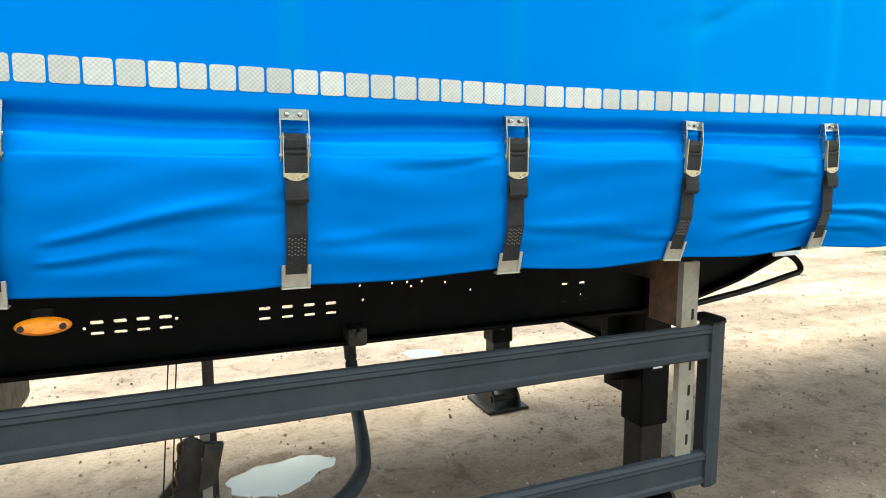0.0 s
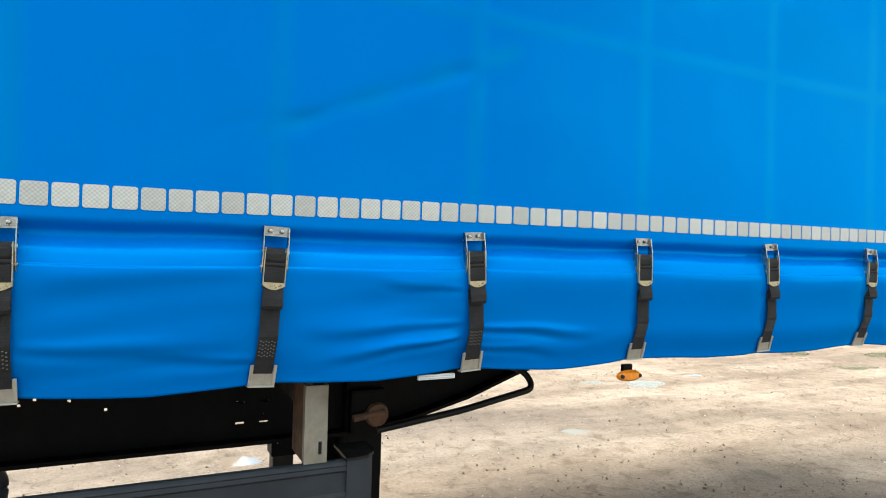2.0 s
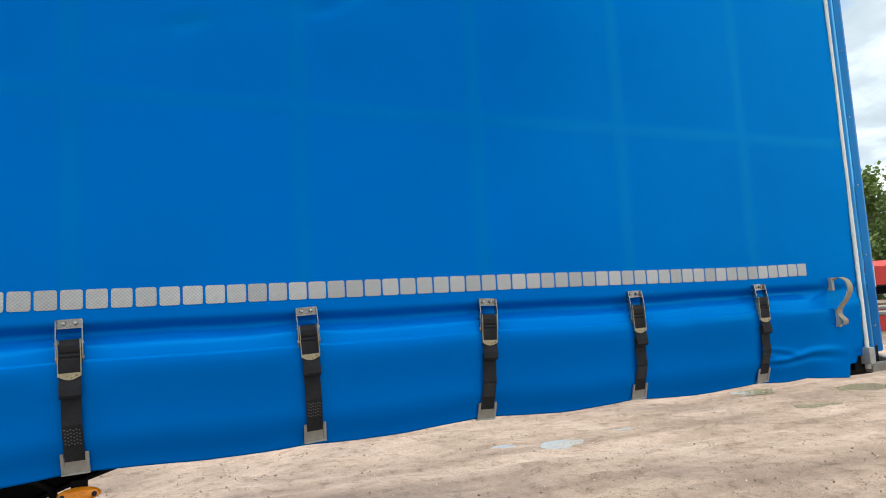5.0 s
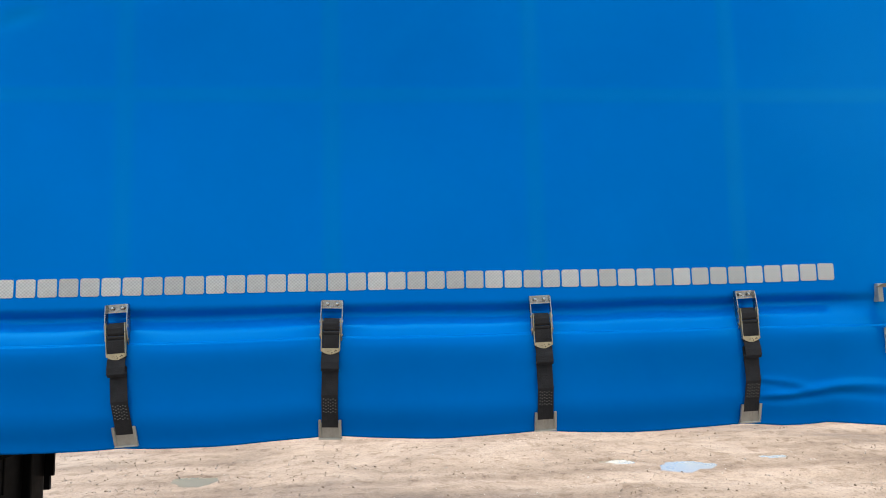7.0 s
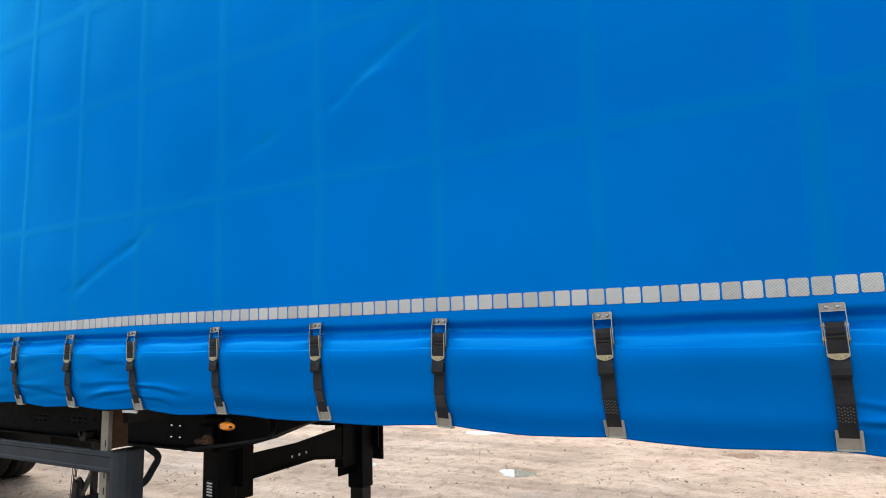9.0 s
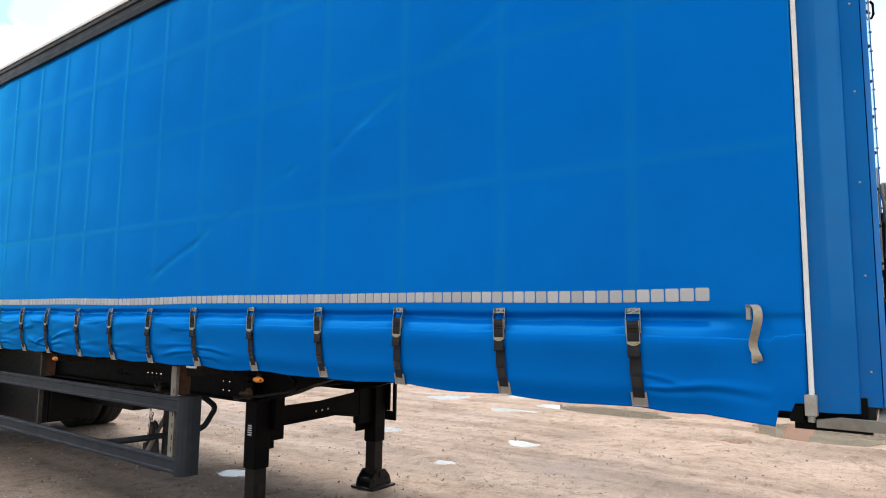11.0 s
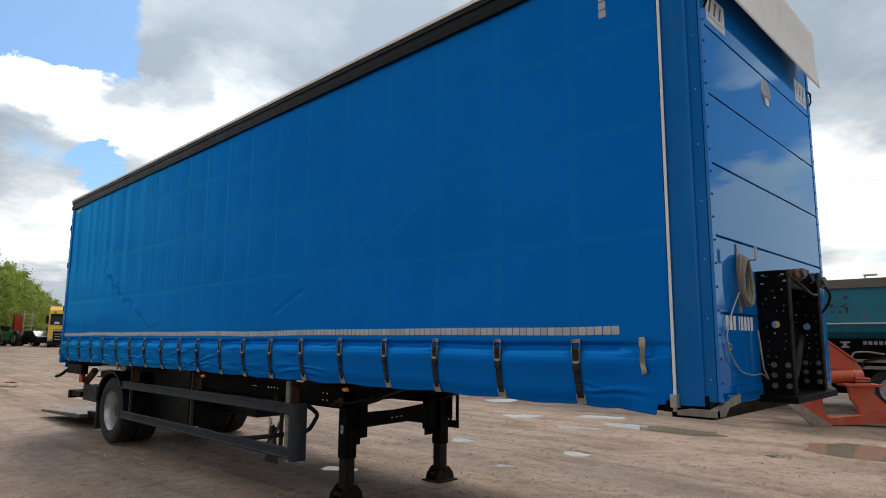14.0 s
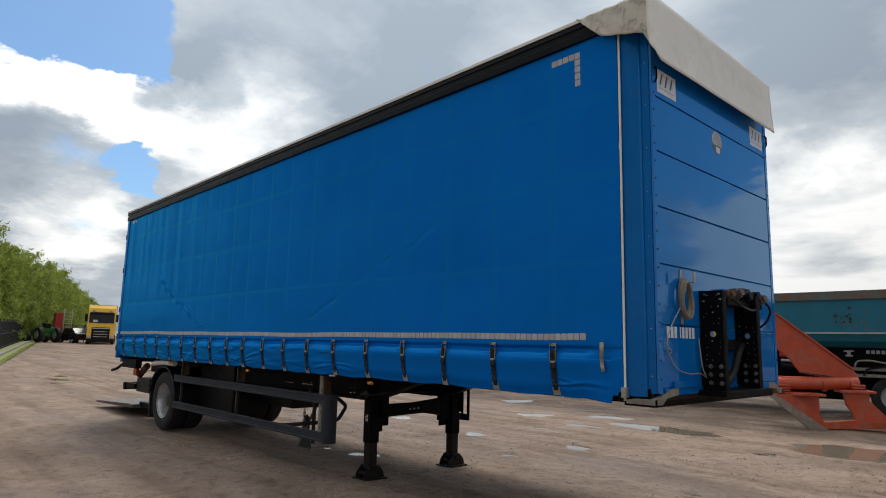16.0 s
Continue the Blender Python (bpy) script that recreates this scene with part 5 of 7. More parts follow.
def side_guard():
    def rail_profile(z):
        y = 1.565
        return [(y + 0.028, z), (y + 0.006, z), (y, z + 0.006), (y, z + 0.020), (y + 0.007, z + 0.027), (y + 0.007, z + 0.082), (y, z + 0.089), (y + 0.002, z + 0.100), (y - 0.001, z + 0.104), (y + 0.004, z + 0.110), (y + 0.010, z + 0.114), (y + 0.028, z + 0.114)]
    guard = part("side_guard", prism(bmesh.new(), rail_profile(0.872), "x", -2.86, 1.775), M["guard"], trailer, "grey ribbed aluminium side guard")
    part("lower_rail", prism(bmesh.new(), rail_profile(0.436), "x", -2.86, 1.775), M["guard"], guard)
    out = [(1.772, 1.562), (1.80, 1.561), (1.835, 1.572), (1.858, 1.598), (1.866, 1.63), (1.866, 1.70), (1.850, 1.70), (1.850, 1.635), (1.842, 1.606), (1.825, 1.588), (1.80, 1.578), (1.772, 1.578)]
    end = prism(bmesh.new(), out, "z", 0.425, 0.992)
    part("end_post", end, M["guard"], guard, "grey rounded end post")
    part("end_cap", prism(bmesh.new(), [(1.770, 1.559), (1.80, 1.558), (1.838, 1.57), (1.862, 1.597), (1.870, 1.63), (1.870, 1.70), (1.772, 1.70)], "z", 0.988, 0.996), M["plastic"], guard)
    slot = mesh_of("bracket_slot", B((-0.0045, 0.0045, -0.0012, 0.0012, -0.0175, 0.0175)), M["plastic"])
    for x, top in ((1.71, 1.20), (-0.57, 1.20), (-2.62, 1.20)):
        bm = prism(bmesh.new(), [(x - 0.056, 1.578), (x + 0.008, 1.578), (x + 0.008, 1.602), (x + 0.003, 1.602), (x + 0.003, 1.583), (x - 0.051, 1.583), (x - 0.051, 1.602), (x - 0.056, 1.602)], "z", 0.46, top) if x > 0 else B((x - 0.012, x + 0.012, 1.602, 1.640, 0.46, top, 0.003))
        p = part("guard_bracket", bm, M["bracket" if x > 0 else "grimy"], guard, "pale perforated steel bracket" if x > 0 else "slim grimy steel bracket")
        for k in range(7 if x > 0 else 0):
            piece("bracket_slot", slot, p, (x - 0.012, 1.5778, 0.5175 + k * 0.085))
    for a in (1.655, -0.58, -2.63):
        part("arm_plate", B((a, a + 0.006, 1.604, 1.735, 0.985, 1.20, 0.002)), M["rust"], guard, "rusty brown mounting plate")
        part("guard_arm", B((a + 0.006, a + 0.05, 1.70, 2.09, 1.12, 1.19)), M["grimy"], guard, "rust-stained support arm")


side_guard()


def landing_gear():
    def leg(y, s):
        x = 1.985
        g = part("landing_leg", B((x - 0.07, x + 0.07, y - 0.07, y + 0.07, 0.415, 1.12, 0.012)), M["black_paint"], trailer, "black square landing leg")
        part("inner_tube", B((x - 0.058, x + 0.058, y - 0.058, y + 0.058, 0.12, 0.46, 0.010)), M["leg_steel"], g, "grimy sliding inner leg")
        part("mount_plate", B((x - 0.15, x + 0.12, y + 0.07, y + 0.085, 0.70, 1.15)), M["black_paint"], g)
        ya, yb = sorted((y - s * 0.072, y - s * 0.245))
        part("side_box", B((x - 0.055, x + 0.025, ya, yb, 0.60, 1.15, 0.008)), M["black_paint"], g, "black welded side box")
        ya, yb = sorted((y - s * 0.072, y - s * 0.205))
        part("lug", cyl(B((x - 0.060, x - 0.044, ya, yb, 0.525, 0.62, 0.003)), (x - 0.062, y - s * 0.18, 0.55), (x - 0.042, y - s * 0.18, 0.55), 0.011, seg=10), M["black_paint"], g, "small drilled lug")
        part("gear_box", B((x - 0.065, x + 0.065, y - 0.115, y - 0.07, 0.92, 1.08, 0.012)), M["black_paint"], g)
        bm = B((x - 0.15, x - 0.07, y + 0.02, y + 0.07, 0.60, 0.78, 0.008))
        part("side_bracket", bm, M["black_paint"], g)
        bm = bmesh.new()
        lathe(bm, [(0.001, -0.018), (0.038, -0.018), (0.044, -0.008), (0.044, 0.0)], (x + 0.03, y - 0.115, 0.99), "y", 20)
        cyl(bm, (x - 0.06, y - 0.128, 0.985), (x + 0.055, y - 0.128, 1.0), 0.014, seg=10)
        part("hub", bm, M["rust"], g, "rusty gear hub with a shift pin")
        # sprung foot: rocker plates on a base pan
        for dx in (-0.09, 0.075):
            bm = bmesh.new()
            prism(bm, [(y - 0.15, 0.015), (y + 0.15, 0.015), (y + 0.13, 0.085), (y + 0.06, 0.16), (y - 0.06, 0.16), (y - 0.13, 0.085)], "x", x + dx, x + dx + 0.015)
            part("foot_plate", bm, M["leg_steel"], g, "black steel rocker plate")
        part("base_pan", B((x - 0.14, x + 0.14, y - 0.16, y + 0.16, -0.004, 0.018, 0.005)), M["leg_steel"], g, "muddy steel base pan")
        bm = cyl(bmesh.new(), (x - 0.105, y, 0.115), (x + 0.105, y, 0.115), 0.03, seg=14)
        for dy in (-0.09, 0.09):
            cyl(bm, (x - 0.10, y + dy, 0.07), (x + 0.10, y + dy, 0.07), 0.022, seg=12)
        part("pivot", bm, M["leg_steel"], g, "oily pivot pins")
        return g

    near = leg(2.125, -1)
    far = leg(3.50, 1)
    bm = bmesh.new()                                  # data plate with plain bars
    part("data_plate", B((1.955, 2.015, 2.051, 2.0545, 0.66, 0.755)), M["plastic"], near, "small dark data plate with white print")
    bm = B(*[(1.962, 2.008, 2.0495, 2.051, 0.668 + k * 0.017, 0.677 + k * 0.017) for k in range(5)])
    part("printed_bar", bm, M["label"], near, "white print bars")
    y0, y1 = 2.36, 3.26
    prof = [(y0, 0.712), (y1 - 0.33, 0.725), (y1, 0.67), (y1, 0.90), (y0 + 0.4, 0.86), (y0, 0.86)]
    bm = prism(bmesh.new(), prof, "x", 1.99, 2.002)
    bm = prism(bm, [(y0, 0.707), (y1 - 0.33, 0.72), (y1, 0.665), (y1, 0.678), (y1 - 0.33, 0.733), (y0, 0.720)], "x", 1.95, 2.02)
    br = part("leg_brace", bm, M["black_paint"], trailer, "black cross brace between the legs")
    for k in range(3):
        bm = cyl(bmesh.new(), (2.0, 2.72 + k * 0.07, 0.777 + 0.003 * k), (2.006, 2.72 + k * 0.07, 0.777 + 0.003 * k), 0.009, seg=10)
        part("bolt_head", bm, M["label"], br, "pale bolt head")
    bm = bmesh.new()
    cyl(bm, (1.955, 2.1, 0.99), (1.955, 3.43, 0.99), 0.017, seg=10)
    part("drive_shaft", bm, M["black_paint"], trailer, "thin shaft joining the legs")
    bm = tube(bmesh.new(), arc([(1.98, 1.90, 0.965), (2.30, 1.90, 1.005), (2.62, 1.91, 1.062), (2.60, 1.95, 1.125), (2.45, 2.02, 1.16), (2.25, 2.06, 1.165)], 0.05), 0.0125, 10)
    part("crank_handle", bm, M["plastic"], trailer, "black bent crank handle", True)
    bm = B((1.90, 1.935, 3.86, 3.885, 0.55, 1.20, 0.004), (1.73, 1.90, 3.86, 3.885, 0.55, 0.64, 0.004), (1.79, 1.82, 3.86, 3.88, 0.64, 1.20, 0.004))
    part("step_frame", bm, M["black_paint"], trailer, "black folding step frame")


landing_gear()


def spare_carrier():
    bm = tube(bmesh.new(), arc([(0.70, 2.07, 0.925), (0.72, 2.16, 0.90), (0.775, 2.45, 0.83), (0.81, 2.575, 0.72), (0.800, 2.46, 0.545), (0.775, 2.30, 0.522), (0.75, 2.168, 0.52), (0.70, 1.96, 0.511), (0.62, 1.84, 0.50), (0.46, 1.72, 0.48), (0.20, 1.68, 0.47)], 0.05, 6), 0.026, 12)
    c = part("spare_wheel_carrier", bm, M["guard"], trailer, "bent tube spare wheel carrier", True)
    part("clamp", cyl(cyl(B((0.672, 0.742, 2.03, 2.13, 0.905, 0.972, 0.018)), (0.71, 2.01, 0.955), (0.71, 2.035, 0.955), 0.013, seg=6), (0.69, 2.02, 0.965), (0.69, 2.035, 0.965), 0.008, seg=6), M["grimy"], c, "bolted tube clamp")
    bm = B((0.222, 0.262, 2.40, 2.44, 0.16, 1.1, 0.004))
    prism(bm, [(0.00, 0.10), (0.30, 0.10), (0.25, 0.30), (0.22, 0.52), (0.17, 0.56), (0.13, 0.53), (0.12, 0.42), (0.05, 0.34), (0.0, 0.33)], "y", 2.34, 2.36)
    part("carrier_post", bm, M["grimy"], c, "grimy upright with gusset")
    bm = B((0.203, 0.237, 2.30, 2.335, 0.14, 0.66, 0.003))
    for v in bm.verts:                                # it leans in under the floor
        v.co.y += 0.55 * (v.co.z - 0.40)
    part("carrier_lever", bm, M["bracket"], c, "beige steel lever")
    part("carrier_grip", prism(bmesh.new(), [(0.19, 0.38), (0.25, 0.40), (0.28, 0.54), (0.22, 0.55)], "y", 2.27, 2.30), M["grimy"], c, "dark grip plate")
    bm = bmesh.new()
    for k in range(14):
        a = Vector((0.155 - k * 0.006, 2.33, 0.62 - k * 0.032))
        pts = [a + Vector((0.009 * math.cos(t) * (k % 2), 0.009 * math.cos(t) * ((k + 1) % 2), 0.021 * math.sin(t))) for t in np.linspace(0, 2 * math.pi, 9)[:-1]]
        tube(bm, pts, 0.0036, 6, True)
    part("chain", bm, M["rust"], c, "hanging steel chain", True)
    bm = tube(tube(bmesh.new(), [(0.15, 2.33, 0.95), (0.10, 2.33, 0.30), (0.07, 2.35, 0.10)], 0.0025, 6), [(0.125, 2.335, 0.95), (0.07, 2.335, 0.30), (0.03, 2.35, 0.10)], 0.0025, 6)
    part("cable", bm, M["plastic"], c, "thin steel cables", True)


spare_carrier()


def side_marker(x):
    g = part("side_marker_lamp", B((x - 0.02, x + 0.02, 1.518, 1.532, 1.172, 1.215, 0.003)), M["black_paint"], trailer, "oval amber side marker lamp")
    bm = lathe(bmesh.new(), [(0.001, -0.017), (0.6, -0.017), (0.9, -0.010), (1.0, 0.0)], (0, 0, 0), "y", 32)
    for v in bm.verts:
        v.co = Vector((x + v.co.x * 0.052, 1.516 + v.co.y, 1.178 + v.co.z * 0.0195))
    part("lens", bm, M["amber"], g, "amber oval lens", True)
    for s in (-1, 1):
        part("screw", cyl(bmesh.new(), (x + s * 0.037, 1.4985, 1.178), (x + s * 0.037, 1.506, 1.178), 0.0065, seg=12), M["web"], g)


for x in (2.733, -0.085, -2.95):
    side_marker(x)
bm = B((1.955, 2.07, 1.50, 1.51, 1.212, 1.226, 0.001))
lamp = part("reflector_strip", bm, M["label"], trailer, "pale ribbed strip under the curtain")
part("strip_lines", B(*[(1.960, 2.065, 1.4985, 1.50, 1.2150 + k * 0.006, 1.2165 + k * 0.006) for k in range(2)]), M["grey_ink"], lamp)


def running_gear():
    cx, cz = -3.40, 0.505
    hole = {s: mesh_of("vent_hole", cyl(bmesh.new(), (0, -s * 0.082, 0), (0, -s * 0.0715, 0), 0.021, seg=12), M["ink"]) for s in (-1, 1)}

    def wheel(y, out):
        """A tyre with a rim; out is -1 for a dish that faces the near side."""
        bm = bmesh.new()
        prof = [(0.285, -0.115), (0.33, -0.135), (0.42, -0.142), (0.475, -0.132), (0.498, -0.112), (0.503, -0.06), (0.495, -0.056), (0.495, -0.050), (0.504, -0.046), (0.505, 0.0), (0.504, 0.046), (0.495, 0.050), (0.495, 0.056), (0.503, 0.06), (0.498, 0.112), (0.475, 0.132), (0.42, 0.142), (0.33, 0.135), (0.285, 0.115)]
        lathe(bm, prof, (cx, y, cz), "y", 48)
        w = part("wheel", bm, M["rubber"], trailer, "dusty black truck tyre on a silver rim", True)
        bm = bmesh.new()
        s = out
        lathe(bm, [(0.290, s * 0.120), (0.300, s * 0.128), (0.292, s * 0.118), (0.277, s * 0.095), (0.268, s * 0.03), (0.258, s * -0.045), (0.232, s * -0.070), (0.186, s * -0.078), (0.165, s * -0.070)], (cx, y, cz), "y", 40)
        part("rim", bm, M["rim"], w, "silver steel rim", True)
        bm = lathe(bmesh.new(), [(0.168, s * -0.072), (0.14, s * -0.066), (0.132, s * 0.0), (0.112, s * 0.028), (0.06, s * 0.040), (0.001, s * 0.042)], (cx, y, cz), "y", 32)
        part("wheel_hub", bm, M["grimy"], w, "grimy dark wheel hub", True)
        bm = bmesh.new()
        for k in range(10):
            t = 2 * math.pi * k / 10
            c = (cx + 0.152 * math.cos(t), y, cz + 0.152 * math.sin(t))
            cyl(bm, (c[0], y - s * 0.075, c[2]), (c[0], y - s * 0.035, c[2]), 0.013, seg=6)
        part("wheel_nuts", bm, M["rust"], w, "rusty wheel nuts")
        for k in range(8):
            t = 2 * math.pi * (k + 0.5) / 8
            piece("vent_hole", hole[s], w, (cx + 0.21 * math.cos(t), y, cz + 0.21 * math.sin(t)))
        return w

    for y, s in ((1.745, -1), (2.06, 1), (3.29, -1), (3.60, 1)):
        wheel(y, s)
    part("axle", cyl(bmesh.new(), (cx, 1.75, cz), (cx, 3.6, cz), 0.07, seg=16), M["black_paint"], trailer, "round black axle beam", True)
    for y in (2.12, 3.22):
        bm = cyl(bmesh.new(), (cx - 0.42, y, 0.62), (cx - 0.42, y, 0.93), 0.13, seg=20)
        part("air_spring", bm, M["rubber"], trailer, "black rubber air spring", True)
        part("hanger", prism(bmesh.new(), [(-2.85, 0.92), (-2.55, 0.92), (-2.60, 0.55), (-2.74, 0.50)], "y", y - 0.05, y + 0.05), M["black_paint"], trailer, "black suspension hanger")
        part("trailing_arm", B((-3.85, -2.62, y - 0.045, y + 0.045, 0.55, 0.63, 0.01)), M["black_paint"], trailer, "black trailing arm")
    bm = cyl(bmesh.new(), (-2.3, 2.62, 0.76), (-1.55, 2.62, 0.76), 0.13, seg=24)
    part("air_tank", bm, M["black_paint"], trailer, "black air tank", True)
    part("equipment_box", B((-2.74, -1.46, 1.98, 2.08, 0.40, 1.20, 0.02), (-2.74, -1.46, 2.08, 2.60, 0.40, 0.90, 0.02)), M["plastic"], trailer, "long black equipment box under the floor")
    part("tank_tray", B((-1.44, -0.42, 2.44, 2.96, 0.58, 0.90, 0.03)), M["plastic"], trailer, "black tray under the chassis")
    for y0, y1 in ((1.585, 2.22), (3.12, 3.75)):
        bm = bmesh.new()
        pts = []
        for t in np.linspace(radians(-6), radians(168), 22):
            pts.append((cx + 0.60 * math.cos(t), cz + 0.02 + 0.575 * math.sin(t)))
        inner = [(cx + (x - cx) * 0.955, cz + 0.02 + (z - cz - 0.02) * 0.955) for x, z in pts]
        prism(bm, [(-2.74, 0.46)] + pts + inner[::-1] + [(-2.775, 0.46)], "y", y0, y1)
        mg = part("mudguard", bm, M["plastic"], trailer, "black plastic mudguard", True)
        bm = tube(bmesh.new(), [(x, y0 - 0.004, z) for x, z in pts], 0.013, 8)
        part("edge_trim", bm, M["guard"], mg, "pale worn edge", True)
        bm = B((cx - 0.645, cx - 0.60, y0 + 0.02, y1 - 0.02, 0.16, 0.62))
        part("mud_flap", bm, M["rubber"], mg, "black rubber mud flap")
    # plain white tube over the mudguard, for a pale spot of unknown origin
    part("white_pipe", tube(bmesh.new(), arc([(-3.95, 1.60, 1.13), (-3.5, 1.60, 1.165), (-2.95, 1.60, 1.165)], 0.1), 0.045, 10), M["white_pole"], trailer, "short white tube above the mudguard", True)


running_gear()


def tail_lift():
    bm = B((-4.95, -4.25, 1.66, 2.0, 0.56, 0.82, 0.012))
    t = part("tail_lift", bm, M["plastic"], trailer, "black tail lift gear with lowered platform")
    part("rear_bumper", B((-5.55, -4.95, 1.62, 1.72, 0.60, 0.70, 0.006), (-5.55, -5.45, 1.60, 3.76, 0.56, 0.70, 0.006)), M["black_paint"], t, "black underrun bar")
    bm = tube(bmesh.new(), arc([(-5.25, 1.60, 1.10), (-5.55, 1.56, 1.06), (-5.75, 1.52, 0.96), (-5.98, 1.50, 0.92)], 0.08), 0.028, 10)
    part("lift_arm", bm, M["black_paint"], t, "bent black arm", True)
    part("lift_bracket", B((-5.55, -4.75, 1.55, 1.66, 1.00, 1.17, 0.01)), M["black_paint"], t)
    bm = cyl(bmesh.new(), (-5.0, 1.72, 0.86), (-4.7, 1.75, 1.06), 0.06, seg=14)
    part("ram", bm, M["rust"], t, "rusty red hydraulic ram", True)
    part("tail_lamp", B((-5.02, -4.86, 1.60, 1.66, 0.86, 1.0, 0.01)), M["red_lamp"], t, "red lamp")
    bm = prism(bmesh.new(), [(-5.50, 0.19), (-5.50, 0.25), (-5.75, 0.25), (-7.9, 0.155), (-7.9, 0.125)], "y", 1.80, 3.70)
    pl = part("platform", bm, M["steel"], t, "worn steel platform lowered close to the ground")
    part("platform_edge", prism(bmesh.new(), [(-5.55, 0.185), (-5.55, 0.225), (-7.88, 0.145), (-7.88, 0.118)], "y", 1.785, 1.80), M["rust"], pl, "rusty platform edge")
    for y in (1.95, 3.3):
        part("lift_beam", B((-5.56, -4.4, y, y + 0.08, 0.20, 0.30)), M["black_paint"], t)


tail_lift()


def front_equipment():
    """The black pierced bracket plates, hose couplings, coiled hose and corner brackets on the front wall."""
    x0, x1, xm = FRONT + 0.012, 6.222, 6.13
    bm = B((x0, 6.26, 2.12, 3.04, 1.268, 1.31, 0.006))
    shelf = part("front_bracket", bm, M["black_paint"], trailer, "black bolted bracket plates")
    rnd = random.Random(3)
    for y in (2.20, 2.87):
        dots = bmesh.new()
        for k in range(13):
            for xx in (x0 + 0.045, x0 + 0.10, x0 + 0.155):
                if rnd.random() < 0.62:
                    big = k > 10 or rnd.random() < 0.2
                    r = 0.0058 if big else 0.0032
                    px, pz = xx + rnd.uniform(-0.012, 0.012), 1.49 + k * 0.046 + rnd.uniform(-0.008, 0.008)
                    prism(dots, [(px + (2.0 if k > 10 else 1.0) * r * math.cos(a), pz + r * math.sin(a)) for a in np.linspace(0, 2 * math.pi, 9)[:-1]], "y", y - 0.003, y + 0.001)
        tagged(part("rivets", dots, M["galv"], shelf), "small pale rivet heads", kind="stuff")
        bm = pierced(bmesh.new(), x0, x1, 1.31, 2.07, y, y + 0.012, [(x0 + 0.06, 2.035, 0.022, 0.008), (x0 + 0.14, 2.035, 0.022, 0.008)])
        pl = part("bracket_plate", bm, M["black_paint"], shelf, "black pierced upright plate")
        part("plate_flange", B((x1 - 0.010, x1 + 0.002, y + 0.012, y + 0.07, 1.31, 2.07)), M["black_paint"], shelf)
        bm = bmesh.new()
        for k in range(3):
            for xx in (x0 + 0.075, x0 + 0.155):
                cyl(bm, (xx, y - 0.024, 1.365 + k * 0.062), (xx, y, 1.365 + k * 0.062), 0.011, 0.012, seg=6)
                cyl(bm, (xx, y - 0.006, 1.365 + k * 0.062), (xx, y, 1.365 + k * 0.062), 0.017, seg=14)
        part("bolts", bm, M["bolt"], shelf, "dusty steel bolt heads")
        part("round_sticker", cyl(bmesh.new(), (x0 + 0.10, y - 0.002, 1.735), (x0 + 0.10, y, 1.735), 0.022, seg=20), M["stud_blue"], shelf, "round blue sticker")
        if y < 2.5:
            part("half_sticker", prism(bmesh.new(), [(x0 + 0.103 + 0.022 * math.sin(t), 1.735 + 0.022 * math.cos(t)) for t in np.linspace(0, math.pi, 10)], "y", y - 0.0035, y - 0.002), M["stud_yellow"], shelf, "yellow half sticker")
    bm = B((x0 + 0.02, x0 + 0.06, 2.215, 2.87, 1.62, 1.70))
    part("tie_bar", bm, M["black_paint"], shelf)
    bm = tube(bmesh.new(), arc([(6.10, 2.85, 1.66), (6.12, 2.72, 1.60), (6.12, 2.60, 1.42), (6.12, 2.42, 1.34), (6.1, 2.30, 1.33)], 0.1), 0.03, 12)
    part("corrugated_hose", bm, M["plastic"], shelf, "black corrugated hose", True)
    # couplings
    bm = B((6.05, 6.18, 2.40, 3.14, 1.97, 2.03, 0.01))
    cp = part("coupling_rack", bm, M["black_paint"], trailer, "rack of air and electric couplings")
    for k, (y, mt) in enumerate(((2.45, "rust"), (2.62, "steel"), (2.80, "plastic"), (2.97, "plastic"), (3.12, "steel"))):
        bm = cyl(bmesh.new(), (6.11, y, 2.03), (6.20, y - 0.02, 2.06 + 0.02 * (k % 2)), 0.040, seg=16)
        cyl(bm, (6.20, y - 0.02, 2.06 + 0.02 * (k % 2)), (6.225, y - 0.025, 2.065 + 0.02 * (k % 2)), 0.029, seg=16)
        part("coupling", bm, M[mt], cp, "dusty hose coupling", True)
    bm = B((6.06, 6.18, 2.74, 2.90, 2.03, 2.13, 0.015), (6.07, 6.18, 2.98, 3.08, 2.03, 2.11, 0.015))
    part("socket_cover", bm, M["plastic"], cp, "black socket covers")
    bm = tube(bmesh.new(), arc([(6.20, 3.12, 2.04), (6.24, 3.17, 1.97), (6.19, 3.20, 1.86), (6.08, 3.18, 1.78)], 0.06), 0.010, 8)
    tube(bm, arc([(6.2, 2.45, 2.02), (6.24, 2.55, 1.96), (6.22, 2.8, 1.94), (6.2, 3.0, 1.98)], 0.08), 0.010, 8)
    part("air_line", bm, M["plastic"], cp, "black air lines", True)
    # coiled beige hose on its hook
    yc, zc = 1.90, 2.00
    bm = bmesh.new()
    tube(bm, [(6.062 + 0.0065 * t / 6.283 + 0.004 * math.sin(2.3 * t), yc + (0.075 + 0.006 * math.sin(0.9 * t)) * math.cos(t), zc + (0.138 + 0.007 * math.sin(1.7 * t)) * math.sin(t) - 0.004 * t / 6.283) for t in np.linspace(0, 12 * math.pi, 170)], 0.0105, 8)
    coil = part("hose_coil", bm, M["hose"], trailer, "coiled beige hose hanging on a hook", True)
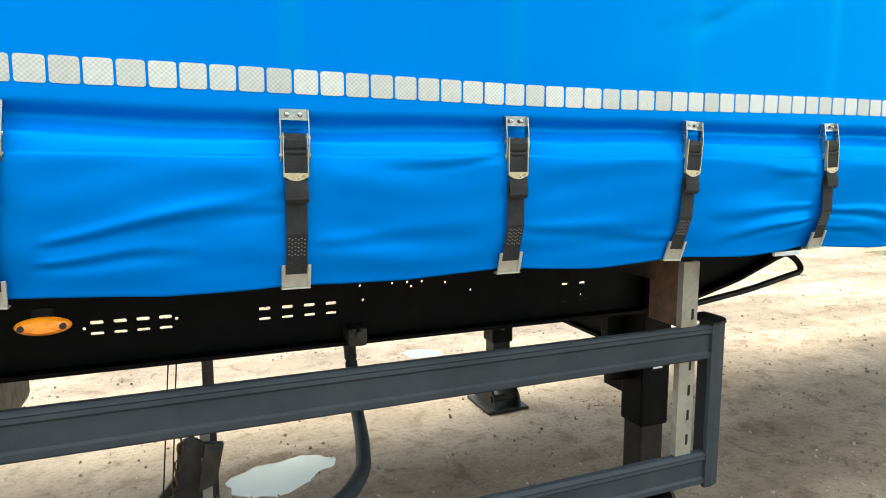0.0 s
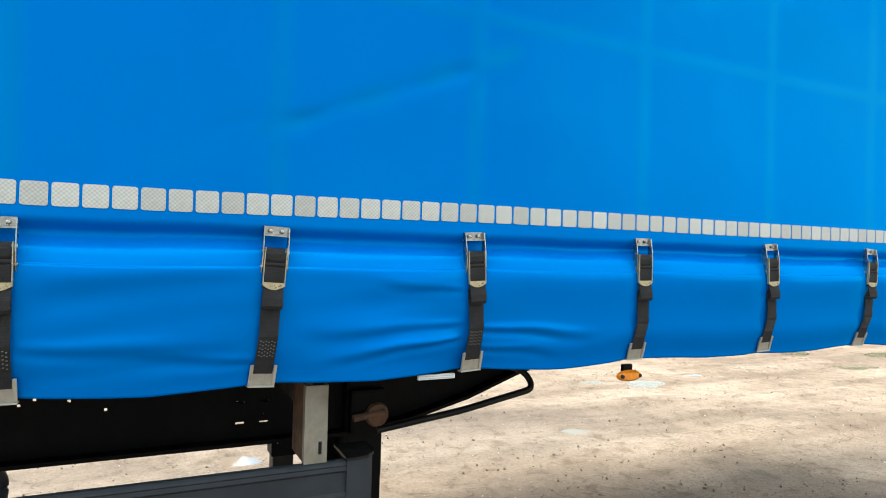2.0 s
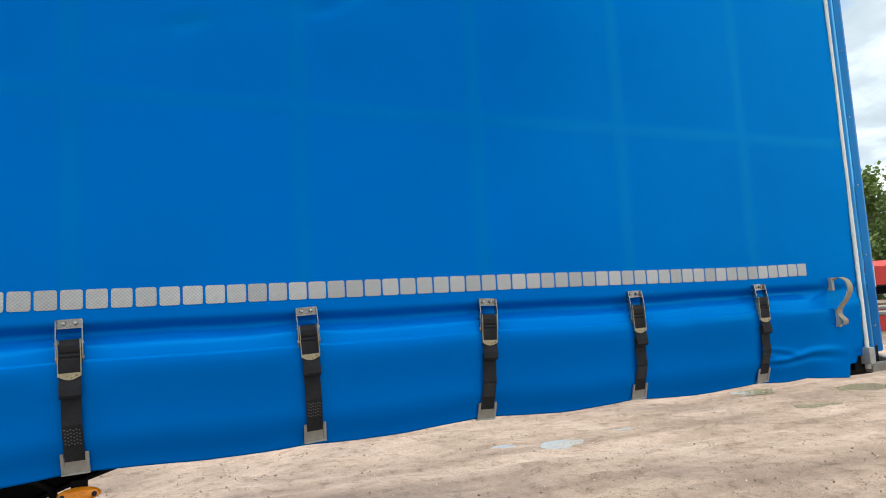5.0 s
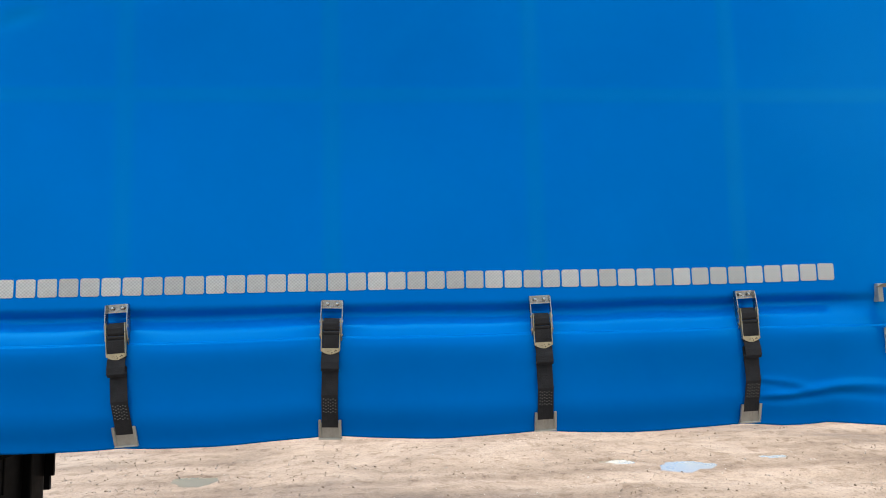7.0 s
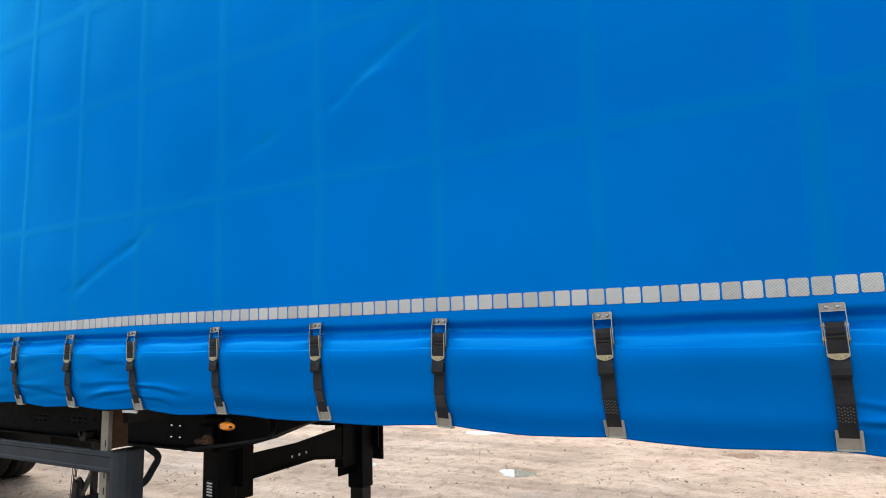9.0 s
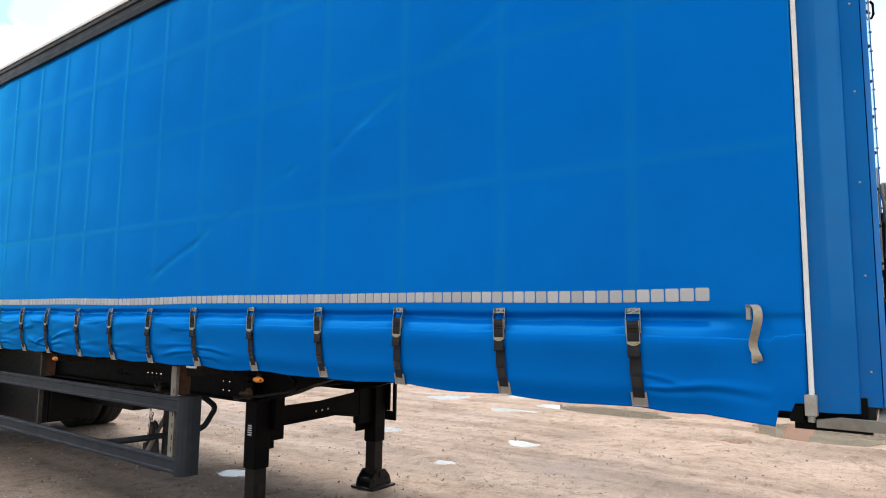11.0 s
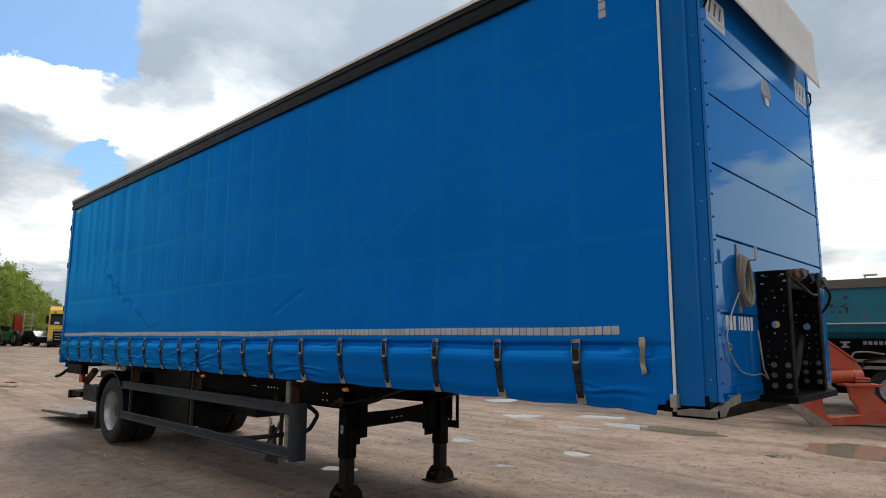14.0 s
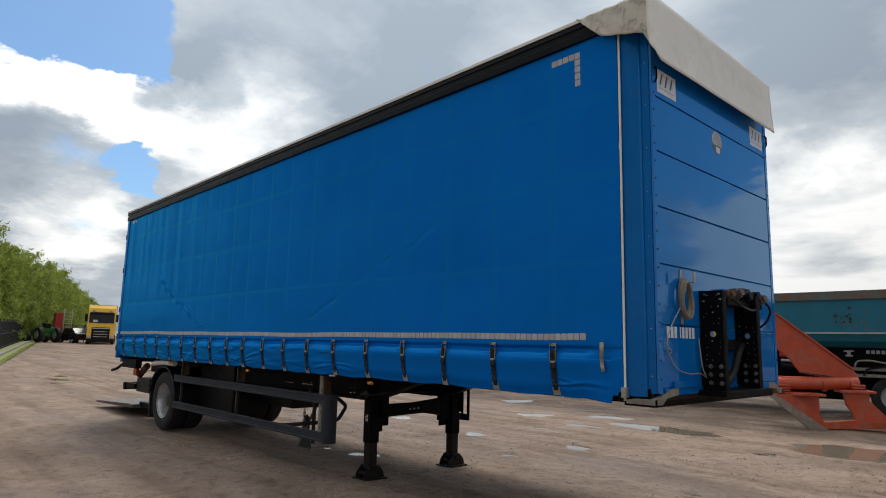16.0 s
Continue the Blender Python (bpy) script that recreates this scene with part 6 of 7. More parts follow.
    part("coil_hook", B((6.045, 6.150, yc - 0.018, yc + 0.018, 2.105, 2.111), (6.145, 6.151, yc - 0.018, yc + 0.018, 2.105, 2.19), (6.042, 6.048, yc - 0.018, yc + 0.018, 1.80, 2.21)), M["galv"], coil, "galvanised hook")
    bm = tube(bmesh.new(), arc([(6.07, 1.86, 1.95), (6.06, 1.70, 1.79), (6.055, 1.625, 1.67), (6.055, 1.64, 1.59), (6.06, 1.69, 1.525), (6.06, 1.80, 1.455), (6.07, 1.98, 1.43), (6.075, 2.12, 1.44), (6.08, 2.22, 1.39)], 0.06), 0.0042, 8)
    tube(bm, arc([(6.06, 2.13, 1.70), (6.065, 2.14, 1.60), (6.07, 2.16, 1.46), (6.09, 2.24, 1.36)], 0.04), 0.005, 8)
    part("loose_hose", bm, M["galv"], coil, "loose hose end on the wall", True)
    bm = bmesh.new()
    tube(bm, [(6.05, 1.675 + 0.03 * math.cos(t), 1.60 + 0.018 * math.sin(t)) for t in np.linspace(0, 2 * math.pi, 13)[:-1]], 0.003, 6, True)
    part("wire_ring", bm, M["galv"], coil, "thin wire ring")
    # stepped galvanised corner brackets under the posts
    for y, s in ((SIDE, 1), (FAR, -1)):
        ys = [y - s * 0.004, y + s * 0.40]
        bm = bmesh.new()
        prism(bm, [(y - s * 0.01, 1.225), (y + s * 0.10, 1.225), (y + s * 0.16, 1.268), (y + s * 0.34, 1.285), (y + s * 0.34, 1.335), (y + s * 0.20, 1.325), (y + s * 0.14, 1.30), (y + s * 0.08, 1.278), (y - s * 0.01, 1.262)], "x", 6.01, 6.052)
        prism(bm, [(5.83, 1.225), (6.052, 1.225), (6.052, 1.262), (5.90, 1.262), (5.83, 1.25)], "y", min(y - s * 0.012, y + s * 0.02), max(y - s * 0.012, y + s * 0.02))
        part("corner_bracket", bm, M["bracket"], trailer, "stepped galvanised corner bracket")
    bm = B((FRONT - 0.05, FRONT + 0.02, 1.60, 3.76, 1.285, 1.335, 0.004), (FRONT - 0.03, FRONT + 0.03, 1.72, 2.16, 1.335, 1.38, 0.004))
    part("bottom_sill", bm, M["blue_paint"], trailer, "blue lower sill")
    bm = B((5.745, 5.79, SIDE + 0.01, SIDE + 0.05, 1.235, 1.295, 0.004))
    part("corner_lock", bm, M["black_paint"], trailer, "dark corner lock")
    for y in (SIDE + 0.115, FAR - 0.115):
        bm = tube(bmesh.new(), [(FRONT + 0.02, y, 3.735), (FRONT + 0.035, y, 3.71), (FRONT + 0.035, y, 3.64), (FRONT + 0.02, y, 3.61)], 0.008, 8)
        part("tarp_hook", bm, M["black_paint"], wall, "black strap hook", True)


front_equipment()


# ---- the yard around ----
def far_wheel(parent, x, y, r, w=0.3, name="wheel"):
    bm = lathe(bmesh.new(), [(r * 0.56, -w / 2), (r * 0.9, -w / 2), (r, -w / 2 + 0.05), (r, w / 2 - 0.05), (r * 0.9, w / 2), (r * 0.56, w / 2)], (x, y, r), "y", 28)
    t = part(name, bm, M["rubber"], parent, "", True)
    bm = lathe(bmesh.new(), [(r * 0.57, -w / 2), (r * 0.5, -w / 2 + 0.06), (r * 0.25, -w / 2 + 0.05), (r * 0.22, -w / 2), (0.001, -w / 2)], (x, y, r), "y", 24)
    part("rim", bm, M["rim"], t, "grey steel rim", True)
    return t


def tipper():
    """A teal tipping semi-trailer standing along x, its near side at local y = 0."""
    t = thing("tipper_trailer", (2.0, 16.2, 0.0), "weathered teal tipper trailer with a rusty top rim", "trailer")
    bm = bmesh.new()
    prof = [(0.55, 1.70), (0.25, 1.76), (0.08, 1.90), (0.0, 2.10), (0.0, 3.0), (2.45, 3.0), (2.45, 2.10), (2.37, 1.90), (2.20, 1.76), (1.90, 1.70)]
    prism(bm, prof, "x", -4.4, 6.6)
    part("body", bm, M["teal"], t, "dented teal steel body", False)
    part("top_rim", B((-4.45, 6.65, -0.05, 0.09, 2.97, 3.20, 0.015), (-4.45, 6.65, 2.36, 2.5, 2.97, 3.20, 0.015), (6.55, 6.66, 0.0, 2.45, 2.97, 3.20, 0.015), (-4.46, -4.35, 0.0, 2.45, 2.97, 3.20, 0.015)), M["teal_rust"], t, "rusty teal top rim")
    part("side_rib", B((-4.4, 6.6, -0.025, 0.02, 2.09, 2.125)), M["grey_box"], t, "pale side line")
    rnd = random.Random(11)
    bm = bmesh.new()
    for _ in range(11):
        x, z, r = 1.52 + rnd.gauss(0, 0.16), 2.52 + rnd.gauss(0, 0.10), rnd.uniform(0.02, 0.055)
        prism(bm, [(x + r * math.cos(a) * rnd.uniform(0.7, 1.1), z + r * math.sin(a) * rnd.uniform(0.7, 1.1)) for a in np.linspace(0, 2 * math.pi, 9)[:-1]], "y", -0.004, 0.003)
    tagged(part("rust_spots", bm, M["grimy"], t), "dark rust spots", kind="stuff")
    bm = bmesh.new()
    for _ in range(16):
        x, z, r = 1.75 + rnd.gauss(0, 0.25), 2.40 + rnd.gauss(0, 0.10), rnd.uniform(0.01, 0.035)
        prism(bm, [(x + r * math.cos(a) * rnd.uniform(0.6, 1.1), z + 1.6 * r * math.sin(a) * rnd.uniform(0.6, 1.1)) for a in np.linspace(0, 2 * math.pi, 8)[:-1]], "y", -0.003, 0.003)
    tagged(part("rust_stains", bm, M["teal_rust"], t), "brown rust stains", kind="stuff")
    ch = part("chassis", B((-4.2, 7.0, 0.40, 0.52, 0.95, 1.74), (-4.2, 7.0, 1.90, 2.02, 0.95, 1.74), (-4.2, 6.8, 0.52, 1.90, 1.50, 1.72)), M["black_paint"], t, "black chassis beams")
    part("under_frame", B((-4.2, 1.6, 0.9, 1.5, 0.35, 1.0, 0.02), (1.6, 6.8, 1.0, 1.4, 0.45, 1.0, 0.02)), M["black_paint"], ch, "dark axles and frame")
    bm = B(*[(1.86 + k * 0.112, 1.86 + k * 0.112 + 0.078, 0.386, 0.398, 1.59, 1.68) for k in range(8)])
    part("maker_bars", bm, M["grey_ink"], ch, "grey maker lettering bars")
    bm = B((1.36, 1.58, 0.386, 0.398, 1.63, 1.67), (1.43, 1.51, 0.386, 0.398, 1.54, 1.63), (1.39, 1.56, 0.386, 0.398, 1.51, 1.55))
    part("maker_mark", bm, M["grey_ink"], ch, "grey maker mark")
    part("side_guard", B((1.35, 5.4, 0.10, 0.18, 1.16, 1.24, 0.01), (1.6, 5.4, 0.10, 0.18, 1.00, 1.08, 0.01)), M["bracket"], t, "dirty pale guard rails")
    part("red_lamp_box", B((-0.15, 0.42, 0.12, 0.3, 1.46, 1.58, 0.02)), M["red"], t, "red lamp box")
    part("chrome_bar", B((-0.1, 0.50, 0.08, 0.16, 1.33, 1.40, 0.02)), M["rim"], t, "bright metal bar")
    part("ram", cyl(bmesh.new(), (-0.1, 0.2, 1.22), (0.5, 0.2, 1.22), 0.10, seg=14), M["plastic"], t, "black cylinder", True)
    for x in (2.45, 3.72, 5.0):
        far_wheel(t, x, 0.28, 0.52)
        far_wheel(t, x, 2.15, 0.52)
    bm = tube(bmesh.new(), arc([(1.60, 0.30, 1.25), (1.66, 0.28, 1.40), (1.95, 0.28, 1.42), (2.3, 0.30, 1.36)], 0.08), 0.025, 8)
    part("air_hose", bm, M["galv"], t, "pale bent hose", True)
    bm = prism(bmesh.new(), [(1.82, 1.05), (1.90, 1.22), (2.45, 1.34), (3.05, 1.22), (3.1, 1.05), (3.06, 1.05), (3.0, 1.18), (2.45, 1.29), (1.94, 1.18), (1.86, 1.03)], "y", 0.08, 0.5)
    part("mudguard", bm, M["plastic"], t, "black wheel cover")


tipper()


def ripper_frame():
    """The red-orange steel frame: a tapering arm, a cross tube on ribbed pads, two welded feet and a scuffed blade."""
    t = thing("steel_attachment", (3.73, 12.55, 0.0), "scuffed red-orange steel machine attachment with blades", "machine part", turn=33)
    bm = prism(bmesh.new(), [(-1.30, 3.02), (-0.60, 2.52), (0.98, 1.24), (1.08, 1.10), (1.04, 1.00), (0.92, 0.97), (-0.06, 1.14), (-0.26, 1.44), (-0.52, 1.66), (-1.30, 1.86)], "y", 0.46, 0.56)
    bmesh.ops.bevel(bm, geom=list(bm.edges), offset=0.012, segments=1, affect="EDGES")
    arm = part("arm", bm, M["orange"], t, "tapering red-orange arm plate")
    part("arm_rim", prism(bmesh.new(), [(-0.60, 2.55), (1.00, 1.26), (0.98, 1.235), (-0.60, 2.51)], "y", 0.42, 0.60), M["orange"], arm)
    part("weld_seam", tube(bmesh.new(), [(-0.05, 0.45, 1.15), (0.40, 0.45, 1.10), (0.92, 0.45, 1.01)], 0.014, 6), M["grimy"], arm, "dark weld seam")
    bm = cyl(bmesh.new(), (-0.62, 0.36, 0.90), (1.02, 0.36, 0.96), 0.13, seg=24)
    tb = part("cross_tube", bm, M["orange"], t, "thick orange cross tube", True)
    for x in (-0.60, 0.32, 0.84):
        part("collar", cyl(bmesh.new(), (x, 0.36, 0.902 + 0.036 * x), (x + 0.07, 0.36, 0.905 + 0.036 * x), 0.155, seg=24), M["orange"], tb, "", True)
    for x in (-0.50, 0.96):
        bm = B(*[(x - 0.13, x + 0.13, 0.14, 0.30, 0.70 + 0.05 * k + (0.05 if x > 0 else 0), 0.735 + 0.05 * k + (0.05 if x > 0 else 0), 0.012) for k in range(4)])
        part("ribbed_pad", bm, M["orange"], tb, "ribbed orange pad under the tube")
    part("end_plate", cyl(bmesh.new(), (-0.70, 0.36, 0.88), (-0.62, 0.36, 0.88), 0.18, seg=20), M["bare_blade"], tb, "worn end disc", True)
    bm = prism(bmesh.new(), [(-0.86, 0.72), (-0.68, 0.66), (0.16, 0.06), (0.02, -0.02), (-0.10, -0.02), (-0.84, 0.66)], "y", -0.10, 0.02)
    part("blade", bm, M["bare_blade"], t, "scuffed bare steel blade edge")
    bm = prism(bmesh.new(), [(-0.74, 0.70), (-0.30, 0.68), (-0.28, 0.60), (0.14, 0.26), (0.22, 0.10), (0.20, 0.02), (0.08, 0.04), (-0.62, 0.60)], "y", -0.02, 0.10)
    bm = prism(bm, [(-0.36, 0.68), (-0.30, 0.36), (0.10, 0.22), (0.16, 0.30), (0.17, 0.68)], "y", 0.10, 0.20)
    part("left_foot", bm, M["orange"], t, "orange welded foot")
    part("foot_plate", B((-0.40, 0.26, -0.06, 0.44, 0.675, 0.725, 0.008)), M["orange"], t, "thick flat foot plate")
    bm = prism(bmesh.new(), [(0.66, 0.76), (1.14, 0.78), (1.12, 0.62), (1.46, 0.26), (1.46, 0.10), (0.86, 0.14), (0.80, 0.36), (0.70, 0.50)], "y", 0.10, 0.22)
    part("right_foot", bm, M["orange"], t, "orange welded foot")
    part("foot_plate", B((0.58, 1.24, 0.02, 0.48, 0.765, 0.815, 0.008)), M["orange"], t)
    bm = prism(bmesh.new(), [(0.06, 0.0), (1.44, 0.06), (1.48, 0.20), (0.84, 0.21), (0.16, 0.13)], "y", -0.04, 0.16)
    part("sill", bm, M["orange"], t, "orange lower bar")
    part("worn_tip", prism(bmesh.new(), [(-0.02, -0.02), (0.26, -0.02), (0.18, 0.04), (0.08, 0.09)], "y", -0.16, -0.04), M["bare_blade"], t, "bent bare steel tip")
    part("brace_plate", B((-0.5, 0.95, 0.34, 0.60, 1.02, 1.06, 0.01)), M["orange"], t)


ripper_frame()


def yellow_truck():
    x, y = -61.0, 16.25
    t = thing("yellow_truck", (x, y, float(rise(np.array([x]))[0])), "yellow lorry cab with a pale box trailer", "truck", turn=73)
    # local: the front faces -y
    prof = [(0.0, 0.45), (-0.06, 0.9), (0.0, 1.55), (0.18, 2.65), (0.55, 3.55), (0.9, 3.85), (2.2, 3.85), (2.2, 0.45)]
    part("cab", prism(bmesh.new(), prof, "x", -1.22, 1.22), M["yellow"], t, "bright yellow cab")
    part("windscreen", prism(bmesh.new(), [(0.03, 2.10), (0.22, 3.10), (0.6, 3.10), (0.6, 2.10)], "x", -1.10, 1.10), M["glass"], t, "dark windscreen")
    part("grille", B((-0.80, 0.80, -0.11, 0.1, 0.50, 1.66, 0.05)), M["plastic"], t, "dark grille")
    part("grille_trim", B((-0.78, 0.78, -0.14, 0.0, 1.50, 1.60, 0.02), (-0.62, 0.62, -0.14, 0.0, 1.20, 1.26), (-0.62, 0.62, -0.14, 0.0, 0.95, 1.01), (-0.62, 0.62, -0.14, 0.0, 0.70, 0.76)), M["grey_box"], t, "pale grille bars")
    part("sun_visor", B((-1.05, 1.05, -0.02, 0.25, 3.04, 3.16, 0.03)), M["glass"], t, "dark sun visor")
    part("bumper", B((-1.22, 1.22, -0.10, 0.3, 0.18, 0.55, 0.04)), M["plastic"], t, "dark lower bumper")
    for s in (-1, 1):
        part("headlight", B((s * 0.98 - 0.17, s * 0.98 + 0.17, -0.08, 0.05, 0.62, 0.86, 0.03)), M["rim"], t, "headlight")
        part("mirror", B((s * 1.36 - 0.12, s * 1.36 + 0.12, 0.02, 0.2, 2.2, 2.95, 0.03)), M["plastic"], t, "black mirror")
        part("roof_lamp", B((s * 0.75 - 0.13, s * 0.75 + 0.13, 0.18, 0.4, 3.28, 3.42, 0.02)), M["rim"], t, "roof lamp")
        for yy in (0.9, 4.2, 10.5):
            part("wheel", cyl(bmesh.new(), (s * 0.95, yy, 0.5), (s * 1.22, yy, 0.5), 0.5, seg=24), M["rubber"], t, "", True)
    part("windscreen_card", B((-0.75, -0.35, 0.02, 0.06, 2.18, 2.40)), M["label"], t, "white card")
    part("box_body", B((-1.27, 1.27, 2.7, 14.0, 1.1, 4.0, 0.03)), M["grey_box"], t, "pale box body")
    part("chassis", B((-0.9, 0.9, 1.0, 13.5, 0.6, 1.1)), M["black_paint"], t)


yellow_truck()


def far_machines():
    x, y = -66.0, 12.4
    z = float(rise(np.array([x]))[0])
    t = thing("green_tractor", (x, y, z), "green tractor parked by the fence", "tractor", turn=15)
    part("body", B((-1.7, 0.6, -0.45, 0.45, 0.6, 1.35, 0.1), (-0.3, 0.7, -0.7, 0.7, 1.0, 1.5, 0.1)), M["green"], t, "green bonnet")
    part("seat_frame", B((0.2, 0.7, -0.3, 0.3, 1.4, 1.9, 0.05)), M["plastic"], t)
    for xx, r in ((-1.3, 0.45), (0.7, 0.75)):
        for yy in (-0.85, 0.85):
            far_wheel(t, xx, yy, r, 0.35)
    t = thing("red_lift", (-69.0, 14.2, z), "red machine column with a pale ladder", "machine")
    part("column", B((-0.4, 0.4, -0.35, 0.35, 0, 3.1, 0.05)), M["red"], t, "red column")
    part("base", B((-1.2, 1.2, -1.2, 0.9, 0.2, 1.0, 0.08)), M["dark_car"], t, "dark base")
    bm = B((-0.05, 0.02, 0.5, 0.58, 0, 3.6), (-0.05, 0.02, 1.25, 1.33, 0, 3.6), *[(-0.05, 0.0, 0.58, 1.25, 0.4 + k * 0.4, 0.46 + k * 0.4) for k in range(8)])
    part("ladder", bm, M["grey_box"], t, "pale ladder")
    for k, (xx, yy) in enumerate(((-66.5, 15.4), (-69.0, 16.8))):
        t = thing("parked_car", (xx, yy, float(rise(np.array([xx]))[0])), "dark car parked by the fence", "car", "parked cars", turn=10 - 20 * k)
        part("body", prism(bmesh.new(), [(-2.1, 0.35), (-2.1, 0.85), (-1.2, 0.98), (-0.6, 1.48), (1.1, 1.5), (1.8, 1.0), (2.1, 0.9), (2.1, 0.35)], "y", -0.85, 0.85), M["dark_car"], t, "dark car body")
        part("windows", prism(bmesh.new(), [(-1.05, 1.0), (-0.55, 1.42), (1.05, 1.43), (1.6, 1.0)], "y", -0.86, 0.86), M["glass"], t, "dark windows")
        for wx in (-1.3, 1.3):
            for wy in (-0.75, 0.75):
                far_wheel(t, wx, wy, 0.33, 0.2)
    for k, (xx, yy, ln) in enumerate(((38.0, 27.5, 9.0), (52.0, 20.0, 9.0))):
        t = thing("red_flatbed_trailer", (xx, yy, float(rise(np.array([xx]))[0])), "red drop-side trailer with a dark chassis", "trailer", "red trailers", turn=-38)
        part("deck", B((0, ln, 0, 2.5, 1.15, 1.35, 0.02)), M["plastic"], t)
        part("side_board", B((0, ln, -0.03, 0.05, 1.25, 2.35, 0.02), (0, 0.08, 0, 2.5, 1.25, 2.6, 0.02)), M["red"], t, "red side boards")
        part("board_post", B(*[(0.3 + 1.4 * i, 0.5 + 1.4 * i, -0.08, 0.0, 1.15, 2.4) for i in range(6)]), M["grey_box"], t, "pale posts")
        part("cover", prism(bmesh.new(), [(0, 2.38), (1.25, 2.75), (2.5, 2.38)], "x", 0.1, ln), M["red"], t, "red sheeted load")
        part("chassis", B((0.5, ln - 0.5, 0.4, 2.1, 0.7, 1.15)), M["black_paint"], t)
        for wx in (1.2, 2.5, 6.5, 7.8):
            far_wheel(t, wx, 0.25, 0.5)
    for k, (xx, yy) in enumerate(((23.2, 13.2), (26.4, 15.6))):
        t = thing("block", (xx, yy, float(rise(np.array([xx]))[0])), "weathered red and grey barrier block", "barrier", "barrier blocks", turn=-30)
        part("lower", B((-1.4, 1.4, -0.3, 0.3, -0.01, 0.5, 0.03)), M["red"], t, "faded red side")
        part("upper", B((-1.42, 1.42, -0.32, 0.32, 0.5, 0.62, 0.03)), M["concrete"], t, "grey top")


far_machines()


def boundary():
    """Fence, kerb and grass strip along the tree row, out to a corner and along the far end."""
    a, c, d = Vector((-12.0, -1.9, 0)), Vector((-72.0, 12.0, 0)), Vector((-86.0, 27.0, 0))
    for k, (p, q) in enumerate(((a, c), (c, d))):
        way = (q - p)
        ln = way.length
        way.normalize()
        turn = math.degrees(math.atan2(way.y, way.x))
        t = thing("fence", (p.x, p.y, 0), "dark metal mesh fence with posts", "fence", kind="structure", turn=turn)
        rails, posts, bars = bmesh.new(), bmesh.new(), bmesh.new()
        n = int(ln / 2.5)
        for i in range(n + 1):
            s = i * 2.5
            z = float(rise(np.array([p.x + way.x * s]))[0])
            box(posts, s - 0.04, s + 0.04, -0.04, 0.04, z - 0.05, z + 2.1)
            if i < n:
                for h in (0.2, 1.1, 1.95):
                    box(rails, s, s + 2.5, -0.015, 0.015, z + h, z + h + 0.05)
                for b in range(18):
                    box(bars, s + b * 0.139, s + b * 0.139 + 0.018, -0.006, 0.006, z + 0.1, z + 2.0)
        part("posts", posts, M["fence"], t)
        part("rails", rails, M["fence"], t)
        part("mesh_bars", bars, M["fence"], t)
    side = Vector((0.225, 0.974, 0))
    xs = np.linspace(-11, -71, 60)
    rows_k, rows_g = [], []
    for x in xs:
        y = -1.9 + (x + 12) * (13.9 / -60.0)
        z = float(rise(np.array([x]))[0])
        rows_k.append([(x, y + 0.55, z - 0.02), (x, y + 0.55, z + 0.16), (x, y + 0.80, z + 0.16), (x, y + 0.80, z - 0.02)])
        rows_g.append([(x, y - 6, z + 0.02), (x, y - 0.5, z + 0.06), (x, y + 0.55, z + 0.12)])
    kerb = new("kerb", grid_mesh("kerb", np.array(rows_k), M["concrete"], False))
    tagged(kerb, "pale concrete kerb under the fence", "kerb", kind="structure")
    rows_v = []
    for x in xs:
        y = -1.9 + (x + 12) * (13.9 / -60.0)
        z = float(rise(np.array([x]))[0])
        edge = 1.35 + 0.15 * math.sin(x * 1.7) + 0.10 * math.sin(x * 4.1)
        rows_v.append([(x, y + 0.80, z + 0.05), (x, y + 1.05, z + 0.04), (x, y + edge, z - 0.01)])
    strip = new("grass_strip", grid_mesh("grass_strip", np.array(rows_v), M["grass"], False))
    tagged(strip, "short green grass strip along the kerb", "grass", kind="structure")
    verge = new("verge", grid_mesh("verge", np.array(rows_g), M["grass"], False))
    tagged(verge, "rough grass verge by the fence", "grass", kind="structure")
    rnd = random.Random(9)
    bm = bmesh.new()
    for _ in range(16000):
        x = rnd.uniform(-70, -14)
        y = -1.9 + (x + 12) * (13.9 / -60.0) + rnd.choice((rnd.uniform(0.80, 1.45), rnd.uniform(0.80, 1.2), rnd.uniform(-1.5, 0.5)))
        z = float(rise(np.array([x]))[0])
        h, w = rnd.uniform(0.02, 0.07), rnd.uniform(0.01, 0.035)
        a_ = rnd.random() * 6.28
        u = Vector((math.cos(a_) * w, math.sin(a_) * w, 0))
        p = Vector((x, y, z - 0.01))
        bm.faces.new((bm.verts.new(p - u), bm.verts.new(p + u), bm.verts.new(p + Vector((rnd.uniform(-0.06, 0.06), rnd.uniform(-0.06, 0.06), h)))))
    solo("grass_tufts", bm, M["grass"], "uneven grass tufts along the kerb", "grass", kind="stuff")


boundary()


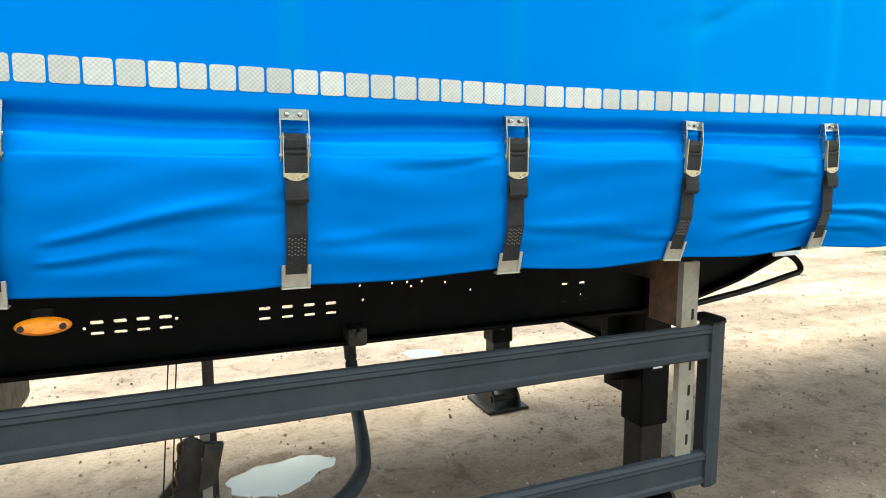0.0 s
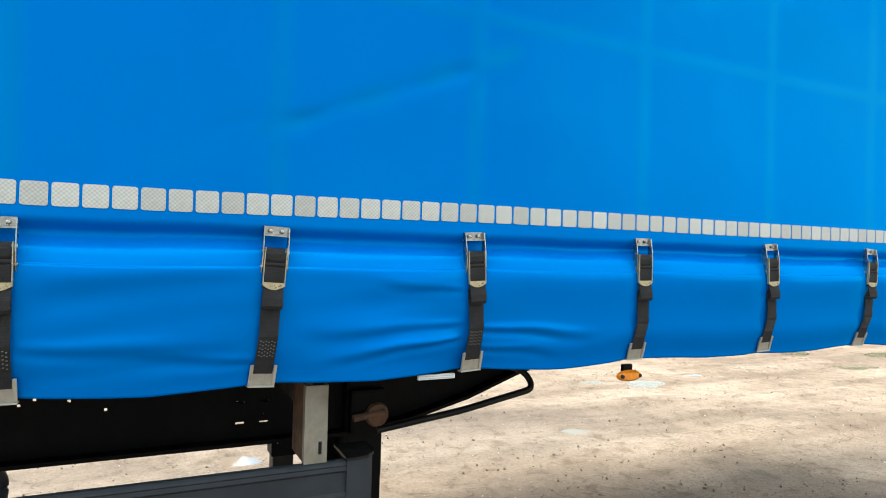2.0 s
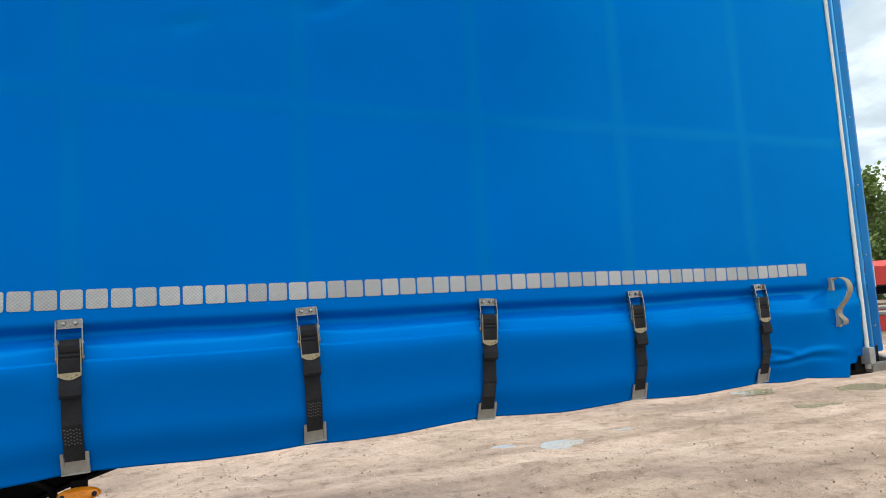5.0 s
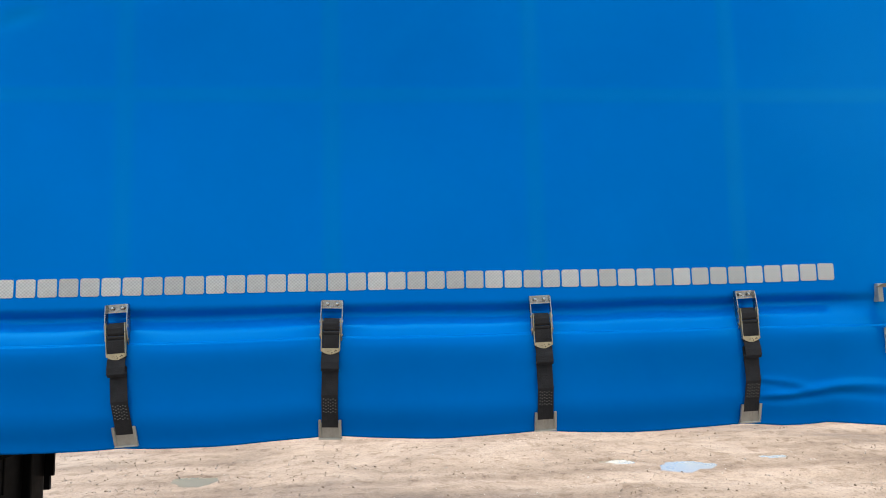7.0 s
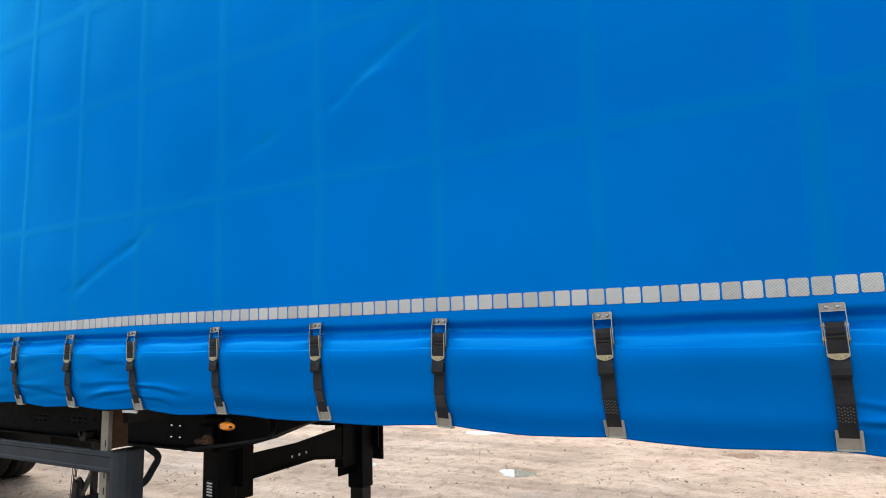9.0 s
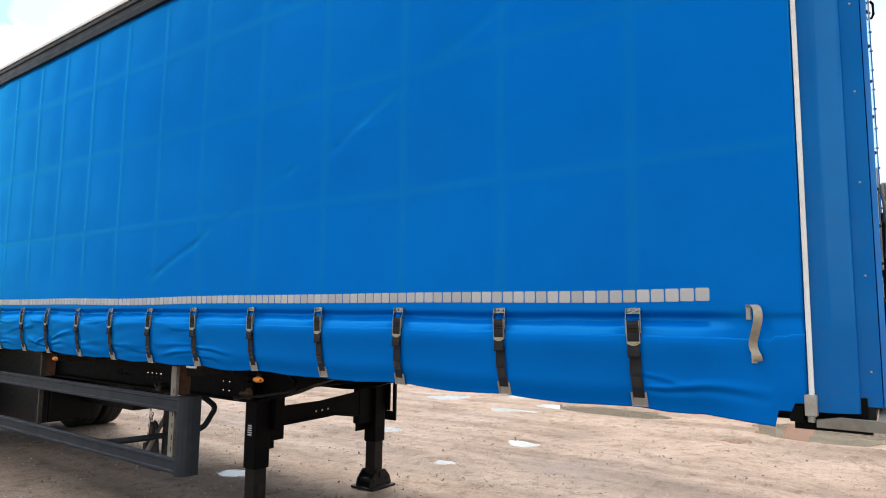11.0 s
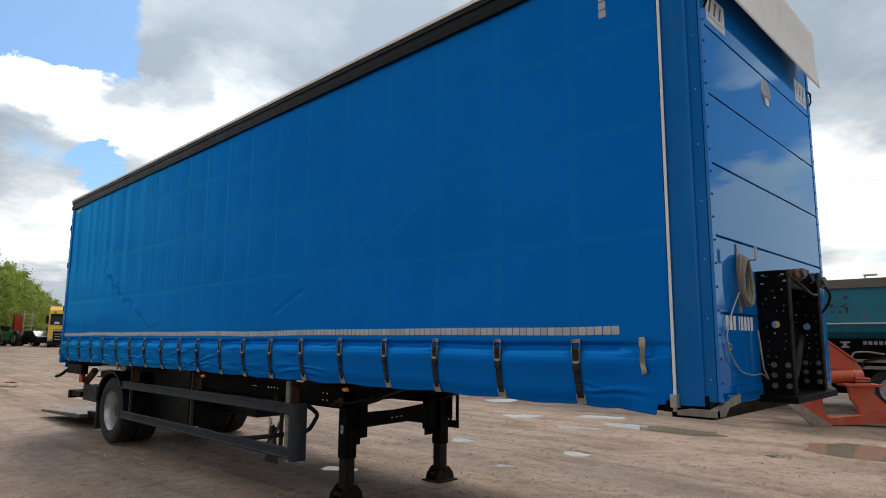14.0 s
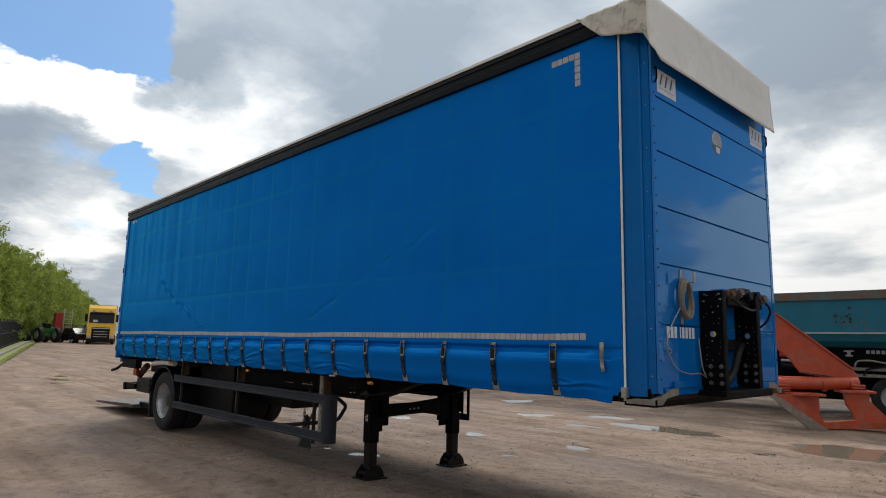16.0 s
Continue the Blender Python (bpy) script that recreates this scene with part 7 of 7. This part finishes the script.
def tree_meshes(seed, height, width, leaves, leaf, spread, material):
    """Trunk with limbs and a crown of many small leaf clumps."""
    rnd = random.Random(seed)
    tr = bmesh.new()
    trunk = [(0.25 * math.sin(h * 0.35 + seed) * h / height, 0.2 * math.cos(h * 0.3 + seed) * h / height, h) for h in np.linspace(0, height * 0.9, 8)]
    rings = []
    for i, p in enumerate(trunk):
        r = 0.17 * (1 - i / 8.3) * width / 3
        rings.append([tr.verts.new((p[0] + r * math.cos(a), p[1] + r * math.sin(a), p[2])) for a in np.linspace(0, 2 * math.pi, 9)[:-1]])
    for a, b in zip(rings, rings[1:]):
        for k in range(8):
            tr.faces.new((a[k], a[(k + 1) % 8], b[(k + 1) % 8], b[k]))
    tips = []
    for k in range(60):
        h = height * rnd.uniform(0.06, 0.92)
        ang = rnd.random() * 6.28
        env = width * (math.sin(math.pi * min(1, max(0.05, (h / height) * 0.93 + 0.08))) ** 0.6)
        ln = env * rnd.uniform(0.55, 1.05)
        i = min(6, int(h / (height * 0.9) * 7))
        base = Vector(trunk[i])
        tip = base + Vector((math.cos(ang) * ln, math.sin(ang) * ln, ln * spread))
        cyl(tr, base, tip, 0.045, 0.012, seg=5)
        tips.append((base, tip))
    cr = bmesh.new()
    for _ in range(leaves):
        base, tip = rnd.choice(tips)
        c = base.lerp(tip, rnd.uniform(0.35, 1.05)) + Vector((rnd.gauss(0, 0.22), rnd.gauss(0, 0.22), rnd.gauss(0, 0.26))) * width / 2.2
        q = Euler((rnd.uniform(-1.2, 1.2), rnd.uniform(-1.2, 1.2), rnd.random() * 6.28)).to_matrix()
        s = leaf * rnd.uniform(0.6, 1.3)
        vs = [cr.verts.new(c + q @ Vector(v) * s) for v in ((-0.5, 0, 0), (-0.1, -0.42, 0.1), (0.6, 0, 0.05), (0.0, 0.42, -0.1))]
        cr.faces.new(vs)
    return mesh_of("trunk", tr, M["bark"], True), mesh_of("crown", cr, material)


def trees():
    kinds = [tree_meshes(s, 9.5, 1.9, 8000, 0.165, 0.9, M["leaf"]) for s in (1, 2, 3)]
    rnd = random.Random(21)
    start, way = Vector((-19.7, -4.6, 0)), Vector((-0.951, 0.31, 0))
    for k in range(9, 58):
        for row in (0, 1):
            p = start + way * (k * 2.7 + row * 1.4 + rnd.uniform(-0.4, 0.4)) + Vector((0, -2.6 * row - 0.4, 0))
            t = thing("poplar_tree", (p.x, p.y, float(rise(np.array([p.x]))[0]) - 0.02), "leafy green poplar in a row behind the fence", "tree", "poplar row", turn=rnd.random() * 360)
            s = rnd.uniform(0.82, 1.08)
            t.scale = (s, s, s * rnd.uniform(0.92, 1.08))
            tm, cm = kinds[rnd.randrange(3)]
            for nm, me in (("trunk", tm), ("crown", cm)):
                ob = new(nm, me)
                ob.parent = t
    big = [tree_meshes(s, 10.5, 3.6, 5200, 0.30, 0.45, M["leaf_dark"]) for s in (5, 6)]
    for k, (x, y, s) in enumerate(((50, 31, 1.0), (56, 37, 1.1), (62, 34, 0.95), (55, 26, 1.05), (66, 28, 1.15), (60, 21, 0.9), (70, 44, 1.2), (46, 36, 0.9), (72, 20, 1.1), (42, 44, 0.7), (36, 50, 0.62), (30, 53, 0.66), (25, 57, 0.6), (33, 58, 0.68), (20, 60, 0.62), (40, 54, 0.65))):
        t = thing("broadleaf_tree", (x, y, float(rise(np.array([float(x)]))[0])), "large leafy broadleaf tree behind the trailers", "tree", "trees at the yard's edge", turn=40 * k)
        t.scale = (s, s, s)
        for nm, me in zip(("trunk", "crown"), big[k % 2]):
            ob = new(nm, me)
            ob.parent = t


trees()


def lamp_post():
    t = thing("lamp_post", (-4.2, 62.0, 0.0), "thin distant yard lamp post", "lamp post")
    part("pole", cyl(bmesh.new(), (0, 0, 0), (0, 0, 7.4), 0.09, 0.05, seg=8), M["galv"], t)
    part("lamp_head", B((-0.1, 0.9, -0.12, 0.12, 7.35, 7.5, 0.03)), M["galv"], t)


lamp_post()
